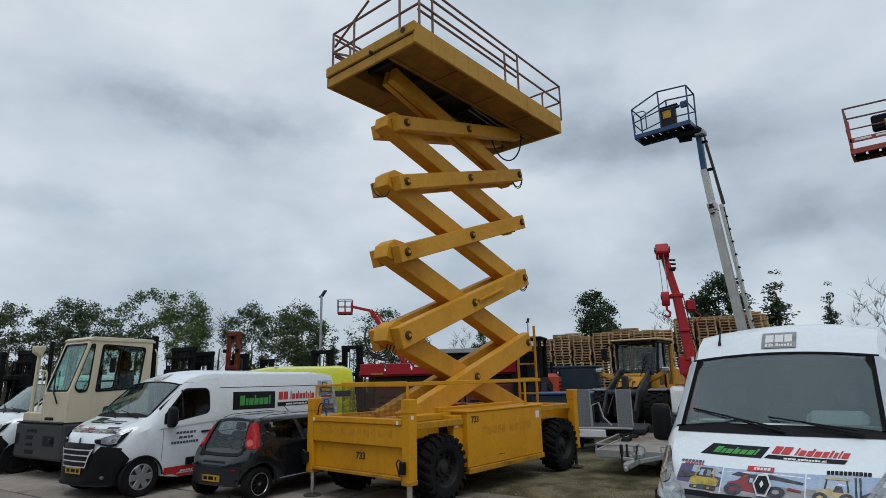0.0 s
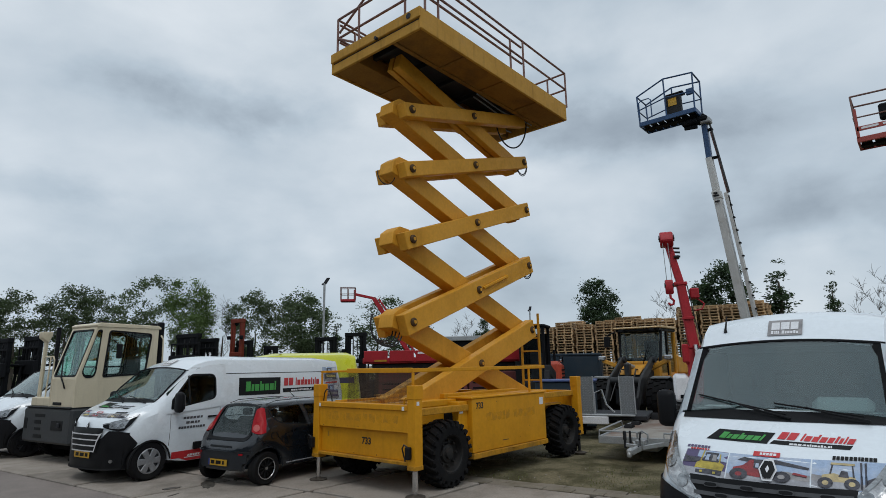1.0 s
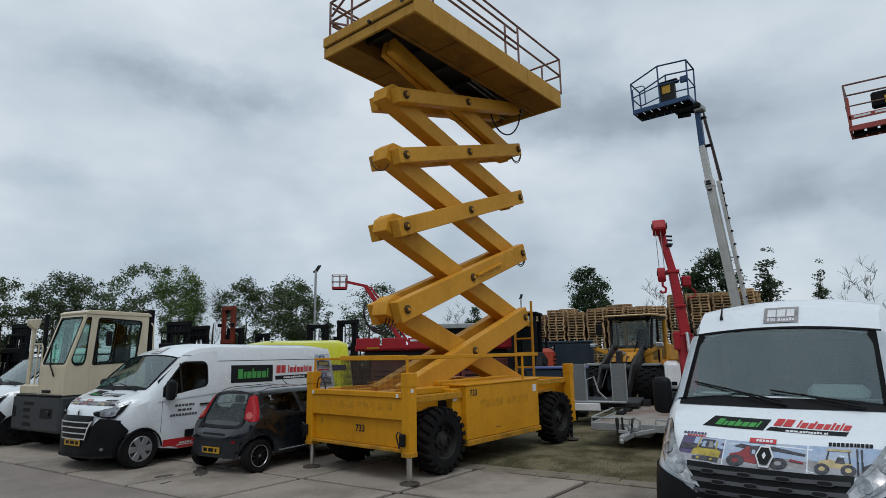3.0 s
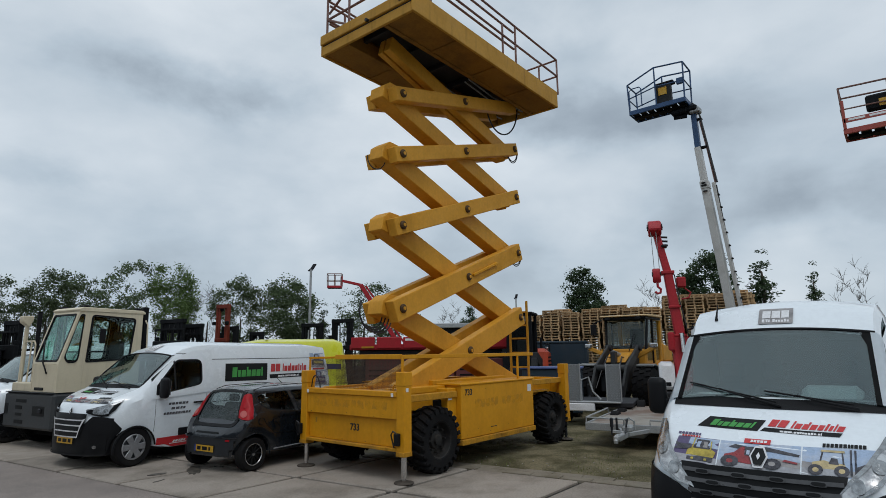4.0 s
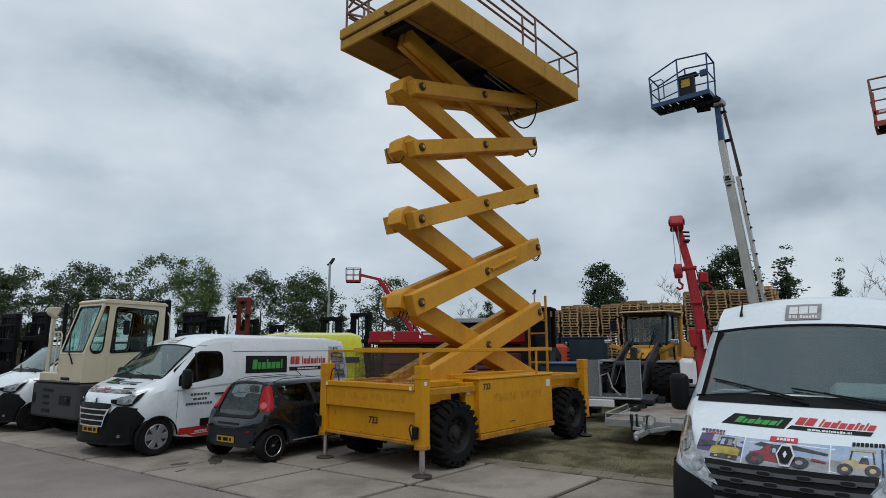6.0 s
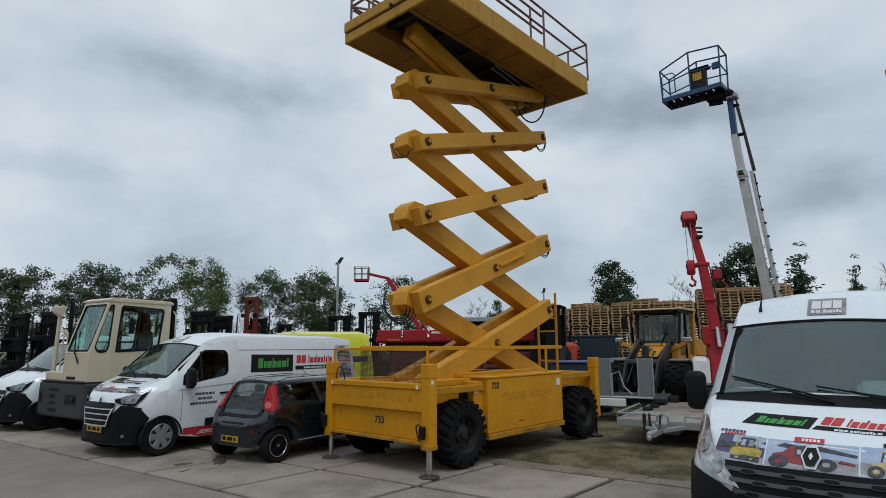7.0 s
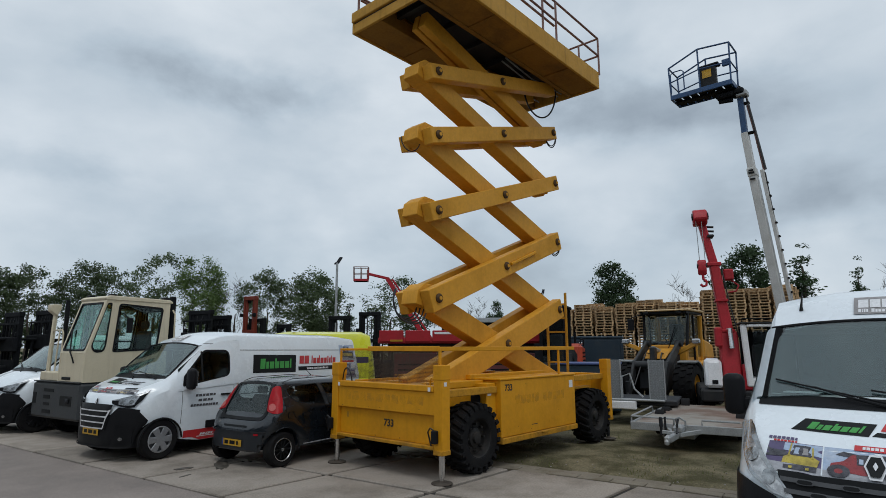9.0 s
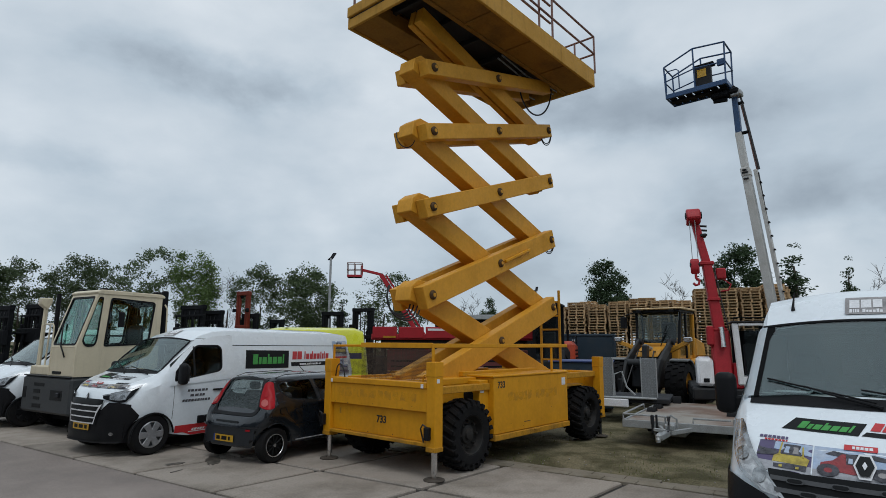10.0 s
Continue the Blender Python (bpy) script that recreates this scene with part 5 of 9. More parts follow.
    edge = [(-0.97, 0.97), (-0.80, 0.95), (-0.62, 0.87), (-0.50, 0.80), (0.0, 0.66), (0.50, 0.80), (0.62, 0.87), (0.80, 0.95), (0.97, 0.97)] if near else [(-0.90, 0.88), (-0.78, 0.91), (-0.62, 0.92), (-0.5, 0.8), (0.0, 0.66), (0.5, 0.8), (0.62, 0.92), (0.78, 0.91), (0.90, 0.88)]
    strip(tree, [(a * 0.95, 0.242) for a, _ in edge], edge, 0.028, 32, 8, b)
    for s in (0, 1):
        pl = SIDE if s == 0 else dict(origin=(0, -3, 0), au=(-1, 0, 0), av=(0, 0, 1), way=(0, 1, 0))
        drape(tree, quad=[(0.03, 0.242), (0.49, 0.242), (0.62, 0.84), (0.06, 0.80)] if near else [(0.20, 0.242), (0.395, 0.242), (0.565, 0.69), (0.40, 0.885)], off=0.02, nu=12, nv=8, bm=b, **pl)
    bumper = part("front_bumper", b, BLACK, v, "black plastic front bumper")
    if not near:
        part("air_intake", strip(tree, [(-0.50, 0.285), (0, 0.28), (0.50, 0.285)], [(-0.56, 0.40), (0, 0.395), (0.56, 0.40)], 0.034, 14, 2), SIGN_BLACK, bumper, "wide low air intake")
        part("bumper_lip", strip(tree, [(-0.80, 0.244), (0, 0.244), (0.80, 0.244)], [(-0.82, 0.272), (0, 0.268), (0.82, 0.272)], 0.05, 24, 2), GREY_BUMPER, bumper)
        part("bumper_ridge", strip(tree, [(-0.80, 0.600), (-0.62, 0.615)], [(-0.80, 0.622), (-0.62, 0.640)], 0.042, 8, 1), BLACK, bumper)
        part("bumper_ridge", strip(tree, [(0.62, 0.615), (0.80, 0.600)], [(0.62, 0.640), (0.80, 0.622)], 0.042, 8, 1), BLACK, bumper)
        for y in (-0.70, 0.70):
            b = BM()
            drape(tree, quad=rect(y - 0.075, y + 0.075, 0.33, 0.45), off=0.036, nu=6, nv=6, round_=0.8, bm=b, **FRONT)
            part("fog_lamp_well", b, SIGN_BLACK, bumper)
            b = BM()
            drape(tree, quad=rect(y - 0.03, y + 0.03, 0.365, 0.425), off=0.042, nu=5, nv=5, round_=1.0, bm=b, **FRONT)
            part("fog_lamp", b, LAMP_CLEAR, bumper, "small round fog lamp")
    if near:
        strip_in = [(0.445, 0.58), (0.50, 0.80), (0.575, 0.96), (0.60, 1.035)]
        grille = part("grille", strip(tree, [(-a, z) for a, z in strip_in], strip_in, 0.034, 8, 16), SIGN_BLACK, v, "dark grille with grey slotted bars")
        for k in range(6):
            z = 0.995 - 0.076 * k
            w2 = 0.45 + 0.125 * (z - 0.58) / 0.42
            lo = [(-w2, z - 0.020), (-w2 * 0.5, z - 0.028), (0, z - 0.031), (w2 * 0.5, z - 0.028), (w2, z - 0.020)]
            part("grille_bar", strip(tree, lo, [(a, c + 0.030) for a, c in lo], 0.062, 16, 2), GRILLE_GREY, grille, "grey grille bar")
            for y in ((-0.36, -0.12, 0.12, 0.36) if k % 2 == 0 else (-0.30, -0.08, 0.14, 0.34)):
                y *= w2 / 0.5
                b = BM()
                drape(tree, quad=rect(y - 0.062, y + 0.062, z - 0.034, z + 0.006), off=0.072, nu=4, nv=2, round_=0.7, bm=b, **FRONT)
                slot = part("slot_rim", b, GRILLE_GREY, grille)
                b = BM()
                drape(tree, quad=rect(y - 0.05, y + 0.05, z - 0.027, z - 0.001), off=0.079, nu=4, nv=2, round_=0.7, bm=b, **FRONT)
                part("grille_slot", b, SIGN_BLACK, slot)
    else:
        grille = part("grille", strip(tree, [(-0.40, 0.53), (-0.47, 0.76), (-0.52, 0.965)], [(0.40, 0.53), (0.47, 0.76), (0.52, 0.965)], 0.036, 8, 16), SIGN_BLACK, v, "black grille with thin bright lines")
        for z, k in ((0.565, 0.36), (0.66, 0.40), (0.76, 0.43), (0.855, 0.47)):
            part("grille_bar", strip(tree, [(-k, z - 0.011), (0, z - 0.016), (k, z - 0.011)], [(-k, z + 0.011), (0, z + 0.006), (k, z + 0.011)], 0.052, 14, 1), SHEEN_TRIM, grille, "thin bright grille bar")
        for s in (-1, 1):
            part("grille_trim", strip(tree, [(s * 0.35, 0.55), (s * 0.41, 0.74), (s * 0.46, 0.87)], [(s * 0.375, 0.55), (s * 0.435, 0.74), (s * 0.52, 0.89)], 0.054, 8, 1), SHEEN_TRIM, grille, "bright grille trim")
    # maker's badge as a plain shape
    zc, k6 = (1.118, 0.068) if near else (0.985, 0.10)
    for name_, sc, off, mm in (("badge", 1.0, 0.03, SHEEN_TRIM), ("badge_field", 0.8, 0.038, SIGN_BLACK), ("badge_mark", 0.36, 0.046, SHEEN_TRIM)):
        hexa = [(-1.0, 0), (-0.5, -1), (0.5, -1), (1.0, 0)] if sc > 0.5 and near else [(-0.6, 0), (0, -1), (0, -1), (0.6, 0)]
        b = strip(tree, [(a * k6 * sc, zc + c * k6 * sc) for a, c in hexa], [(a * k6 * sc, zc - c * k6 * sc) for a, c in hexa], off, 6, 3)
        piece = part(name_, b, mm, v if sc == 1.0 else badge, "plain silver-edged badge" if sc == 1.0 else "")
        badge = piece if sc == 1.0 else badge
    for s in (-1, 1):
        if near:
            lo = [(0.49, 0.85), (0.63, 0.885), (0.79, 1.0), (0.90, 1.14), (0.955, 1.31)]
            hi = [(0.485, 0.862), (0.585, 1.0), (0.70, 1.11), (0.80, 1.235), (0.86, 1.325)]
        else:
            lo = [(0.48, 0.985), (0.62, 0.945), (0.76, 0.915), (0.84, 0.925), (0.90, 1.03)]
            hi = [(0.46, 1.03), (0.60, 1.065), (0.74, 1.105), (0.86, 1.155), (0.915, 1.195)]
        lo, hi = [(s * a, c) for a, c in lo], [(s * a, c) for a, c in hi]

        def inside(f0, f1):
            return [tuple(Vector(a).lerp(Vector(c), f0)) for a, c in zip(lo, hi)], [tuple(Vector(a).lerp(Vector(c), f1)) for a, c in zip(lo, hi)]
        lamp = part("headlamp", strip(tree, lo, hi, 0.030, 20, 6), CABIN_DARK if not near else LAMP_CLEAR, v, "clear headlamp")
        a, c = inside(0.18, 0.82)
        part("lamp_reflector", strip(tree, a[1:-1] if not near else a[:-1], c[1:-1] if not near else c[:-1], 0.036, 14, 4), LAMP_DIM if not near else HEAD_GLASS, lamp)
        a, c = inside(0.78, 0.95)
        part("lamp_brow", strip(tree, a, c, 0.040, 16, 1), LAMP_CLEAR if near else LAMP_DIM, lamp)
        for f, r in ((0.34, 0.045), (0.60, 0.042)) if near else ((0.3, 0.03), (0.6, 0.03)):
            g = f * 4
            k = int(g)
            m0, m1 = (Vector(lo[k]) + Vector(hi[k])) / 2, (Vector(lo[k + 1]) + Vector(hi[k + 1])) / 2
            o = m0.lerp(m1, g - k)
            b = BM()
            drape(tree, quad=rect(o.x - r, o.x + r, o.y - r, o.y + r), off=0.046, nu=6, nv=6, round_=1.0, bm=b, **FRONT)
            part("lamp_bowl", b, LAMP_CLEAR, lamp)
    b = BM()
    drape(tree, quad=rect(-0.26, 0.26, 0.44, 0.55), off=0.045, nu=6, nv=1, bm=b, **FRONT)
    plate = part("number_plate", b, PLATE, v)
    for y0, y1 in ((-0.21, -0.10), (-0.06, 0.08), (0.12, 0.21)):
        b = BM()
        drape(tree, quad=rect(y0, y1, 0.465, 0.525), off=0.049, nu=2, nv=1, bm=b, **FRONT)
        part("plate_bar", b, SIGN_BLACK, plate)
    # mirrors, handles, wheels, wipers
    for s in (-1, 1):
        bm = BM()
        dm = 0.0 if near else -0.13
        box(bm, -1.30, -1.16, s * 1.15 - 0.10, s * 1.15 + 0.10, 1.31 + dm, 1.70 + dm, 0.065, steps=3)
        box(bm, -1.30, -1.20, min(s * 0.98, s * 1.12), max(s * 0.98, s * 1.12), 1.36 + dm, 1.48 + dm, 0.02)
        mir = part("wing_mirror", bm, BLACK, v)
        part("mirror_glass", boxed(-1.306, -1.302, s * 1.15 - 0.08, s * 1.15 + 0.08, 1.37 + dm, 1.64 + dm, 0.001), SILVER, mir)
        if not near:
            bm = BM()
            tube(bm, [(-1.32, s * 1.06, 1.20), (-1.33, s * 1.075, 1.245), (-1.32, s * 1.07, 1.29)], [0.02, 0.032, 0.02], 10)
            part("indicator_lens", bm, LAMP_CLEAR, mir)
    part("door_handle", boxed(-2.20, -1.97, 1.028, 1.06, 1.035, 1.065, 0.008), BLACK, v)
    part("side_moulding", boxed(-2.25, -1.66, 1.025, 1.055, 0.445, 0.585, 0.012), BLACK, v)
    part("side_moulding", boxed(-4.60, -2.29, 1.025, 1.055, 0.445, 0.585, 0.012), BLACK, v)
    for x in wheels:
        for s in (-1, 1):
            road_wheel(v, -x, s * 0.90, 0.345, 0.22, s, cover, 6)
            bm = BM()
            tube(bm, [(-x + 0.405 * math.cos(radians(a)), s * 1.018, 0.30 + 0.405 * math.sin(radians(a))) for a in range(-5, 186, 12)], 0.018, 6)
            part("arch_lip", bm, BLACK if not near else WHITE, v)
    bm = BM()
    box(bm, -5.9, -0.5, -0.75, 0.75, 0.22, 0.5, 0.02)
    part("underbody", bm, CABIN_DARK, v)
    for y0, y1, tip, lift_ in ((-0.74, 0.06, -0.74, 0.15), (-0.04, 0.64, -0.04, 0.09)):
        b = BM()
        pts = []
        base = y0 if tip == y1 else y1
        for i in range(9):
            f = i / 8
            y = base + (tip - base) * f
            hit = tree.ray_cast(Vector((3, y, 1.495 + lift_ * f - (0 if near else 0.1))), Vector((-1, 0, 0)))[0]
            pts.append((hit or Vector((-0.95, y, 1.5))) + Vector((0.03, 0, 0.02)))
        tube(b, pts, 0.008, 6)
        wip = part("wiper", b, BLACK, v)
        b = BM()
        tube(b, [pts[0] + Vector((0.03, 0.04, -0.035)), pts[3] + Vector((0.03, 0.0, -0.012)), pts[5] + Vector((0.014, 0, 0.008))], [0.012, 0.009, 0.006], 6)
        part("wiper_arm", b, BLACK, wip)
    if not near:
        return v, tree
    bm = BM()
    tube(bm, [(-1.76, -0.60, 2.31), (-1.77, -0.60, 2.35), (-1.82, -0.585, 2.50)], [0.020, 0.013, 0.004], 8)
    part("aerial", bm, BLACK, v)
    return v, tree


def words(tree, plane, spans, z0, z1, lean, off, mat, name, parent, label):
    """Lettering drawn as plain blocks."""
    for a0, a1 in spans:
        b = BM()
        drape(tree, quad=rect(a0, a1, z0, z1, lean), off=off, nu=2, nv=2, bm=b, **plane)
        part(name, b, mat, parent, label)


def blocks(a0, a1, n, gap=0.22, seed=1):
    rnd = random.Random(seed)
    ws = [rnd.uniform(0.75, 1.25) for _ in range(n)]
    k = (a1 - a0) / sum(w * (1 + gap) for w in ws)
    out, a = [], a0
    for w in ws:
        out.append((a, a + w * k))
        a += w * k * (1 + gap)
    return out


def word_bars(tree, plane, a0, a1, z0, z1, rises, mat, parent, off, lean=0.0, slope=0.0, label="", gap=0.16):
    """A word as a row of plain upright bars; rises: a letter's width and height, each as a share."""
    total = sum(w for w, _ in rises) + gap * (len(rises) - 1)
    k, a = (a1 - a0) / total, a0

    def bar_(x0, x1, h):
        b = BM()
        d0, d1 = z0 + slope * (x0 - a0), z0 + slope * (x1 - a0)
        rise = (z1 - z0) * h
        drape(tree, quad=[(x0, d0), (x1, d1), (x1 + lean * h, d1 + rise), (x0 + lean * h, d0 + rise)], off=off, nu=2, nv=3, bm=b, **plane)
        part("letter_bar", b, mat, parent, label)
    for w, h in rises:
        if h in ("b", "d"):
            # a low bar with a stem that rises at one end
            stem = 0.36 * w * k
            bar_(a if h == "b" else a + w * k - stem, a + stem if h == "b" else a + w * k, 1.0)
            bar_(a + stem if h == "b" else a, a + w * k if h == "b" else a + w * k - stem, 0.7)
        elif h:
            bar_(a, a + w * k, h)
        a += (w + gap) * k


FIRST_WORD = [(0.9, 1.0), (0.5, 0.7), (0.8, 0.7), (0.8, "b"), (0.8, 0.7), (0.8, 0.7), (0.3, 0.95)]
SECOND_WORD = [(1.0, 1.0), (1.05, 1.0), (0.3, 0.0), (0.25, 1.0), (0.75, 0.7), (0.75, "d"), (0.75, 0.7), (0.65, 0.7), (0.3, 0.92), (0.4, 0.7), (0.22, 0.95), (0.75, 0.7)]
SMALL_LINE = [(1.1, 0.8), (1.1, 0.8), (1.1, 0.8), (0.25, 0.3), (0.8, 0.8), (0.8, 0.8), (0.4, 1.0), (0.5, 0.8), (0.8, 0.8), (0.7, 0.8), (0.7, 1.0), (0.6, 0.8), (0.25, 0.3), (0.7, 0.8), (0.25, 1.0)]
THREE_MARKS = [(1.0, 1.0), (1.0, 1.0), (0.9, 1.0)]
TWO_WORDS = [(0.7, 1.0), (0.25, 1.0), (0.45, 1.0), (0.45, 0.9), (0.4, 0.0), (0.75, 1.0), (0.5, 0.7), (0.7, 0.7), (0.65, 0.7), (0.65, 1.0), (0.6, 0.7)]


def side_signs(v, tree):
    b = BM()
    drape(tree, quad=[(2.74, 1.42), (3.93, 1.40), (3.98, 1.78), (2.78, 1.80)], off=0.005, nu=8, nv=4, bm=b, **SIDE)
    s = part("sign_panel", b, SIGN_BLACK, v, "black sign panel with a word of green bars")
    word_bars(tree, SIDE, 2.93, 3.80, 1.50, 1.71, FIRST_WORD, SIGN_GREEN, s, 0.009, 0.03)
    word_bars(tree, SIDE, 4.06, 5.25, 1.58, 1.76, SECOND_WORD, SIGN_RED, v, 0.007, 0.03, label="red letter bar")
    b = BM()
    drape(tree, quad=rect(4.02, 5.20, 1.43, 1.52), off=0.005, nu=8, nv=2, bm=b, **SIDE)
    s = part("sign_panel", b, SIGN_BLACK, v, "narrow black panel with a line of white bars")
    word_bars(tree, SIDE, 4.28, 4.98, 1.452, 1.498, SMALL_LINE, SIGN_WHITE, s, 0.009)
    # machine pictures near the rear corner: pale prints with dark machines
    for z0, z1, sky_, machine, low in ((1.64, 2.0, PHOTO_SKY, PHOTO_DARK, PHOTO_YELLOW), (1.20, 1.56, PHOTO_SKY, PHOTO_PURPLE, PHOTO_GREY)):
        pic = part("picture_sticker", fill_patch(tree, SIDE, rect(5.44, 6.0, z0, z1), 0.006, 2), sky_, v, "small printed picture of a machine")
        for n, (mm, poly) in enumerate(((PHOTO_GROUND, [(0, 0), (1, 0), (1, 0.2), (0, 0.28)]), (machine, [(0.08, 0.15), (0.9, 0.1), (0.92, 0.5), (0.62, 0.55), (0.6, 0.9), (0.3, 0.92), (0.22, 0.55), (0.08, 0.5)]), (low, [(0.2, 0.28), (0.85, 0.24), (0.85, 0.42), (0.2, 0.46)]), (sky_, [(0.34, 0.62), (0.55, 0.6), (0.53, 0.84), (0.36, 0.85)]), (SIGN_WHITE, [(0.66, 0.62), (0.95, 0.6), (0.95, 0.95), (0.68, 0.95)]))):
            part("picture_detail", fill_patch(tree, SIDE, [(5.44 + 0.56 * u, z0 + (z1 - z0) * g) for u, g in poly], 0.010 + 0.002 * n, 2), mm, pic)
    part("label", fill_patch(tree, SIDE, rect(5.50, 5.95, 1.58, 1.625), 0.007, 2), SIGN_RED, v, "small red label")
    # address lines on the door, as bars
    for z, a0, a1, n in ((1.06, 1.42, 1.86, 3), (0.97, 1.48, 1.80, 2), (0.88, 1.32, 1.92, 5)):
        words(tree, SIDE, blocks(a0, a1, n * 2, 0.25, n), z - 0.022, z + 0.022, 0.008, 0.005, GREY_TEXT, "lettering_bar", v, "grey lettering bar")
    b = BM()
    drape(tree, quad=rect(1.22, 2.25, 0.246, 0.44), off=0.006, nu=6, nv=3, bm=b, **SIDE)
    drape(tree, quad=rect(2.29, 4.6, 0.246, 0.44), off=0.006, nu=12, nv=3, bm=b, **SIDE)
    s = part("red_stripe", b, SIGN_RED, v, "red stripe along the sill")
    words(tree, SIDE, [(1.5, 1.9)], 0.30, 0.315, 0.0, 0.009, SIGN_WHITE, "lettering_bar", s, "")
    words(tree, SIDE, blocks(1.56, 1.84, 5, 0.3, 8), 0.325, 0.365, 0.02, 0.009, SIGN_WHITE, "lettering_bar", s, "")


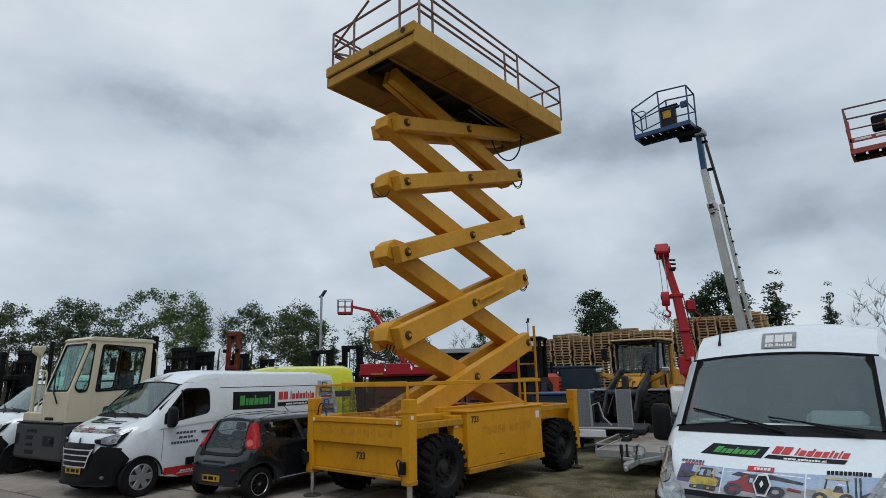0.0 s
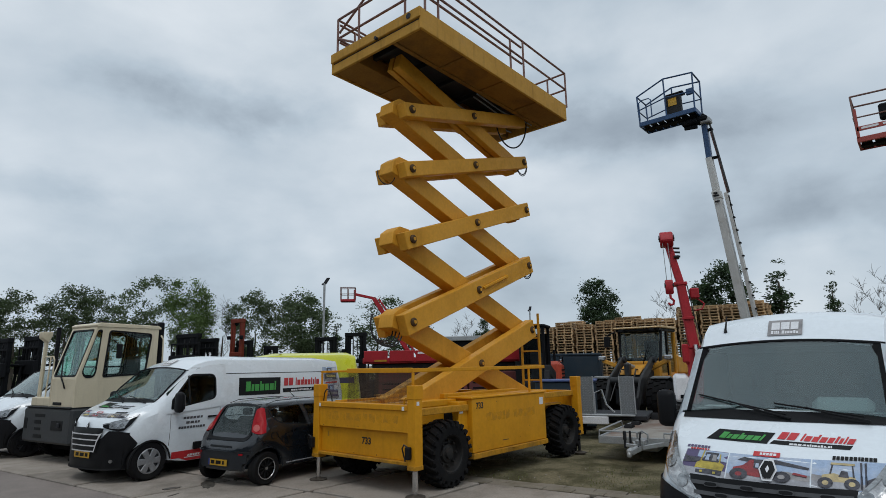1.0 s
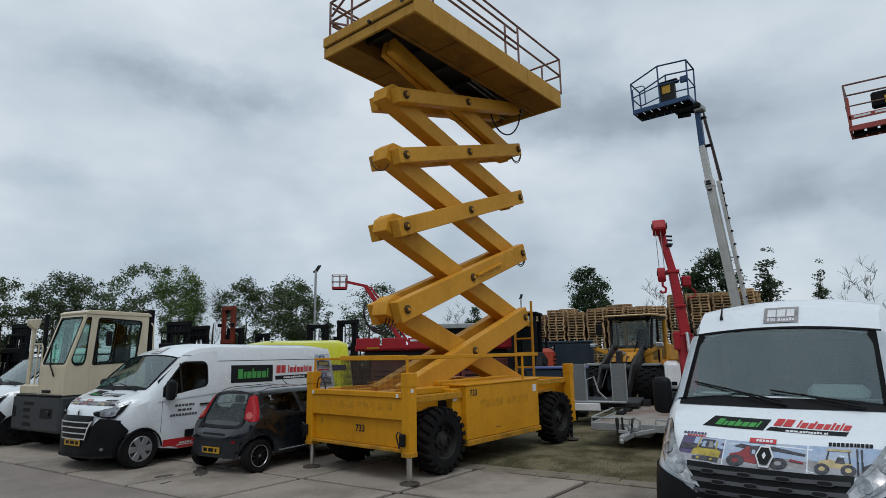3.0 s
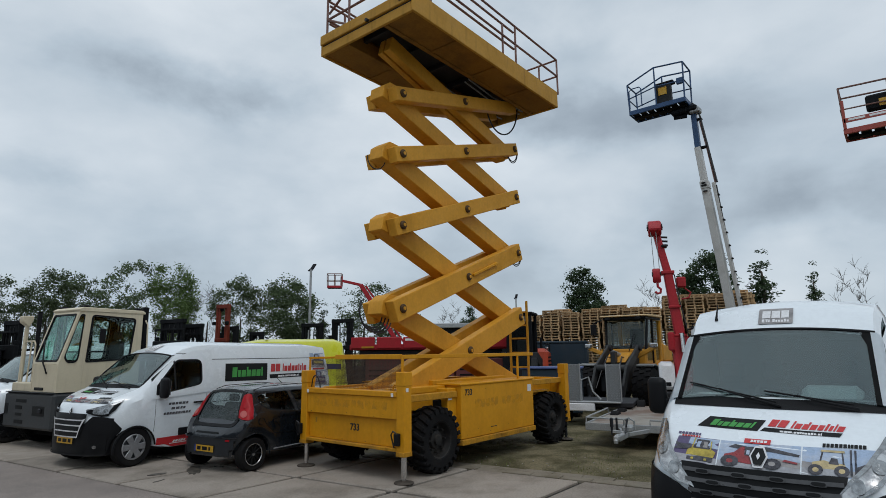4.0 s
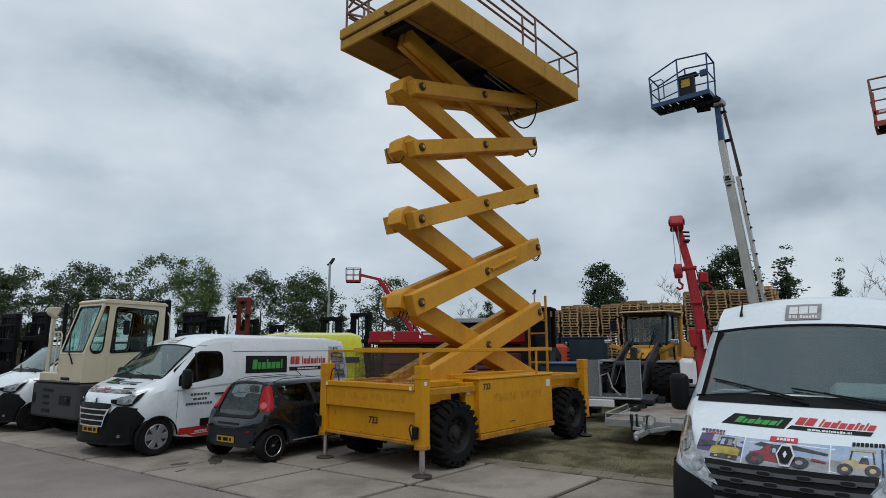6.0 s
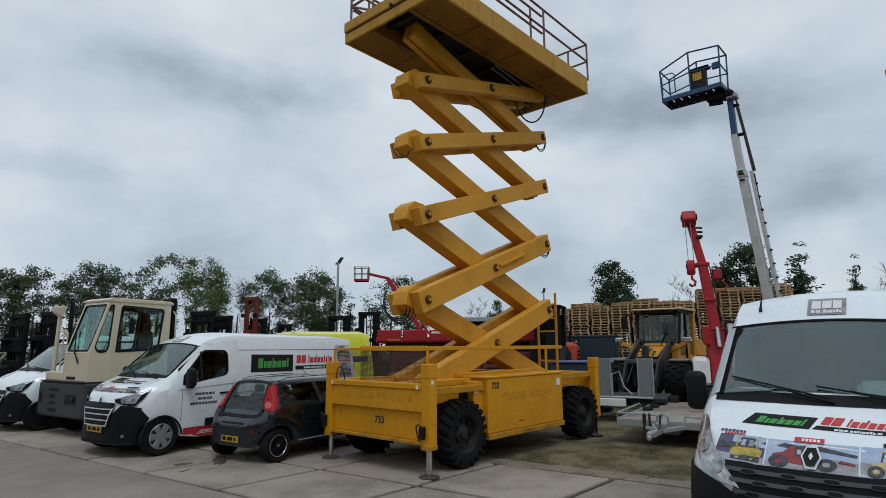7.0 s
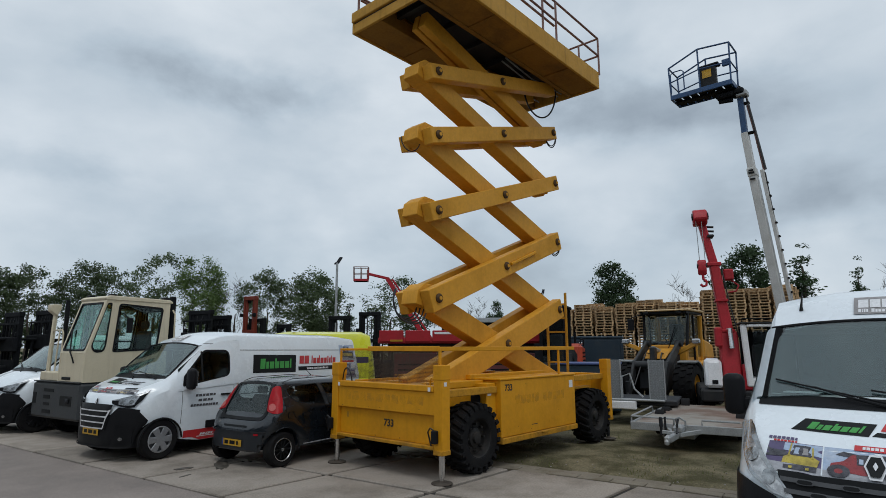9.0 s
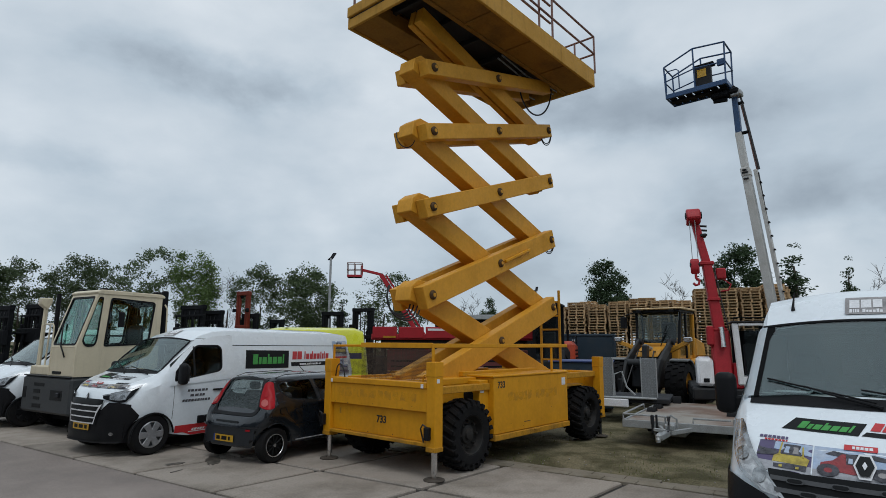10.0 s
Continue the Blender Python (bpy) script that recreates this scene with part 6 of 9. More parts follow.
def bonnet_signs(v, tree, near):
    """Stickers on the bonnet and over the windscreen; seen from the front, au runs to the picture's left."""
    P = FRONT
    b = BM()
    drape(tree, quad=[(-0.57, 1.293), (-0.05, 1.29), (0.0, 1.368), (-0.48, 1.372)], off=0.005, nu=8, nv=4, bm=b, **P)
    s = part("sign_panel", b, SIGN_BLACK, v, "slanted black sign with green lettering blocks")
    word_bars(tree, P, -0.46, -0.10, 1.306, 1.352 if near else 1.33, FIRST_WORD, SIGN_GREEN, s, 0.009, 0.035)
    word_bars(tree, P, 0.02, 0.56, 1.327, 1.377 if near else 1.345, SECOND_WORD, SIGN_RED if near else GREY_TEXT, v, 0.007, 0.03, -0.026, "red letter bar")
    b = BM()
    drape(tree, quad=[(-0.03, 1.293), (0.54, 1.278), (0.56, 1.304), (0.0, 1.318)], off=0.005, nu=8, nv=2, bm=b, **P)
    s = part("sign_panel", b, SIGN_BLACK, v, "narrow black sign with white lettering blocks")
    word_bars(tree, P, 0.12, 0.42, 1.290, 1.304, SMALL_LINE, SIGN_WHITE, s, 0.009, 0.0, -0.024)
    # row of machine pictures, each a print of a yard machine before sky and ground
    z0, z1 = (1.035, 1.21) if near else (1.14, 1.21)
    cols = [(-0.70, -0.325, PHOTO_PURPLE), (-0.315, 0.29, PHOTO_SKY), (0.30, 0.78, PHOTO_SKY)]
    def wheel_(x, y, r):
        return [(x + r * math.cos(a) * 0.55, y + r * math.sin(a)) for a in [2 * math.pi * i / 12 for i in range(12)]]
    shots = {
        0: [(PHOTO_GROUND, [(0, 0), (1, 0), (1, 0.26), (0, 0.34)]), (PHOTO_DARK, [(0, 0.50), (0.3, 0.52), (0.4, 0.62), (0.35, 0.72), (0.1, 0.74), (0, 0.8)]), (PHOTO_SKY, [(0.3, 0.75), (1, 0.62), (1, 1), (0.3, 1)]), (PHOTO_YELLOW, [(0.30, 0.30), (0.93, 0.26), (0.97, 0.50), (0.86, 0.60), (0.42, 0.62), (0.32, 0.52)]), (PHOTO_DARK, [(0.34, 0.12), (0.92, 0.10), (0.93, 0.28), (0.33, 0.32)]), (PHOTO_DARK, [(0.45, 0.60), (0.82, 0.59), (0.79, 0.95), (0.48, 0.95)]), (PHOTO_SKY, [(0.50, 0.66), (0.60, 0.66), (0.60, 0.88), (0.52, 0.88)]), (PHOTO_GREY, [(0.66, 0.65), (0.77, 0.65), (0.75, 0.88), (0.66, 0.88)]), (PHOTO_YELLOW, [(0.40, 0.58), (0.435, 0.58), (0.45, 1.0), (0.42, 1.0)]), (PHOTO_YELLOW, [(0.84, 0.56), (0.87, 0.56), (0.85, 0.92), (0.82, 0.92)]), (PHOTO_YELLOW, [(0.44, 0.16), (0.50, 0.16), (0.50, 0.24), (0.44, 0.24)]), (PHOTO_YELLOW, [(0.74, 0.15), (0.80, 0.15), (0.80, 0.23), (0.74, 0.23)])],
        1: [(PHOTO_GROUND, [(0, 0), (1, 0), (1, 0.22), (0.6, 0.30), (0, 0.24)]), (PHOTO_GREY, [(0.55, 0.26), (1, 0.20), (1, 0.42), (0.7, 0.50), (0.56, 0.42)]), (PHOTO_DARK, [(0.12, 0.80), (0.20, 0.92), (0.36, 0.86), (0.60, 0.90), (0.99, 0.70), (0.98, 0.62), (0.62, 0.74), (0.34, 0.72)]), (PHOTO_RED, [(0.07, 0.30), (0.08, 0.50), (0.20, 0.60), (0.29, 0.84), (0.33, 0.84), (0.30, 0.56), (0.46, 0.50), (0.62, 0.46), (0.66, 0.26), (0.4, 0.20)]), (PHOTO_DARK, [(0.335, 0.52), (0.46, 0.50), (0.47, 0.74), (0.345, 0.78)]), (PHOTO_SKY, [(0.355, 0.56), (0.40, 0.56), (0.40, 0.72), (0.36, 0.73)]), (PHOTO_RED, [(0.47, 0.46), (0.50, 0.46), (0.52, 0.86), (0.49, 0.86)]), (PHOTO_DARK, wheel_(0.16, 0.27, 0.21)), (PHOTO_RED, wheel_(0.16, 0.27, 0.08)), (PHOTO_DARK, wheel_(0.68, 0.30, 0.20)), (PHOTO_GREY, wheel_(0.68, 0.30, 0.08)), (PHOTO_RED, [(0.80, 0.42), (0.97, 0.36), (0.97, 0.42), (0.82, 0.50)])],
        2: [(PHOTO_GROUND, [(0, 0), (1, 0), (1, 0.24), (0, 0.30)]), (PHOTO_GREY, [(0, 0.28), (0.2, 0.28), (0.16, 0.46), (0, 0.5)]), (PHOTO_CREAM, [(0.14, 0.26), (0.14, 0.50), (0.30, 0.58), (0.42, 0.50), (0.58, 0.48), (0.60, 0.24)]), (PHOTO_DARK, [(0.36, 0.46), (0.50, 0.44), (0.48, 0.66), (0.40, 0.68)]), (PHOTO_DARK, [(0.24, 0.56), (0.265, 0.56), (0.295, 0.92), (0.27, 0.92)]), (PHOTO_DARK, [(0.55, 0.46), (0.575, 0.46), (0.55, 0.90), (0.53, 0.90)]), (PHOTO_CREAM, [(0.25, 0.88), (0.58, 0.86), (0.57, 0.93), (0.26, 0.95)]), (PHOTO_DARK, wheel_(0.19, 0.24, 0.19)), (PHOTO_CREAM, wheel_(0.19, 0.24, 0.08)), (PHOTO_DARK, wheel_(0.54, 0.24, 0.19)), (PHOTO_CREAM, wheel_(0.54, 0.24, 0.08)), (PHOTO_DARK, [(0.65, 0.10), (0.68, 0.10), (0.67, 0.98), (0.64, 0.98)]), (PHOTO_DARK, [(0.71, 0.10), (0.74, 0.10), (0.73, 0.98), (0.70, 0.98)]), (PHOTO_DARK, [(0.74, 0.10), (0.98, 0.06), (0.98, 0.40), (0.88, 0.58), (0.74, 0.42)])],
    }
    for k, (a0, a1, mm) in enumerate(cols):
        b = BM()
        drape(tree, quad=rect(a0, a1, z0, z1), off=0.004, nu=10, nv=5, bm=b, **P)
        pic = part("picture_sticker", b, mm if near else PHOTO_GREY, v, "printed picture of a yard machine")
        for n, (m2, poly) in enumerate(shots[k]):
            part("picture_detail", fill_patch(tree, P, [(a0 + (a1 - a0) * u, z0 + (z1 - z0) * g) for u, g in poly], 0.009 + 0.0012 * n, 2), m2, pic)
    b = BM()
    drape(tree, quad=rect(-0.13, 0.07, 1.205, 1.235), off=0.010, nu=3, nv=1, bm=b, **P)
    part("label", b, SIGN_RED, v, "small red label")
    words(tree, P, blocks(-0.08, 0.05, 5, 0.3, 3), 1.213, 1.228, 0.0, 0.013, SIGN_WHITE, "lettering_bar", v, "")
    words(tree, P, blocks(0.43, 0.72, 11, 0.25, 5), 1.213, 1.235, 0.0, 0.010, SIGN_BLACK, "lettering_bar", v, "")
    words(tree, P, blocks(-0.71, -0.50, 7, 0.25, 5), 1.225, 1.24, 0.0, 0.010, PHOTO_PURPLE, "lettering_bar", v, "")
    words(tree, P, blocks(-0.67, -0.50, 7, 0.25, 5), 1.21, 1.22, 0.0, 0.010, SIGN_RED, "lettering_bar", v, "")
    # sign over the windscreen
    b = BM()
    drape(tree, quad=rect(-0.16, 0.16, 2.25 if near else 2.08, 2.415 if near else 2.19), off=0.014, nu=8, nv=10, bm=b, **P)
    s = part("sign_panel", b, PHOTO_GREY, v, "grey sign plate over the windscreen")
    zt = 2.25 if near else 2.07
    word_bars(tree, P, -0.125, 0.125, zt + 0.06, zt + 0.14, THREE_MARKS, SIGN_WHITE, s, 0.019, gap=0.14)
    word_bars(tree, P, -0.125, 0.125, zt + 0.015, zt + 0.048, TWO_WORDS, SIGN_WHITE, s, 0.019, gap=0.2)


van_left, tree_left = van(pose(-2.87, 5.85, 0, 0, 0, 189), "white panel van with black bumper and sign panels along its side", group="white vans")
side_signs(van_left, tree_left)
bonnet_signs(van_left, tree_left, False)
van_right, tree_right = van(pose(-1.55, -5.26, 0, 0, 0, 180), "white panel van with stickers on its bonnet, parked nose out", near=True, group="white vans")
bonnet_signs(van_right, tree_right, True)
van_far, tree_far = van(pose(-3.4, 11.4, 0, 0, 0, 189), "white panel van with black bumper, half hidden by the yard tractor", group="white vans", cover=BLACK)

CAR_KEYS = [
    (0.00, 0.55, 0.48, 0.58, 0.52, 0.01),
    (0.10, 0.70, 0.60, 0.76, 0.62, 0.03),
    (0.35, 0.78, 0.75, 0.90, 0.66, 0.04),
    (0.75, 0.80, 0.86, 1.00, 0.68, 0.04),
    (0.90, 0.805, 0.88, 1.06, 0.67, 0.04),
    (1.45, 0.81, 0.92, 1.38, 0.60, 0.04),
    (1.70, 0.81, 0.93, 1.42, 0.60, 0.04),
    (2.30, 0.81, 0.95, 1.42, 0.60, 0.04),
    (2.85, 0.805, 0.97, 1.405, 0.585, 0.04),
    (3.00, 0.80, 0.965, 1.375, 0.56, 0.035),
    (3.08, 0.80, 0.95, 1.29, 0.57, 0.03),
    (3.16, 0.795, 0.92, 1.12, 0.60, 0.03),
    (3.22, 0.785, 0.88, 0.96, 0.64, 0.03),
    (3.26, 0.77, 0.84, 0.865, 0.665, 0.025),
    (3.31, 0.74, 0.78, 0.80, 0.655, 0.025),
    (3.37, 0.68, 0.71, 0.75, 0.60, 0.02),
    (3.42, 0.58, 0.64, 0.70, 0.52, 0.01),
    (3.45, 0.46, 0.57, 0.64, 0.42, 0.0),
    (3.465, 0.36, 0.52, 0.58, 0.32, 0.0),
]


def small_car(m):
    c = thing("small_car", m, "small dark grey hatchback with black-and-silver wheels, parked tail out", "car")
    wheels = (0.70, 3.05)
    bm, xs, cells = body_shell(CAR_KEYS, wheels, 0.34, 0.27)
    tree = BVHTree.FromBMesh(bm)

    def side(i, s, j):
        return 1.20 <= xs[i] and xs[i + 1] <= 2.95 and j in (5, 6)

    def back(i, s, j):
        return 2.99 <= xs[i] and xs[i + 1] <= 3.262 and j >= 8
    g = {}
    for name, test in (("side_glass", lambda i, s, j: s == 0 and side(i, s, j)), ("side_glass_", lambda i, s, j: s == 1 and side(i, s, j)), ("rear_glass", back)):
        q = BM()
        made = {}
        for key, f in cells.items():
            if test(*key):
                vs = []
                for p in f.verts:
                    if p not in made:
                        made[p] = q.verts.new(p.co)
                    vs.append(made[p])
                q.faces.new(vs)
        g[name] = q
    bmesh.ops.delete(bm, geom=[f for k, f in cells.items() if side(*k) or back(*k)], context="FACES")
    part("body", bm, CAR_PAINT, c, sharp=48)
    for name, q in g.items():
        part(name.rstrip("_"), thicken(q, 0.005), GLASS_REAR if name == "rear_glass" else GLASS_CAR, c).visible_shadow = False
    BACK = dict(origin=(-6, 0, 0), au=(0, -1, 0), av=(0, 0, 1), way=(1, 0, 0))
    RIGHT = dict(origin=(0, -3, 0), au=(-1, 0, 0), av=(0, 0, 1), way=(0, 1, 0))
    # painted frame and black seal round each side window, panel gaps and handles
    back_win = rounded([(2.10, 0.965), (2.76, 1.035), (2.92, 1.16), (2.93, 1.28), (2.72, 1.335), (2.17, 1.345)], (0.03, 0.12, 0.08, 0.05, 0.12, 0.04))
    front_win = rounded([(1.30, 0.945), (2.03, 0.965), (2.09, 1.345), (1.62, 1.345)], (0.05, 0.03, 0.04, 0.10))
    for pl in (RIGHT, SIDE):
        for hole, rim_ in ((back_win, [(2.065, 0.90), (3.02, 0.90), (3.02, 1.385), (2.115, 1.395)]), (front_win, [(1.13, 0.88), (2.063, 0.90), (2.113, 1.395), (1.40, 1.38)])):
            part("door_frame", ring_patch(tree, pl, rim_, hole, 0.008, 2), CAR_PAINT, c)
            part("window_seal", ring_patch(tree, pl, hole, shrink(hole, 0.022), 0.011, 1), SIGN_BLACK, c)
        for pts in ([(2.09, 0.36), (2.06, 0.92)], [(2.60, 0.60), (2.82, 0.80), (2.90, 0.96)], [(1.15, 0.36), (1.15, 0.88)], [(2.66, 0.60), (2.10, 0.585)], [(2.10, 0.585), (1.16, 0.57)]):
            b = BM()
            for (a0, b0), (a1, b1) in zip(pts, pts[1:]):
                d = Vector((a1 - a0, b1 - b0)).normalized() * 0.005
                drape(tree, quad=[(a0 - d.y, b0 + d.x), (a0 + d.y, b0 - d.x), (a1 + d.y, b1 - d.x), (a1 - d.y, b1 + d.x)], off=0.006, nu=1, nv=6, bm=b, **pl)
            part("panel_gap", b, SIGN_BLACK, c)
        b = BM()
        drape(tree, quad=rect(2.50, 2.66, 0.80, 0.855), off=0.024, nu=4, nv=3, round_=0.7, bm=b, **pl)
        part("door_handle", b, CAR_PAINT, c)
    # tail lamps climbing the rear pillars
    for s in (-1, 1):
        ys = -s
        CORNER = dict(origin=(-3.15, ys * 0.72, 0), au=(-0.7071, -ys * 0.7071, 0), av=(0, 0, 1), way=(0.7071, -ys * 0.7071, 0))
        b = BM()
        drape(tree, quad=[(-0.115, 0.875), (0.185, 0.90), (0.115, 1.315), (-0.03, 1.34)], off=0.014, nu=14, nv=16, round_=0.5, bm=b, **CORNER)
        t = part("tail_lamp", b, TAIL_RED, c, "tall red tail lamp")
        for z, r, mm in ((0.985, 0.058, PALE_LENS), (1.125, 0.046, TAIL_RED)):
            b = BM()
            drape(tree, quad=rect(0.075 - r, 0.075 + r, z - r, z + r), off=0.024, nu=6, nv=6, round_=1.0, bm=b, **CORNER)
            part("lamp_lens", b, mm, t)
    # tailgate glass frame, bumper and plate
    pane_ = rounded([(-0.575, 0.815), (0.575, 0.815), (0.43, 1.35), (-0.43, 1.35)], (0.17, 0.17, 0.06, 0.06))
    part("tailgate_trim", ring_patch(tree, BACK, rounded([(-0.625, 0.77), (0.625, 0.77), (0.49, 1.39), (-0.49, 1.39)], (0.15, 0.15, 0.06, 0.06)), pane_, 0.012, 2), BLACK, c)
    b = BM()
    drape(tree, quad=[(-0.70, 0.30), (0.70, 0.30), (0.73, 0.60), (-0.73, 0.60)], off=0.012, nu=24, nv=6, bm=b, **BACK)
    for pl in (RIGHT, SIDE):
        drape(tree, quad=[(3.325, 0.30), (3.37, 0.30), (3.37, 0.60), (3.30, 0.60)], off=0.012, nu=3, nv=5, bm=b, **pl)
    bp = part("rear_bumper", b, material("satin_grey_bumper", (0.014, 0.018, 0.023), 0.3, bump=0.05, fine=80), c)
    b = BM()
    drape(tree, quad=rect(-0.72, 0.72, 0.588, 0.612), off=0.032, nu=24, nv=1, bm=b, **BACK)
    part("bumper_step", b, CAR_PAINT, bp)
    b = BM()
    drape(tree, quad=rect(-0.30, 0.30, 0.655, 0.685), off=0.012, nu=6, nv=1, bm=b, **BACK)
    part("tailgate_handle", b, SIGN_BLACK, c, "dark recessed tailgate handle")
    for r, off, mm in ((0.062, 0.006, SIGN_BLACK), (0.054, 0.012, CAR_PAINT)):
        b = BM()
        drape(tree, quad=rect(2.93 - r, 2.93 + r, 0.84 - r, 0.84 + r), off=off, nu=8, nv=8, round_=1.0, bm=b, **RIGHT)
        part("fuel_flap", b, mm, c, "round fuel filler flap")
    for y in (-0.56, 0.56):
        b = BM()
        drape(tree, quad=rect(y - 0.04, y + 0.04, 0.54, 0.57), off=0.024, nu=3, nv=1, bm=b, **BACK)
        part("reflector", b, TAIL_RED, bp)
    b = BM()
    drape(tree, quad=rect(-0.26, 0.26, 0.345, 0.455), off=0.028, nu=5, nv=1, bm=b, **BACK)
    p = part("number_plate", b, PLATE, c)
    for y0, y1 in ((-0.19, -0.09), (-0.05, 0.09), (0.13, 0.18)):
        b = BM()
        drape(tree, quad=rect(y0, y1, 0.37, 0.43), off=0.031, nu=2, nv=1, bm=b, **BACK)
        part("plate_bar", b, SIGN_BLACK, p)
    b = BM()
    drape(tree, quad=rect(-0.26, -0.225, 0.345, 0.455), off=0.031, nu=1, nv=1, bm=b, **BACK)
    part("plate_band", b, material("plate_blue", (0.02, 0.05, 0.25), 0.4, bump=0), p)
    # cabin
    bm = BM()
    box(bm, -3.0, -0.9, -0.70, 0.70, 0.3, 0.55, 0.03)
    part("cabin_floor", bm, CABIN_DARK, c)
    for x in (1.7, 2.6):
        for y in (-0.36, 0.36):
            bm = BM()
            box(bm, -x - 0.1, -x + 0.1, y - 0.22, y + 0.22, 0.5, 1.12, 0.05)
            box(bm, -x - 0.06, -x + 0.04, y - 0.12, y + 0.12, 1.14, 1.28, 0.03)
            part("seat", bm, SEAT, c)
    bm = BM()
    for k in range(12):
        rnd = random.Random(k)
        x, y = -rnd.uniform(2.75, 3.0), rnd.uniform(-0.45, 0.45)
        box(bm, x - 0.1, x + 0.08, y - 0.12, y + 0.12, 0.7, rnd.uniform(0.88, 1.06), 0.04)
    part("luggage", bm, CABIN_DARK, c, "dark bags piled in the boot")
    for x in wheels:
        for s in (-1, 1):
            road_wheel(c, -x, s * 0.705, 0.285, 0.185, s, SILVER, ring=True)
            bm = BM()
            tube(bm, [(-x + 0.345 * math.cos(radians(a)), s * 0.808, 0.30 + 0.345 * math.sin(radians(a))) for a in range(-10, 191 if x < 2 else 125, 12)], 0.010, 6)
            part("arch_lip", bm, CAR_PAINT, c)
    for s in (-1, 1):
        part("side_sill", boxed(-2.62, -1.10, min(s * 0.80, s * 0.825), max(s * 0.80, s * 0.825), 0.315, 0.335, 0.005), HUBCAP, c, "light sill strip")
    bm = BM()
    for s in (-1, 1):
        tube(bm, [(-1.5, s * 0.55, 1.425), (-1.8, s * 0.56, 1.455), (-2.7, s * 0.55, 1.44), (-2.9, s * 0.53, 1.39)], 0.007, 6)
        part("roof_moulding", bm, BLACK, c)
        bm = BM()
    bm = BM()
    tube(bm, [(-1.75, 0, 1.46), (-1.95, 0, 1.62)], [0.008, 0.003], 6)
    part("aerial", bm, BLACK, c)
    return c


small_car(pose(2.06, 3.96, 0, 0, 0, 8) @ Matrix.Diagonal((1, 0.965, 0.975, 1)))
build_pavement()


# ---- yard machines behind ----
def slab_box(name, parent, mat, x0, x1, y0, y1, z0, z1, bev=0.01, label=""):
    return part(name, boxed(x0, x1, y0, y1, z0, z1, bev), mat, parent, label)


def rod(name, parent, mat, pts, r, seg=8):
    bm = BM()
    tube(bm, pts, r, seg)
    return part(name, bm, mat, parent)


def bar(name, parent, mat, p, q, w, h, bev=0.008, taper=1.0, up=(0, 0, 1)):
    bm = BM()
    beam(bm, p, q, w, h, bev, up, taper)
    return part(name, bm, mat, parent)


def fat_wheel(parent, c, r, w, side, rim, lugs=18):
    """A wide earth-mover tyre with block tread."""
    h = new("wheel")
    h.parent = parent
    h.matrix_basis = pose(*c, 0, 0, 0 if side > 0 else 180)
    bm = BM()
    lathe(bm, [(-w / 2, r * 0.55), (-w / 2, r * 0.88), (-w * 0.4, r * 0.95), (w * 0.4, r * 0.95), (w / 2, r * 0.88), (w / 2, r * 0.55)], (0, 0, 0), 1, 36, )
    for k in range(lugs):
        for j, y in enumerate((-0.33, 0.0, 0.33)):
            a = 2 * math.pi * (k + (0.5 if j == 1 else 0)) / lugs
            ca, sa = math.cos(a), math.sin(a)
            p = Vector((ca * r * 0.965, y * w - 0.12 * w, sa * r * 0.965))
            q = Vector((math.cos(a + 0.06) * r * 0.965, y * w + 0.12 * w, math.sin(a + 0.06) * r * 0.965))
            beam(bm, p, q, r * 0.2, r * 0.07, 0.0, up=(ca, 0, sa))
    part("tyre", bm, RUBBER, h)
    bm = BM()
    lathe(bm, [(w * 0.2, r * 0.5), (w * 0.42, r * 0.54), (w * 0.3, r * 0.45), (w * 0.28, r * 0.2), (w * 0.36, r * 0.16), (w * 0.36, 0.01)], (0, 0, 0), 1, 24)
    part("rim", bm, rim, h)


def pane(name, parent, mat, pts):
    """A flat sheet of glass with a thickness."""
    bm = BM()
    bm.faces.new([bm.verts.new(p) for p in pts])
    bmesh.ops.solidify(bm, geom=bm.faces[:], thickness=0.006)
    ob = part(name, bm, mat, parent)
    ob.visible_shadow = False
    return ob


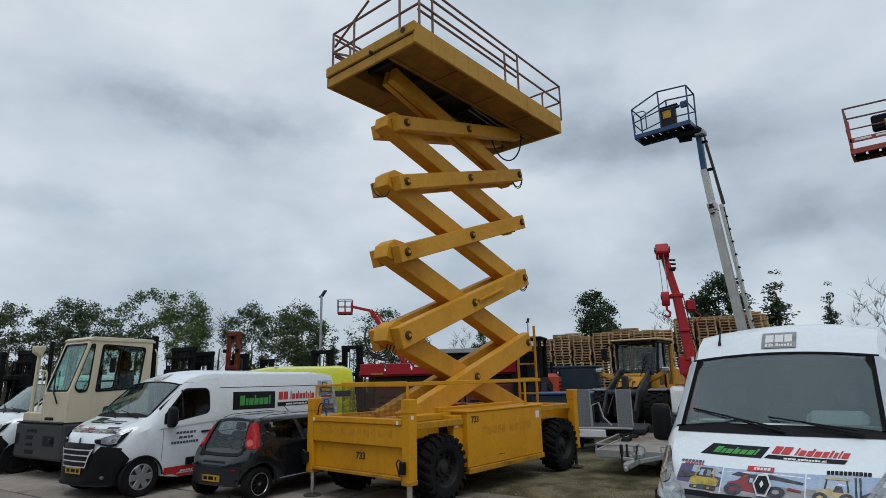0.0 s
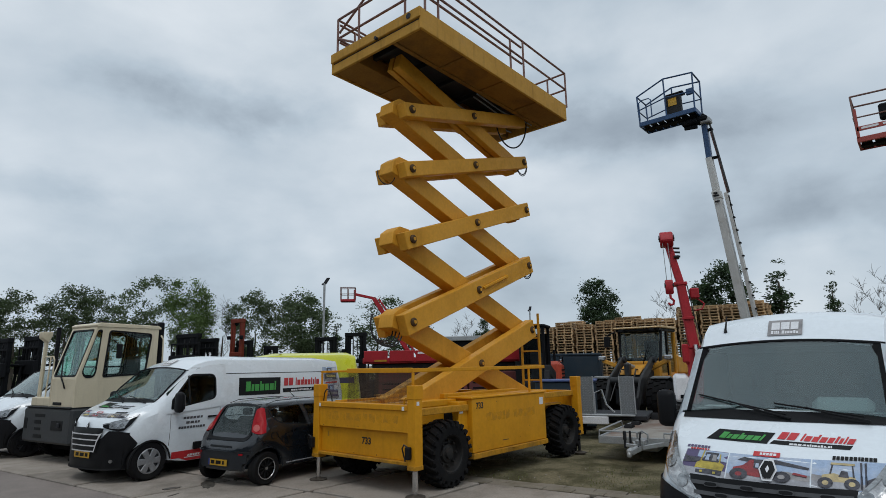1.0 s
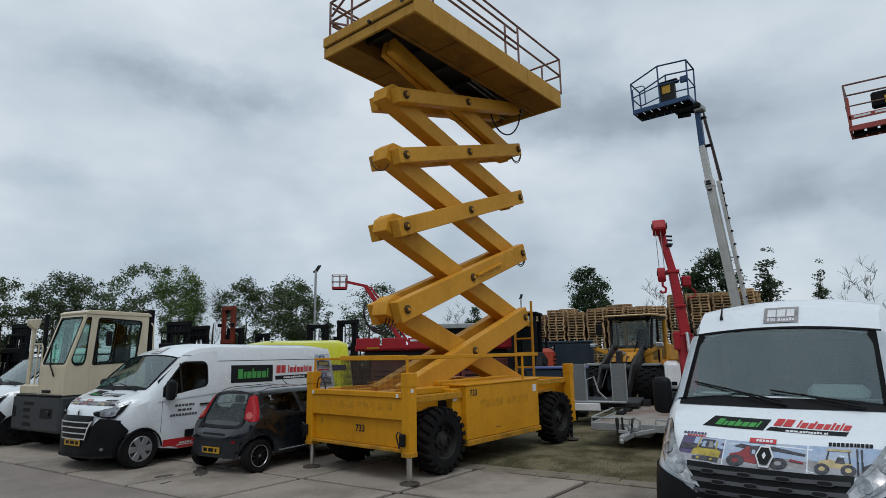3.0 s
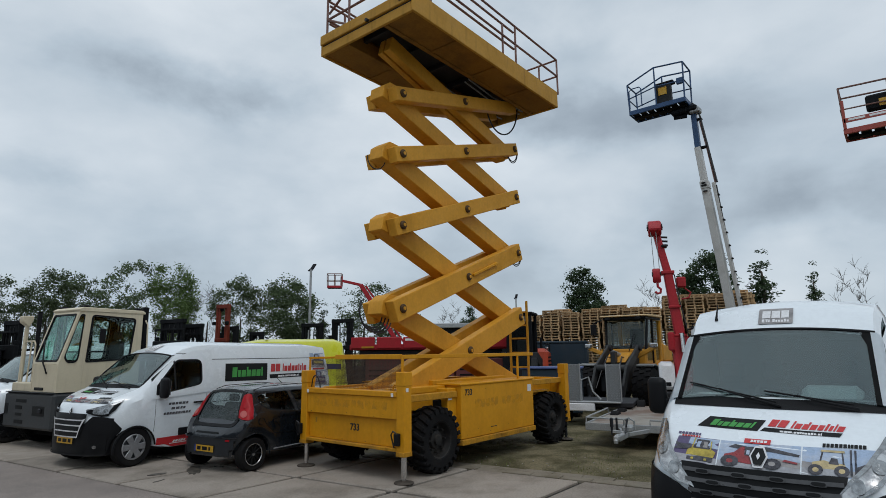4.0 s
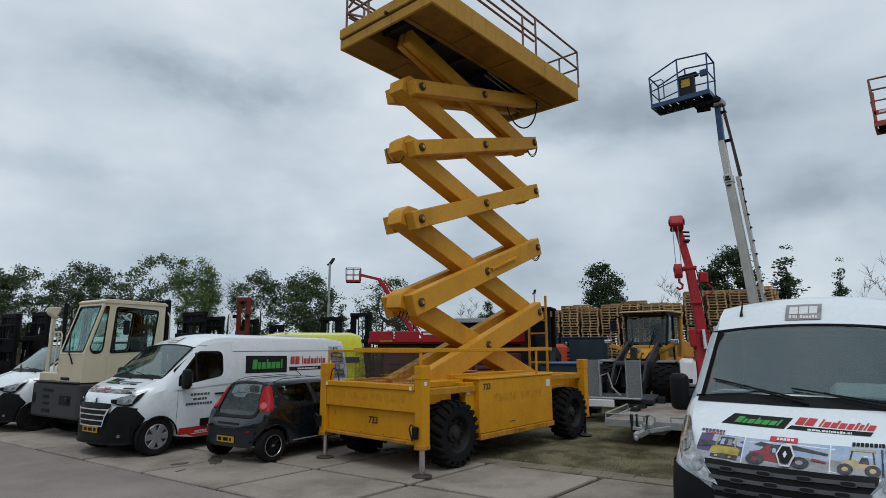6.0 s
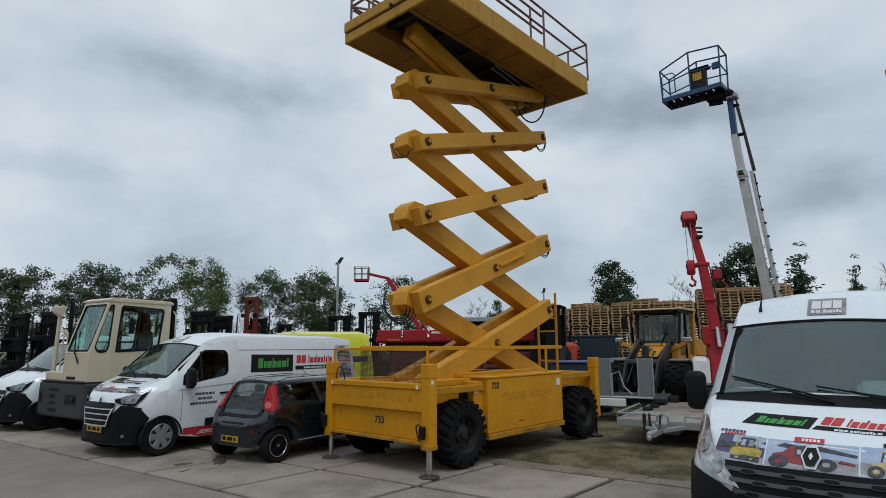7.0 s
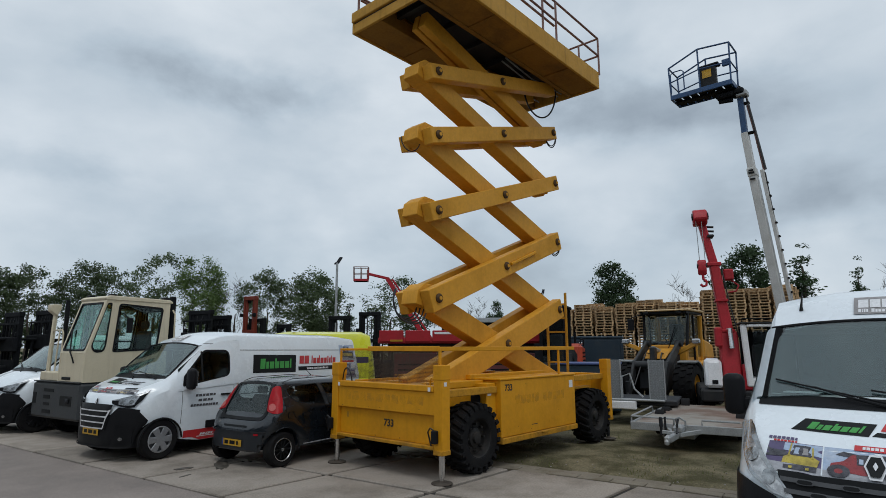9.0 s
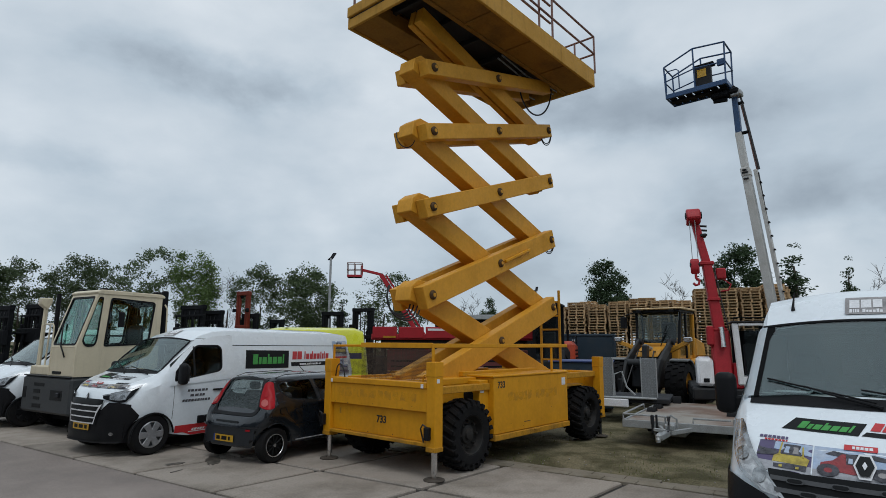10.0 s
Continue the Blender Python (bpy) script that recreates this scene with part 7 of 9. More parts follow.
def yard_tractor():
    """Cab to the side; x runs backwards from the front corner, y across to the far side."""
    m = Matrix.Translation((-2.2, 8.1, 0)) @ Matrix.Rotation(radians(9), 4, "Z")
    t = thing("yard_tractor", m, "cream terminal tractor with dark grey bumper and tall glazed cab", "truck")
    # bumper with its openings
    b = BM()
    box(b, -0.16, 0.35, -0.02, 2.12, 0.42, 1.20, 0.05)
    bump = part("front_bumper", b, TRACTOR_GREY, t)
    for y0, y1, z0, z1 in ((1.10, 1.56, 0.99, 1.06), (1.26, 1.56, 0.84, 0.92), (1.26, 1.54, 0.70, 0.76), (1.18, 1.56, 0.53, 0.61), (0.30, 0.80, 0.72, 0.93), (1.90, 2.06, 0.72, 0.96)):
        slab_box("bumper_slot", bump, SIGN_BLACK, -0.166, -0.158, y0, y1, z0, z1, 0.001)
    slab_box("bumper_lip", bump, TRACTOR_GREY, -0.175, 0.30, 0.02, 2.08, 1.205, 1.225, 0.006)
    slab_box("tow_eye", bump, DARK_STEEL, -0.20, -0.158, 0.40, 0.52, 0.78, 0.88, 0.015)
    slab_box("chassis", t, CABIN_DARK, 0.36, 5.2, 0.8, 1.6, 0.6, 1.1, 0.02)
    # cab shell: front, slanted corner and side walls with rounded openings, roof
    cab = new("cab")
    cab.parent = t
    w = 1.10

    def wall(name, outer, holes, place, way, thick=0.045):
        """A plate in the outlines given, each with one glazed opening; way points out of the cab."""
        way = Vector(way)
        for edge, hole, radius, glass_mat in zip(outer, holes[0], holes[1], holes[2]):
            ring = rounded(hole, radius)
            seal = shrink(ring, 0.045)
            part(name, plate_with_hole(edge, ring, place, way * -thick), CREAM, cab)
            # dark sheet added inside each wall to keep the cab interior dark
            part("lining", plate_with_hole(shrink(edge, 0.05), ring, lambda k: Vector(place(k)) - way * (thick + 0.002), way * -0.006), CABIN_DARK, cab)
            part("window_seal", plate_with_hole(ring, seal, lambda k: Vector(place(k)) + way * 0.008, way * -0.03), BLACK, cab)
            pane("window_glass", cab, glass_mat, [Vector(place(k)) - way * 0.012 for k in seal])
    lean = (0.22 + 0.12) / (3.0 - 1.84)

    def front(k):
        return (-0.12 + max(0.0, k[1] - 1.84) * lean, k[0], k[1])
    quarter = [(-0.12, 1.22), (0.395, 1.22), (0.435, 3.0), (0.22, 3.0), (-0.12, 1.84)]
    door_ = [(0.397, 1.22), (1.72, 1.22), (1.72, 3.0), (0.437, 3.0)]
    quarter_hole = [(-0.03, 1.96), (0.06, 1.84), (0.25, 1.86), (0.29, 2.0), (0.345, 2.94), (0.25, 2.94)]
    door_hole = [(0.43, 1.85), (1.46, 1.90), (1.56, 2.89), (0.50, 2.94)]
    for y, way in ((0.0, (0, -1, 0)), (w, (0, 1, 0))):
        wall("side_wall", (quarter, door_), ((quarter_hole, door_hole), ((0.08, 0.08, 0.08, 0.06, 0.04, 0.05), (0.06, 0.09, 0.09, 0.09)), (GLASS_GREEN, GLASS_CLEAR)), lambda k, y=y: (k[0], y, k[1]), way)
    wall("screen_frame", ([(0.048, 1.84), (w - 0.048, 1.84), (w - 0.048, 3.0), (0.048, 3.0)],), (([(0.07, 1.88), (w - 0.07, 1.88), (w - 0.07, 2.95), (0.07, 2.95)],), ((0.07, 0.07, 0.06, 0.06),), (GLASS_GREEN,)), front, (-0.96, 0, 0.28))
    slab_box("front_wall", cab, CREAM, -0.12, -0.07, 0.048, w - 0.048, 1.22, 1.838, 0.015)
    wall("back_wall", ([(0.048, 1.22), (w - 0.048, 1.22), (w - 0.048, 3.0), (0.048, 3.0)],), (([(0.14, 1.9), (w - 0.14, 1.9), (w - 0.14, 2.85), (0.14, 2.85)],), (0.08,), (GLASS_CLEAR,)), lambda k: (1.72, k[0], k[1]), (1, 0, 0))
    slab_box("cab_grille", cab, SIGN_BLACK, -0.135, -0.118, 0.52, 0.90, 1.265, 1.325, 0.012)
    slab_box("step_panel", cab, CREAM, -0.10, 0.14, w + 0.02, 1.98, 1.22, 1.42, 0.02)
    b = BM()
    prism(b, [(0.21, 3.0), (0.19, 3.05), (0.28, 3.10), (1.70, 3.085), (1.78, 3.04), (1.78, 3.0)], -0.02, w + 0.02, 0.012)
    part("roof", b, CREAM, cab)
    rod("wiper", cab, BLACK, [(-0.14, 0.42, 1.62), (-0.17, 0.44, 1.74), (-0.14, 0.62, 1.86), (0.0, 0.92, 2.36)], 0.016)
    slab_box("window_post", cab, CABIN_DARK, 1.02, 1.10, w - 0.09, w - 0.05, 1.86, 2.92, 0.01)
    slab_box("grab_rail", cab, CABIN_DARK, 0.52, 1.45, w - 0.11, w - 0.07, 2.08, 2.12, 0.01)
    slab_box("cab_floor", cab, CABIN_DARK, -0.05, 1.66, 0.06, w - 0.06, 1.23, 1.27, 0.004)
    b = BM()
    box(b, 1.0, 1.45, 0.30, 0.80, 1.55, 1.75, 0.05)
    box(b, 1.38, 1.52, 0.30, 0.80, 1.75, 2.35, 0.05)
    box(b, 1.40, 1.50, 0.42, 0.68, 2.38, 2.58, 0.03)
    part("driver_seat", b, SEAT, cab)
    b = BM()
    box(b, 0.1, 0.45, 0.12, 0.98, 1.3, 1.82, 0.04)
    part("dashboard", b, CABIN_DARK, cab)
    b = BM()
    tube(b, [(0.62 + 0.08 * math.sin(a), 0.63 + 0.2 * math.cos(a), 1.98 + 0.18 * math.sin(a)) for a in [2 * math.pi * k / 16 for k in range(17)]], 0.016, 6)
    part("steering_wheel", b, BLACK, cab)
    b = BM()
    box(b, 0.66, 0.80, -0.10, -0.06, 2.28, 2.62, 0.02)
    tube(b, [(0.60, -0.02, 2.72), (0.70, -0.08, 2.60)], 0.012, 6)
    part("mirror", b, BLACK, cab)
    for x, y in ((0.34, 0.16), (0.30, w - 0.1), (1.58, 0.12)):
        slab_box("marker_lamp", cab, BLACK, x, x + 0.14, y - 0.08, y + 0.08, 3.09, 3.15, 0.02)
    rod("door_rail", cab, CREAM, [(1.80, -0.02, 2.0), (1.84, -0.06, 2.1), (1.82, -0.06, 2.75), (1.78, -0.02, 2.85)], 0.018)
    slab_box("exhaust", t, CABIN_DARK, 1.84, 1.98, 0.15, 0.3, 1.2, 3.2, 0.03)
    # intake post and hand rails at the far corner
    post = new("intake_post")
    post.parent = t
    bar("post", post, CREAM, (0.16, 2.22, 1.35), (0.16, 2.16, 2.90), 0.08, 0.08, 0.015)
    b = BM()
    prism(b, [(0.02, 2.82), (0.02, 2.97), (0.26, 2.98), (0.26, 2.88), (0.18, 2.70)], 2.09, 2.27, 0.015)
    part("intake_head", b, CREAM, post)
    rod("exhaust_pipe", post, BLACK, [(0.34, 2.0, 1.3), (0.34, 2.0, 3.08)], 0.05, 10)
    b = BM()
    tube(b, [(0.10, 2.05, 1.40), (0.10, 2.05, 2.32), (0.10, 1.95, 2.36), (0.10, 1.60, 2.36), (0.10, 1.54, 2.28), (0.10, 1.54, 1.42)], 0.017, 8)
    part("hand_rail", b, CREAM, post)
    rod("hand_rail", post, CREAM, [(0.10, 1.78, 1.42), (0.10, 1.72, 2.34)], 0.018)
    # added dark block, no real part: deepens the shadow below the chassis
    slab_box("undertray", t, CABIN_DARK, 0.40, 4.9, 0.45, 1.95, 0.20, 0.595, 0.03)
    for x in (0.66, 4.2):
        for y, s in ((0.25, -1), (2.0, 1)):
            fat_wheel(t, (x, y, 0.5), 0.5, 0.32, s, GREY_BUMPER, 24)


def forklift(m, h, mast_mat, body_mat, label, w=1.0):
    f = thing("forklift", m, label, "forklift", "forklifts in the row")
    b = BM()
    prism(b, [(-2.1, 0.35), (-2.1, 1.2), (-1.3, 1.35), (-0.5, 1.2), (-0.2, 0.5), (-0.2, 0.3)], -w * 0.5, w * 0.5, 0.05)
    part("body", b, body_mat, f)
    mast = new("mast")
    mast.parent = f
    for s in (-1, 1):
        inner, mm, half = (0.28, CABIN_DARK, 0.07) if mast_mat is CABIN_DARK else (0.27, mast_mat, 0.05)
        slab_box("upright", mast, mast_mat, -0.05, 0.12, s * w * 0.42 - half, s * w * 0.42 + half, 0.1, h, 0.015)
        slab_box("inner_upright", mast, mm, -0.02, 0.10, s * w * inner - half * 0.7, s * w * inner + half * 0.7, 0.1, h - 0.12, 0.012)
        rod("lift_cylinder", mast, CABIN_DARK, [(0.0, s * w * 0.16, 0.3), (0.0, s * w * 0.16, h * 0.70)], 0.045)
    for z in (h - 0.1, h * 0.62, 0.5):
        slab_box("cross_tie", mast, mast_mat, -0.06, 0.13, -w * 0.5, w * 0.5, z - 0.09, z + 0.09, 0.02)
    for s in (-1, 1):
        rod("chain_wheel", mast, CABIN_DARK, [(-0.02, s * w * 0.2 - 0.03, h - 0.22), (-0.02, s * w * 0.2 + 0.03, h - 0.22)], 0.10, 12)
        if w > 0.9:
            rod("mast_hose", mast, HOSE, [(0.08, s * w * 0.1, 1.0), (0.10, s * w * 0.1, h - 0.4), (0.04, s * w * 0.14, h - 0.05), (-0.08, s * w * 0.16, h - 0.4), (-0.08, s * w * 0.16, 1.0)], 0.022, 6)
        slab_box("work_lamp", mast, CABIN_DARK, 0.10, 0.24, s * w * 0.52 - 0.08, s * w * 0.52 + 0.08, h - 0.95, h - 0.78, 0.03)
    if w > 1.15:
        for k in range(6):
            y = -w * 0.6 + k * w * 0.24
            slab_box("backrest_bar", mast, CABIN_DARK, 0.16, 0.20, y - 0.03, y + 0.03, h - 1.45, h - 0.45, 0.01)
        slab_box("backrest_rail", mast, CABIN_DARK, 0.155, 0.205, -w * 0.63, w * 0.63, h - 0.5, h - 0.42, 0.01)
        slab_box("hose_reel_plate", mast, mast_mat, -0.03, 0.08, -w * 0.40, w * 0.40, h - 0.62, h - 0.02, 0.02)
        slab_box("side_shift_frame", mast, mast_mat, 0.13, 0.30, -w * 0.62, w * 0.62, h - 1.5, h - 0.95, 0.03)
    slab_box("carriage", mast, CABIN_DARK, 0.14, 0.22, -w * 0.6, w * 0.6, 0.35, 0.85, 0.015)
    slab_box("load_guard", mast, CABIN_DARK, 0.15, 0.20, -w * 0.55, w * 0.55, 0.9, 1.5, 0.015)
    for s in (-1, 1):
        slab_box("fork", mast, CABIN_DARK, 0.2, 1.2, s * 0.3 - 0.06, s * 0.3 + 0.06, 0.1, 0.16, 0.01)
        for x in (-0.35, -1.65):
            bar("guard_post", f, CABIN_DARK, (x, s * w * 0.45, 1.1), (x - 0.1, s * w * 0.42, 2.25), 0.07, 0.09, 0.01)
        for x, r in ((-0.25, 0.38), (-1.75, 0.32)):
            b = BM()
            lathe(b, [(-0.13, r * 0.5), (-0.13, r * 0.95), (-0.1, r), (0.1, r), (0.13, r * 0.95), (0.13, r * 0.5)], (x, s * w * 0.48, r), 1, 22)
            part("wheel", b, RUBBER, f)
    slab_box("overhead_guard", f, CABIN_DARK, -1.85, -0.35, -w * 0.46, w * 0.46, 2.22, 2.30, 0.02)
    return f


def wheel_loader():
    m = Matrix.Translation((12.2, 1.46, 0)) @ Matrix.Rotation(radians(182.5), 4, "Z")
    l = thing("wheel_loader", m, "yellow wheel loader with dark lift arms, bucket removed", "wheel loader")
    for x in (0.0, -2.75):
        for s in (-1, 1):
            fat_wheel(l, (x, s * 0.95, 0.72), 0.72, 0.58, s, LOADER)
    b = BM()
    prism(b, [(0.45, 0.6), (0.35, 1.35), (-0.1, 1.7), (-1.2, 1.75), (-1.3, 0.55)], -0.45, 0.45, 0.04)
    part("front_frame", b, DARK_STEEL, l, "oily dark front frame")
    b = BM()
    prism(b, [(0.20, 1.55), (0.10, 1.66), (-0.35, 1.86), (-0.95, 1.90), (-0.95, 1.765), (-0.12, 1.715)], -0.38, 0.38, 0.03)
    part("frame_cover", b, LOADER, l)
    b = BM()
    prism(b, [(-1.3, 0.6), (-1.3, 1.35), (-2.6, 1.5), (-4.2, 1.45), (-4.3, 0.6)], -0.85, 0.85, 0.06)
    part("rear_frame", b, LOADER, l)
    b = BM()
    prism(b, [(-2.9, 1.52), (-2.9, 2.25), (-4.1, 2.05), (-4.25, 1.48)], -0.75, 0.75, 0.08)
    part("engine_hood", b, LOADER, l)
    for s in (-1, 1):
        b = BM()
        pts = [(0.8 * math.cos(radians(a)), 0.7 + 0.8 * math.sin(radians(a))) for a in range(72, 165, 22)]
        for (x0, z0), (x1, z1) in zip(pts, pts[1:]):
            beam(b, (x0, s * 1.0, z0), (x1, s * 1.0, z1), 0.56, 0.05, 0.008)
        part("mudguard", b, MUDGUARD, l)
        arm_ = new("lift_arm")
        arm_.parent = l
        bar("arm_beam", arm_, ARM_GREY, (-0.75, s * 0.52, 2.02), (0.55, s * 0.52, 1.35), 0.09, 0.30, 0.02)
        bar("arm_beam", arm_, ARM_GREY, (0.50, s * 0.52, 1.42), (1.25, s * 0.52, 0.35), 0.09, 0.30, 0.02, 0.8)
        rod("arm_pin", arm_, DARK_STEEL, [(-0.72, s * 0.40, 2.05), (-0.72, s * 0.64, 2.05)], 0.11, 12)
        rod("lift_ram", l, GREY_BUMPER, [(-0.5, s * 0.36, 0.95), (0.5, s * 0.36, 1.25)], 0.07)
        bar("lamp_bracket", l, LOADER, (-0.7, s * 0.5, 1.75), (-0.45, s * 1.15, 2.05), 0.10, 0.14, 0.015)
        b = BM()
        box(b, -0.52, -0.34, s * 1.15 - 0.12, s * 1.15 + 0.12, 2.05, 2.20, 0.03)
        part("work_lamp", b, SILVER, l, "clear headlamp on a bracket")
        bar("side_step", l, LOADER, (-1.6, s * 0.9, 1.35), (-2.5, s * 0.95, 1.35), 0.25, 0.10, 0.02)
        bar("hand_rail", l, LOADER, (-1.2, s * 0.95, 1.3), (-1.2, s * 0.95, 2.0), 0.06, 0.06, 0.01, up=(1, 0, 0))
    slab_box("bell_crank", l, ARM_GREY, 0.1, 0.40, -0.08, 0.08, 1.2, 1.95, 0.04)
    rod("tilt_ram", l, STEEL, [(-0.6, 0, 1.75), (0.25, 0, 1.9)], 0.08)
    rod("arm_tube", l, ARM_GREY, [(0.55, -0.5, 1.38), (0.55, 0.5, 1.38)], 0.12, 12)
    b = BM()
    box(b, 1.15, 1.30, -0.62, 0.62, 0.30, 0.45, 0.04)
    box(b, 1.16, 1.26, -0.6, -0.46, 0.45, 0.9, 0.03)
    box(b, 1.16, 1.26, 0.46, 0.6, 0.45, 0.9, 0.03)
    part("quick_hitch", b, DARK_STEEL, l, "oily steel attachment frame")
    # cab
    cab = new("cab")
    cab.parent = l
    b = BM()
    prism(b, [(-0.86, 3.14), (-0.84, 3.19), (-1.2, 3.225), (-2.75, 3.21), (-2.8, 3.14)], -0.86, 0.86, 0.02)
    part("roof", b, ROOF_CREAM, cab, "pale cream cab roof")
    slab_box("roof_trim", cab, BLACK, -2.7, -0.95, -0.78, 0.78, 3.05, 3.138, 0.01)
    for s in (-1, 1):
        bar("front_pillar", cab, BLACK, (-1.03, s * 0.70, 1.95), (-1.20, s * 0.74, 3.06), 0.08, 0.09, 0.012)
        bar("rear_pillar", cab, LOADER, (-2.62, s * 0.70, 1.5), (-2.62, s * 0.74, 3.03), 0.09, 0.14, 0.012)
        bar("door_pillar", cab, BLACK, (-1.75, s * 0.73, 1.5), (-1.75, s * 0.75, 3.03), 0.06, 0.06, 0.01)
        pane("side_glass", cab, GLASS_DARK, [(-1.1, s * 0.72, 1.6), (-2.6, s * 0.72, 1.6), (-2.6, s * 0.74, 3.03), (-1.0, s * 0.74, 3.03)])
    pane("windscreen", cab, GLASS_CAB, [(-1.02, -0.68, 2.02), (-1.02, 0.68, 2.02), (-1.19, 0.72, 3.06), (-1.19, -0.72, 3.06)])
    pane("rear_glass", cab, GLASS_DARK, [(-2.6, -0.66, 2.2), (-2.6, 0.66, 2.2), (-2.6, 0.70, 3.03), (-2.6, -0.70, 3.03)])
    slab_box("cab_base", cab, LOADER, -2.65, -1.0, -0.70, 0.70, 1.45, 2.01, 0.05)
    b = BM()
    box(b, -2.3, -1.9, -0.25, 0.25, 1.9, 2.1, 0.05)
    box(b, -2.4, -2.25, -0.25, 0.25, 2.1, 2.75, 0.05)
    part("seat", b, SEAT, cab)
    rod("wiper", cab, BLACK, [(-1.0, 0.1, 1.9), (-0.98, 0.35, 2.6)], 0.015)
    b = BM()
    tube(b, [Vector((-1.66, 0, 2.22)) + Vector((0.10 * math.sin(t), 0.19 * math.cos(t), 0.16 * math.sin(t))) for t in [2 * math.pi * k / 16 for k in range(17)]], 0.018, 6)
    part("steering_wheel", b, BLACK, cab)
    slab_box("dash", cab, BLACK, -1.40, -1.10, -0.5, 0.5, 2.0, 2.13, 0.03)
    for s in (-1, 1):
        slab_box("roof_lamp", cab, BLACK, -0.90, -0.83, s * 0.55 - 0.09, s * 0.55 + 0.09, 3.03, 3.135, 0.02)
        rod("loader_hose", l, HOSE, [(-0.2, s * 0.2, 1.72), (0.2, s * 0.25, 1.75), (0.7, s * 0.3, 1.25), (1.1, s * 0.35, 0.75)], 0.022, 6)
    rod("steering_column", cab, BLACK, [(-1.3, 0, 1.85), (-1.65, 0, 2.2)], 0.04)
    for s in (-1,):
        b = BM()
        box(b, -0.78, -0.70, s * 1.05 - 0.11, s * 1.05 + 0.11, 2.5, 2.9, 0.02)
        tube(b, [(-0.9, s * 0.78, 3.05), (-0.75, s * 1.02, 2.95), (-0.75, s * 1.05, 2.85)], 0.02, 6)
        part("mirror", b, BLACK, cab)


def ramp_trailer():
    m = Matrix.Translation((7.75, 0.25, 0)) @ Matrix.Rotation(radians(196), 4, "Z")
    t = thing("ramp_trailer", m, "galvanised plant trailer with two upright loading ramps", "trailer")
    slab_box("rear_plate", t, SIGN_WHITE, -0.08, 0.07, -0.80, -0.06, 0.40, 0.60, 0.02, "pale dented rear plate")
    slab_box("rear_bar", t, STEEL, -0.1, 0.05, -0.95, 0.62, 0.603, 0.66, 0.02, "grey rear frame bar")
    slab_box("bed", t, DARK_STEEL, -1.9, -0.1, -0.9, 0.9, 0.50, 0.62, 0.02)
    for y in (-0.60, 0.45):
        r = new("loading_ramp")
        r.parent = t
        slab_box("tread_plate", r, RAMP, -0.04, 0.0, y - 0.19, y + 0.19, 0.66, 1.62, 0.006)
        for e in (-0.19, 0.17):
            slab_box("ramp_edge", r, STEEL, -0.08, 0.03, y + e, y + e + 0.025, 0.66, 1.63, 0.005)
        b = BM()
        for k in range(14):
            for j in range(5):
                x = y - 0.15 + 0.075 * j
                z = 0.74 + 0.065 * k
                beam(b, (0.0, x - 0.018, z - 0.012), (0.0, x + 0.018, z + 0.012), 0.008, 0.006)
        tagged(part("tread_marks", b, STEEL, r), kind="stuff")
    b = BM()
    tube(b, [(-0.05, -0.40, 0.68), (-0.05, -0.40, 1.2), (-0.05, -0.2, 1.28), (-0.05, -0.1, 0.9), (-0.05, 0.1, 0.7)], 0.025, 8)
    part("spring_assister", b, STEEL, t)
    for x in (-1.2,):
        for s in (-1, 1):
            b = BM()
            lathe(b, [(-0.1, 0.18), (-0.1, 0.31), (0.1, 0.31), (0.1, 0.18)], (x, s * 1.02, 0.31), 1, 24)
            part("wheel", b, RUBBER, t)
    slab_box("lamp_cluster", t, RED, 0.06, 0.075, -0.90, -0.72, 0.50, 0.58, 0.004)


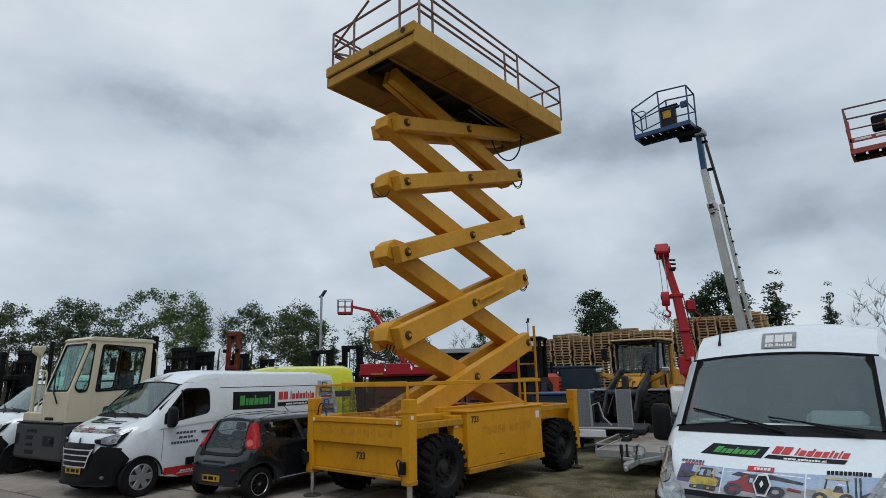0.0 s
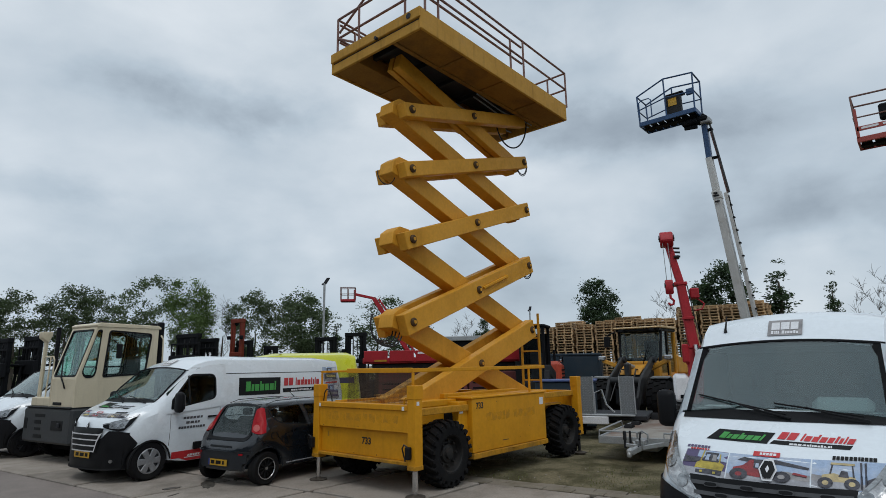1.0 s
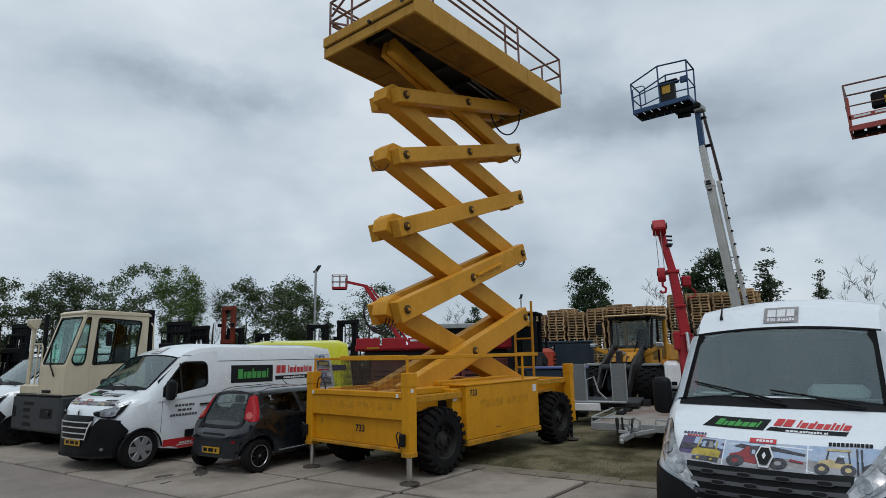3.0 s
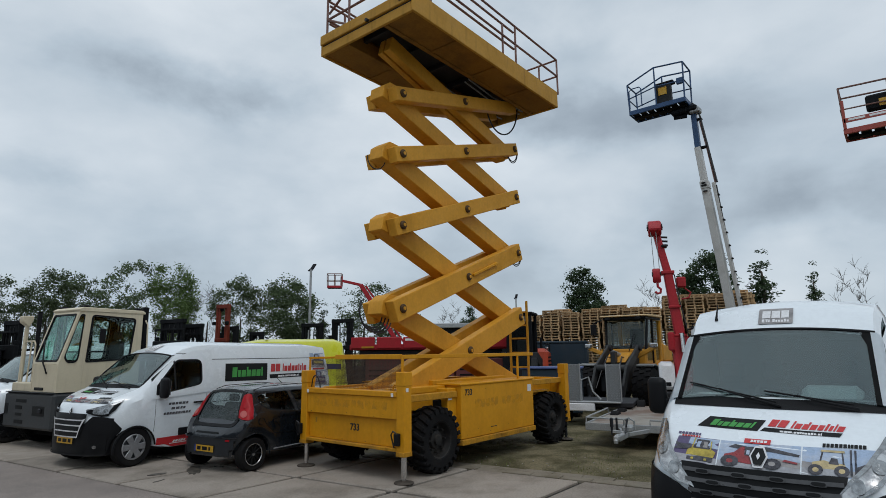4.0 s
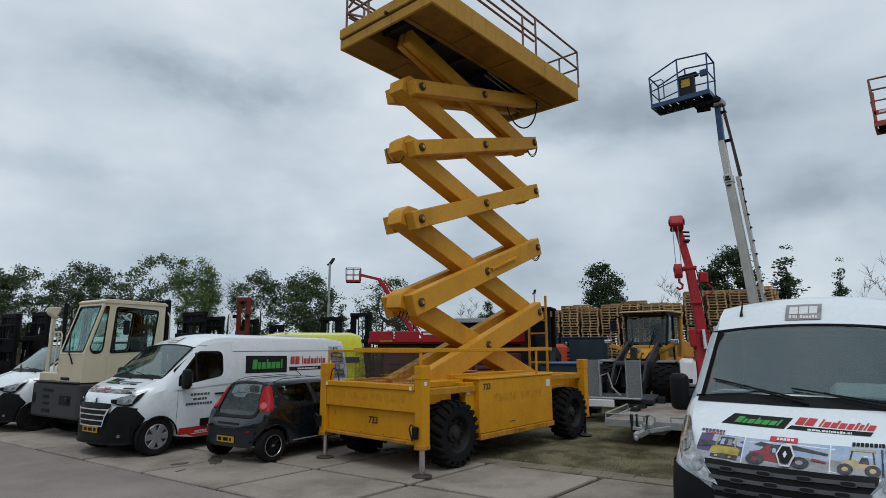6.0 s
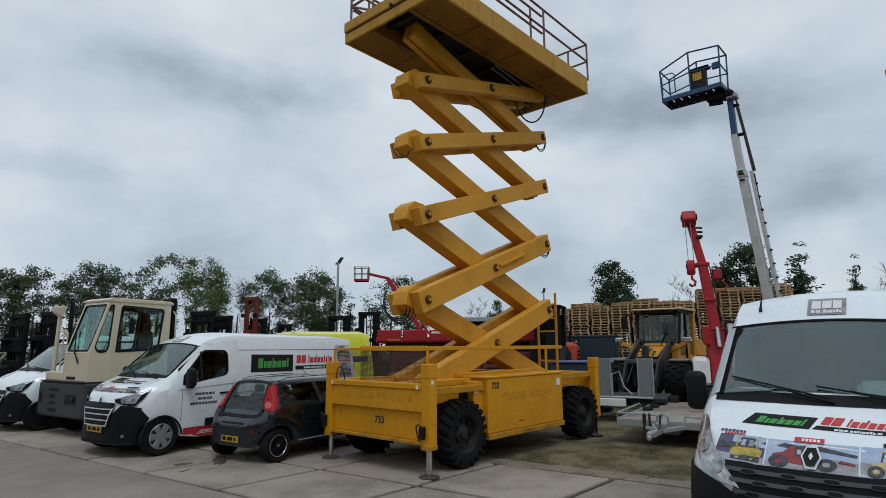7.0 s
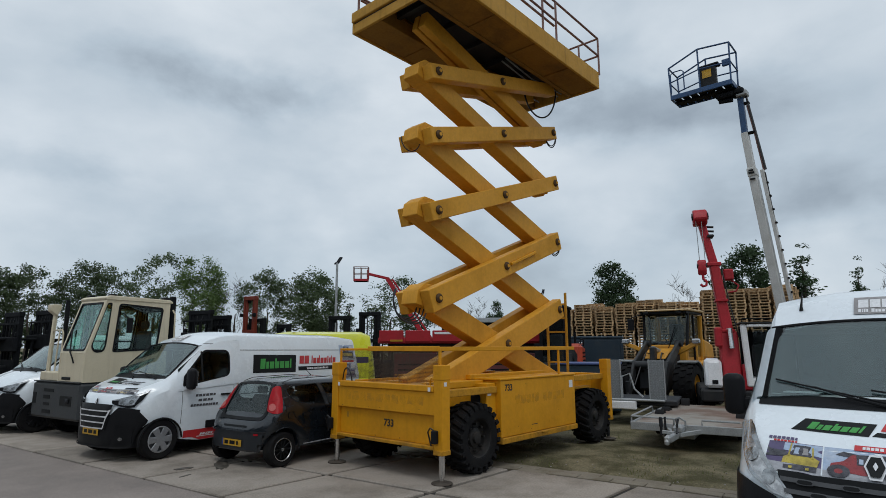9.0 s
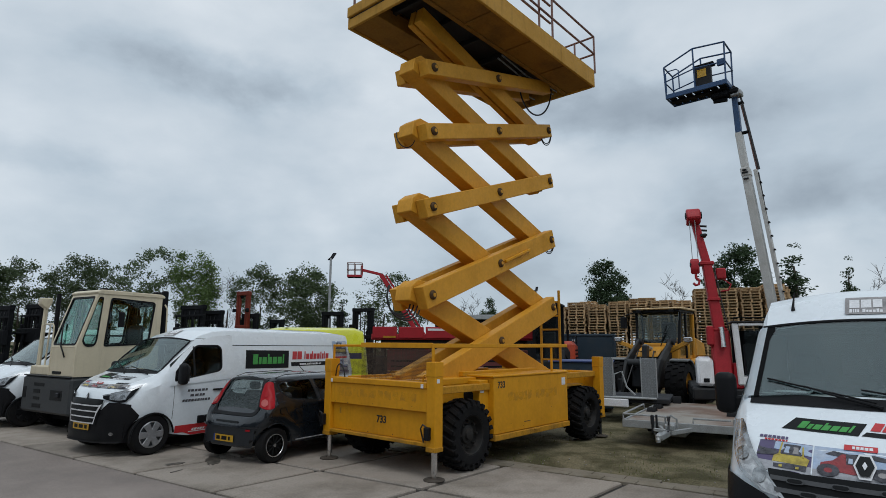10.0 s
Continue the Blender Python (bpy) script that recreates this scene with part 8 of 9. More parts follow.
def flat_trailer():
    m = Matrix.Translation((5.0, -1.78, 0)) @ Matrix.Rotation(radians(190), 4, "Z")
    t = thing("flat_trailer", m, "low flatbed trailer with wet plywood deck and galvanised frame", "trailer")
    slab_box("deck", t, PLYWOOD, -4.4, -0.05, -0.98, 0.98, 0.425, 0.455, 0.004)
    slab_box("front_beam", t, STEEL, -0.05, 0.0, -1.02, 1.02, 0.33, 0.48, 0.008)
    for s in (-1, 1):
        y0, y1 = sorted((s * 0.982, s * 1.02))
        slab_box("side_beam", t, STEEL, -4.4, -0.052, y0, y1, 0.33, 0.48, 0.006)
        bm = BM()
        tube(bm, [(-0.03, s * 1.0, 0.48), (-0.03, s * 1.0, 0.585), (-2.0, s * 1.0, 0.60), (-2.1, s * 1.0, 0.48)], 0.018, 6)
        part("side_rail", bm, STEEL, t)
        bar("draw_bar", t, STEEL, (-0.3, s * 0.40, 0.37), (0.62, s * 0.05 - 0.05, 0.37), 0.06, 0.08, 0.008)
    bm = BM()
    tube(bm, [(-0.03, -1.0, 0.585), (-0.03, -0.1, 0.575)], 0.018, 6)
    part("front_rail", bm, STEEL, t)
    bm = BM()
    tube(bm, [(-0.03, 0.95, 0.575), (-0.03, 0.3, 0.575), (-0.03, 0.3, 0.48)], 0.018, 6)
    part("front_rail", bm, STEEL, t)
    b = BM()
    beam(b, (0.50, -0.05, 0.36), (1.12, -0.11, 0.345), 0.09, 0.11, 0.015)
    box(b, 0.98, 1.24, -0.17, -0.06, 0.31, 0.42, 0.03)
    lathe(b, [(0.30, 0.02), (0.31, 0.04), (0.36, 0.045), (0.40, 0.02)], (1.22, -0.12, -0.03), 2, 14)
    part("coupling", b, STEEL, t)
    slab_box("rail_bracket", t, DARK_STEEL, 0.003, 0.03, -0.375, -0.335, 0.18, 0.61, 0.005)
    rod("handbrake_lever", t, BLACK, [(0.75, -0.02, 0.42), (0.70, -0.02, 0.56), (0.58, -0.02, 0.64)], 0.018)
    b = BM()
    lathe(b, [(0.30, 0.025), (0.45, 0.025), (0.45, 0.035), (0.60, 0.035), (0.62, 0.02)], (0.70, -0.30, 0.06), 2, 12)
    part("jockey_post", b, DARK_STEEL, t)
    b = BM()
    box(b, 0.30, 0.62, -0.13, 0.05, 0.40, 0.52, 0.03)
    tube(b, [(0.42, -0.12, 0.50), (0.44, -0.12, 0.62), (0.44, -0.02, 0.66), (0.44, 0.08, 0.60), (0.42, 0.08, 0.44)], 0.018, 6)
    part("brake_actuator", b, STEEL, t, "grey overrun brake unit")
    bar("jockey_bracket", t, STEEL, (0.66, -0.08, 0.40), (0.70, -0.29, 0.42), 0.05, 0.06, 0.006)
    rod("cable", t, HOSE, [(0.2, -0.1, 0.46), (0.35, -0.1, 0.62), (0.55, -0.05, 0.60), (0.85, 0.0, 0.44), (1.1, 0.03, 0.46)], 0.014, 6)
    for x in (-2.0, -2.75):
        for s in (-1, 1):
            b = BM()
            lathe(b, [(-0.09, 0.15), (-0.09, 0.27), (0.09, 0.27), (0.09, 0.15)], (x, s * 0.82, 0.27), 1, 22)
            part("wheel", b, RUBBER, t)
    slab_box("toolbox", t, STEEL, -1.3, -0.4, -0.5, 0.1, 0.16, 0.32, 0.01)


def crane():
    m = Matrix.Translation((9.95, -1.35, 0)) @ Matrix.Rotation(radians(200), 4, "Z")
    c = thing("mobile_crane", m, "red telescopic mobile crane with hook block and white engine cover", "crane")
    slab_box("carrier", c, GREY_BUMPER, -3.0, 0.5, -0.75, 1.05, 0.55, 0.85, 0.04)
    for x in (-2.3, -0.2):
        for s in (-1, 1):
            fat_wheel(c, (x, 0.12 + s * 0.72, 0.42), 0.42, 0.32, s, GREY_BUMPER, 20)
    b = BM()
    prism(b, [(-0.5, 0.86), (-0.5, 1.25), (-0.4, 1.55), (-0.1, 1.66), (0.35, 1.60), (0.42, 0.90)], -0.62, -0.22, 0.07)
    part("engine_cover", b, SIGN_WHITE, c, "dirty white rounded engine cover")
    slab_box("cover_vent", c, CABIN_DARK, 0.425, 0.435, -0.48, -0.34, 1.0, 1.1, 0.004)
    b = BM()
    prism(b, [(-0.5, 0.86), (-0.45, 1.5), (-0.25, 2.35), (0.15, 2.35), (0.3, 1.5), (0.38, 0.86)], -0.20, 0.24, 0.04)
    part("turret", b, CRANE_RED, c)
    slab_box("side_plate", c, CRANE_RED, 0.0, 0.42, 0.25, 0.45, 0.86, 1.5, 0.03)
    p0, p1, p2 = Vector((-0.05, 0.10, 1.5)), Vector((-0.15, -0.18, 4.2)), Vector((-0.2, -0.42, 5.45))
    b = BM()
    beam(b, p0, p1, 0.29, 0.44, 0.03, up=(1, 0, 0), taper=0.82)
    part("main_boom", b, CRANE_RED, c)
    for f in (0.32, 0.62):
        q = p0.lerp(p1, f)
        slab_box("boom_band", c, CRANE_RED, q.x - 0.25, q.x + 0.25, q.y - 0.175 + 0.03 * f, q.y + 0.175 - 0.03 * f, q.z - 0.035, q.z + 0.035, 0.01)
    rod("boom_hose", c, HOSE, [p0 + Vector((0.22, 0.17, 0.6)), p0.lerp(p1, 0.6) + Vector((0.20, 0.17, 0)), p1 + Vector((0.17, 0.17, -0.1))], 0.016, 6)
    bar("inner_boom", c, CRANE_RED, p1, p2, 0.21, 0.27, 0.02, 0.9, up=(1, 0, 0))
    slab_box("boom_collar", c, CRANE_RED, -0.36, 0.06, p1.y - 0.18, p1.y + 0.18, 4.12, 4.22, 0.02)
    b = BM()
    prism(b, [(-0.34, 5.3), (-0.36, 5.62), (-0.1, 5.74), (0.18, 5.66), (0.26, 5.42), (0.1, 5.28)], -0.62, -0.26, 0.03)
    head = part("boom_head", b, CRANE_RED, c)
    for y in (-0.64, -0.24):
        rod("sheave", head, DARK_STEEL, [(0.10, y - 0.012, 5.50), (0.10, y + 0.012, 5.50)], 0.10, 14)
        rod("sheave_bolt", head, STEEL, [(0.10, y - 0.022, 5.50), (0.10, y + 0.022, 5.50)], 0.03, 8)
    slab_box("head_bracket", head, DARK_STEEL, -0.30, 0.02, -0.29, -0.13, 4.92, 5.0, 0.02)
    for z in (5.02, 5.14, 5.26):
        rod("sheave_pin", c, DARK_STEEL, [(-0.2, -0.34, z), (-0.2, -0.10, z - 0.03)], 0.03, 8)
    for y in (-0.56, -0.42):
        rod("hoist_rope", c, STEEL, [(0.18, y, 5.4), (0.14, y + 0.02, 4.25)], 0.010, 5)
    b = BM()
    prism(b, [(0.05, 3.98), (0.07, 4.24), (0.13, 4.30), (0.20, 4.24), (0.22, 3.98), (0.135, 3.84)], -0.60, -0.38, 0.03)
    hk = part("hook_block", b, CRANE_RED, c)
    rod("sheave", hk, DARK_STEEL, [(0.135, -0.615, 4.12), (0.135, -0.365, 4.12)], 0.07, 12)
    b = BM()
    tube(b, [(0.13, -0.48, 3.86), (0.13, -0.48, 3.76), (0.13, -0.40, 3.68), (0.13, -0.42, 3.58), (0.13, -0.50, 3.56), (0.13, -0.56, 3.62)], 0.035, 8)
    part("hook", b, CRANE_RED, hk)
    b = BM()
    box(b, -0.6, -0.2, 0.05, 0.30, 3.75, 4.05, 0.03)
    tube(b, [(-0.4, 0.25, 3.75), (-0.4, 0.42, 3.6), (-0.4, 0.35, 3.45), (-0.4, 0.15, 3.42)], 0.025, 6)
    part("winch_box", b, CRANE_RED, c)
    rod("boom_ram", c, CHROME, [(0.34, 0.05, 1.90), (0.27, 0.03, 2.42)], 0.065, 12)
    slab_box("tank", c, CRANE_RED, 0.1, 0.4, -0.33, -0.16, 1.95, 2.45, 0.03)
    rod("tank_bracket", c, CRANE_RED, [(0.2, -0.24, 1.97), (0.1, -0.1, 1.75), (0.0, 0.0, 1.7)], 0.035)
    # operator's cab
    cab = new("cab")
    cab.parent = c
    for x, y in ((0.42, 1.10), (-0.75, 0.40), (-0.75, 1.10)):
        slab_box("cab_post", cab, BLACK, x - 0.05, x + 0.05, y - 0.05, y + 0.05, 0.9, 2.5, 0.015)
    bar("cab_post", cab, SIGN_WHITE, (0.44, 0.40, 0.95), (0.42, 0.34, 2.52), 0.15, 0.10, 0.03, up=(1, 0, 0))
    slab_box("roof_edge", cab, SIGN_WHITE, 0.36, 0.48, 0.415, 1.16, 2.44, 2.52, 0.02)
    slab_box("cab_roof", cab, GREY_BUMPER, -0.85, 0.5, 0.27, 1.18, 2.525, 2.57, 0.015)
    rod("roof_rail", cab, CABIN_DARK, [(0.45, 0.32, 2.57), (0.45, 0.32, 2.66), (0.45, 1.14, 2.66), (0.45, 1.14, 2.57)], 0.015, 6)
    # dark panel added at the back so the cab glazing looks dark
    slab_box("cab_back", cab, CABIN_DARK, -0.82, -0.78, 0.48, 1.12, 1.15, 2.35, 0.01)
    slab_box("cab_base", cab, SIGN_WHITE, -0.8, 0.40, 0.46, 1.14, 0.86, 1.15, 0.02)
    pane("windscreen", cab, GLASS_DOOR, [(0.43, 0.54, 1.15), (0.43, 1.06, 1.15), (0.43, 1.06, 2.5), (0.43, 0.54, 2.5)])
    pane("side_glass", cab, GLASS_DOOR, [(0.38, 0.49, 1.15), (-0.7, 0.49, 1.15), (-0.7, 0.49, 2.5), (0.38, 0.49, 2.5)])
    pane("side_glass", cab, GLASS_DARK, [(0.38, 1.11, 1.15), (-0.7, 1.11, 1.15), (-0.7, 1.11, 2.5), (0.38, 1.11, 2.5)])
    slab_box("seat", cab, SEAT, -0.5, -0.3, 0.6, 1.0, 1.15, 2.0, 0.05)


def basket(parent, c, deep, wide, floor_mat, rail_mat, heights, turn=0.0, name="basket"):
    """A work basket: floor tray, uprights and two rails; x across the boom, y along its length."""
    k = new(name)
    k.parent = parent
    k.matrix_basis = pose(*c, 0, 0, turn)
    hx, hy = deep / 2, wide / 2
    b = BM()
    for x0, x1, y0, y1 in ((-hx, -hx + 0.06, -hy, hy), (hx - 0.06, hx, -hy, hy), (-hx + 0.06, hx - 0.06, -hy, -hy + 0.06), (-hx + 0.06, hx - 0.06, hy - 0.06, hy)):
        box(b, x0, x1, y0, y1, -0.03, 0.13, 0.012)
    part("floor_tray", b, floor_mat, k)
    pitch = (wide - 0.12) / 7
    for i in range(7):
        y = -hy + 0.06 + (i + 0.5) * pitch
        slab_box("floor_slat", k, CABIN_DARK, -hx + 0.061, hx - 0.061, y - pitch * 0.41, y + pitch * 0.41, 0.0, 0.03, 0.004)
    slab_box("floor_bearer", k, CABIN_DARK, -0.12, 0.12, -hy + 0.061, hy - 0.061, -0.06, -0.002, 0.01)
    corners = [(-hx, -hy), (-hx, 0.0), (-hx, hy), (hx, hy), (hx, 0.0), (hx, -hy)]
    tops = [heights[0], heights[1], heights[2], heights[2], heights[1], heights[0]]
    for (x, y), h in zip(corners, tops):
        rod("upright", k, rail_mat, [(x * 0.97, y * 0.97, 0.12), (x, y, h)], 0.026, 6)
    for f in (1.0, 0.52):
        pts = [(x, y, h * f) for (x, y), h in zip(corners, tops)]
        for a, bb in zip(pts, pts[1:] + pts[:1]):
            rod("rail", k, rail_mat, [a, bb], 0.027 if f == 1 else 0.022, 6)
    return k


def boom_lift():
    m = pose(12.77, -2.35, 0)
    l = thing("boom_lift", m, "telescopic boom lift with grey boom and dark blue basket raised", "boom lift")
    slab_box("chassis", l, BLUE, -1.2, 1.4, -1.1, 1.1, 0.5, 0.95, 0.05)
    for x in (-0.9, 1.1):
        for s in (-1, 1):
            fat_wheel(l, (x, s * 1.0, 0.45), 0.45, 0.34, s, GREY_BOOM, 20)
    b = BM()
    prism(b, [(-0.8, 0.96), (-0.8, 1.7), (0.4, 1.8), (1.9, 1.6), (1.9, 0.96)], -0.6, 0.7, 0.08)
    part("turret", b, BLUE, l)
    p0, p1, p2, p3 = (0.1, 0.05, 1.3), (-0.11, 0.60, 7.45), (-0.14, 0.69, 8.6), (-0.15, 0.72, 9.85)
    bar("outer_boom", l, GREY_BOOM, p0, p1, 0.235, 0.36, 0.02, 0.95, up=(1, 0, 0))
    bar("boom_collar", l, GREY_BOOM, (-0.10, 0.57, 7.15), (-0.11, 0.60, 7.42), 0.25, 0.385, 0.02, up=(1, 0, 0))
    for z, w in ((7.22, 0.16), (7.30, 0.12), (7.02, 0.14)):
        f = (z - 1.3) / 6.15
        y = 0.05 + 0.55 * f
        slab_box("lettering_bar", l, SIGN_BLACK, 0.1 - 0.21 * f - 0.225, 0.1 - 0.21 * f - 0.195, y - w / 2, y + w / 2, z, z + 0.05, 0.0)
    bar("middle_boom", l, GREY_BOOM, p1, p2, 0.19, 0.27, 0.015, up=(1, 0, 0))
    bar("inner_boom", l, BLUE, p2, p3, 0.165, 0.2, 0.012, up=(1, 0, 0))
    bar("cable_track", l, GREY_BOOM, (0.05, -0.23, 1.6), (-0.2, 0.30, 7.3), 0.10, 0.2, 0.01, up=(1, 0, 0))
    rod("track_hose", l, HOSE, [(0.03, -0.31, 1.6), (-0.12, 0.03, 4.5), (-0.22, 0.225, 7.2)], 0.022, 6)
    for i in range(9):
        z = 3.5 + 0.42 * i
        f = (z - 1.6) / 5.7
        slab_box("track_clip", l, CABIN_DARK, -0.2 * f - 0.1, 0.06 - 0.2 * f, -0.325 + 0.53 * f, -0.285 + 0.53 * f, z, z + 0.04, 0.0)
    rod("hose_run", l, HOSE, [(-0.2, 0.2, 7.3), (-0.18, 0.38, 8.6), (-0.17, 0.52, 9.6), (-0.2, 0.58, 10.0), (-0.3, 0.70, 10.14), (-0.35, 0.85, 10.0)], 0.03, 8)
    rod("hose_run", l, RUSTRAIL, [(-0.15, 0.26, 7.3), (-0.14, 0.42, 8.6), (-0.15, 0.55, 9.5)], 0.03, 8)
    for z, y in ((8.55, 0.5), (9.55, 0.6)):
        slab_box("hose_clamp", l, CABIN_DARK, -0.22, -0.05, y - 0.12, y + 0.12, z, z + 0.06, 0.01)
    b = BM()
    box(b, -0.45, 0.0, 0.55, 0.95, 9.85, 10.05, 0.05)
    box(b, -0.55, -0.2, 0.85, 1.35, 9.80, 9.98, 0.04)
    tube(b, [(-0.35, 0.9, 9.72), (-0.35, 1.3, 9.76)], 0.07, 10)
    part("jib_joint", b, CABIN_DARK, l)
    slab_box("jib_head", l, STEEL, -0.40, -0.05, 0.48, 0.80, 9.78, 9.96, 0.03, "pale steel boom head")
    k = basket(l, (-0.45, 1.70, 10.08), 0.85, 1.90, BLUE, BLUE, (1.36, 1.46, 1.10))
    slab_box("control_box", k, GREY_BUMPER, -0.30, -0.05, -0.46, 0.06, 0.031, 0.84, 0.04)
    slab_box("warning_sign", k, PLATE, -0.315, -0.303, -0.34, -0.06, 0.45, 0.72, 0.003)
    slab_box("control_panel", k, CABIN_DARK, -0.28, 0.02, -0.56, 0.08, 0.84, 0.92, 0.02)
    slab_box("tool_tray", k, BLUE, -0.44, -0.34, -0.93, -0.70, 0.62, 0.84, 0.02)
    bm = BM()
    tube(bm, [(-0.43, 0.90, 0.2), (-0.43, 0.90, 0.85), (-0.43, 0.80, 0.92), (-0.43, 0.55, 0.92), (-0.43, 0.48, 0.85), (-0.43, 0.48, 0.2)], 0.02, 6)
    part("gate", bm, BLUE, k)


def orange_lift():
    m = pose(13.6, -7.6, 0)
    l = thing("boom_lift", m, "telescopic boom lift with worn orange-red basket raised", "boom lift")
    slab_box("chassis", l, ORANGE, -1.2, 1.4, -1.1, 1.1, 0.5, 0.95, 0.05)
    for x in (-0.9, 1.1):
        for s in (-1, 1):
            fat_wheel(l, (x, s * 1.0, 0.45), 0.45, 0.34, s, GREY_BOOM, 20)
    b = BM()
    prism(b, [(-0.8, 0.96), (-0.8, 1.7), (0.4, 1.8), (1.9, 1.6), (1.9, 0.96)], -0.6, 0.7, 0.08)
    part("turret", b, ORANGE, l)
    bar("outer_boom", l, ORANGE, (0.3, -0.1, 1.4), (0.3, -0.3, 6.0), 0.3, 0.34, 0.02, up=(1, 0, 0))
    bar("inner_boom", l, ORANGE, (0.3, -0.3, 6.0), (0.2, 0.0, 8.1), 0.2, 0.24, 0.02, up=(1, 0, 0))
    bar("jib_joint", l, CABIN_DARK, (0.2, 0.0, 8.05), (0.1, 0.75, 8.15), 0.2, 0.22, 0.02)
    k = basket(l, (-0.25, 0.84, 8.16), 0.9, 2.3, ORANGE, RUSTRAIL, (1.42, 1.36, 1.40))
    slab_box("kick_plate", k, ORANGE, -0.47, -0.452, -1.12, 1.12, 0.30, 0.44, 0.01)
    for y in (-1.10, 1.10):
        slab_box("corner_plate", k, ORANGE, -0.47, -0.44, y - 0.04, y + 0.04, 0.12, 1.0, 0.01)
    b = BM()
    for y in (-0.8, -0.25, 0.3, 0.8):
        box(b, -0.476, -0.471, y - 0.2, y + 0.2, 0.35, 0.41)
    part("white_marking", b, SIGN_WHITE, k)
    slab_box("control_box", k, CABIN_DARK, -0.40, -0.15, -0.1, 0.55, 0.55, 1.02, 0.05)
    slab_box("warning_sign", k, PLATE, -0.412, -0.402, 0.0, 0.24, 0.62, 0.84, 0.003)


def red_machine():
    m = Matrix.Translation((7.9, 10.15, 0)) @ Matrix.Rotation(radians(-46), 4, "Z")
    t = thing("red_platform_lift", m, "low red scissor work platform, folded down", "platform lift")
    # x runs along the platform, y away
    slab_box("deck_tray", t, RED, 0.0, 6.2, 0.0, 1.8, 2.08, 2.30, 0.03)
    for x0, x1 in ((0.05, 0.95), (1.02, 1.95), (2.02, 3.4), (3.47, 4.8), (4.87, 6.15)):
        slab_box("side_board", t, RED, x0, x1, -0.05, 0.0, 2.14, 2.56, 0.02)
    slab_box("worn_panel", t, YELLOW_WORN, 0.45, 0.92, -0.058, -0.052, 2.15, 2.22, 0.003)
    slab_box("white_plate", t, SIGN_WHITE, 2.1, 2.75, -0.058, -0.052, 2.42, 2.50, 0.003)
    slab_box("under_frame", t, DARK_STEEL, 0.35, 5.9, 0.2, 1.6, 1.75, 2.08, 0.03)
    maroon = material("dull_maroon_panel", (0.13, 0.03, 0.03), 0.7, stain=(0.07, 0.05, 0.045), amount=0.7, big=2)
    for x0, x1 in ((0.6, 2.2), (2.25, 4.0), (4.05, 5.9)):
        slab_box("side_panel", t, maroon, x0, x1, 0.1, 1.6, 0.55, 1.72, 0.03)
        slab_box("panel_slot", t, CABIN_DARK, x0 + 0.15, x1 - 0.15, 0.09, 0.098, 1.28, 1.34, 0.002)
        slab_box("panel_slot", t, CABIN_DARK, x0 + 0.15, x1 - 0.15, 0.09, 0.098, 1.08, 1.14, 0.002)
    for x in (1.0, 5.2):
        for s, y in ((-1, 0.2), (1, 1.6)):
            fat_wheel(t, (x, y, 0.42), 0.42, 0.3, s, RED, 20)


def yellow_van():
    v = thing("yellow_van", Matrix.Translation((10.05, 12.75, 0)) @ Matrix.Rotation(radians(-37), 4, "Z"), "bright yellow emergency van with navy stripe, seen over the row", "van")
    keys = [(0.0, 0.8, 0.6, 0.8, 0.7, 0.02), (0.1, 0.92, 0.9, 1.6, 0.78, 0.03), (0.25, 0.97, 1.2, 2.4, 0.84, 0.05), (0.6, 0.98, 1.25, 2.52, 0.86, 0.07), (3.6, 0.98, 1.25, 2.52, 0.86, 0.07), (4.4, 0.98, 1.25, 2.40, 0.84, 0.06), (5.0, 0.97, 1.2, 1.8, 0.82, 0.05), (5.4, 0.95, 1.0, 1.3, 0.85, 0.04), (6.0, 0.85, 0.7, 0.95, 0.7, 0.02)]
    bm, xs, cells = body_shell(keys, (1.2, 4.9), 0.4, 0.3)
    tree = BVHTree.FromBMesh(bm)
    part("body", bm, HIVIS, v, sharp=28)
    for pl in (SIDE, dict(origin=(0, -3, 0), au=(-1, 0, 0), av=(0, 0, 1), way=(0, 1, 0))):
        b = BM()
        drape(tree, quad=rect(0.3, 5.2, 1.32, 1.55), off=0.008, nu=20, nv=2, bm=b, **pl)
        part("stripe", b, NAVY, v, "navy blue stripe")
    b = BM()
    drape(tree, quad=rect(-0.9, 0.9, 1.32, 1.55), off=0.008, nu=8, nv=2, bm=b, **FRONT)
    part("stripe", b, NAVY, v)
    for s in (-1, 1):
        rod("roof_lamp", v, BLACK, [(-0.3, s * 0.5, 2.2), (-0.2, s * 0.5, 2.2)], 0.06, 10)
    slab_box("roof_rack", v, CABIN_DARK, -3.4, -3.3, -0.8, 0.8, 2.63, 2.67, 0.01)
    for x in (1.2, 4.9):
        for s in (-1, 1):
            road_wheel(v, -x, s * 0.86, 0.345, 0.22, s, HUBCAP, 6)


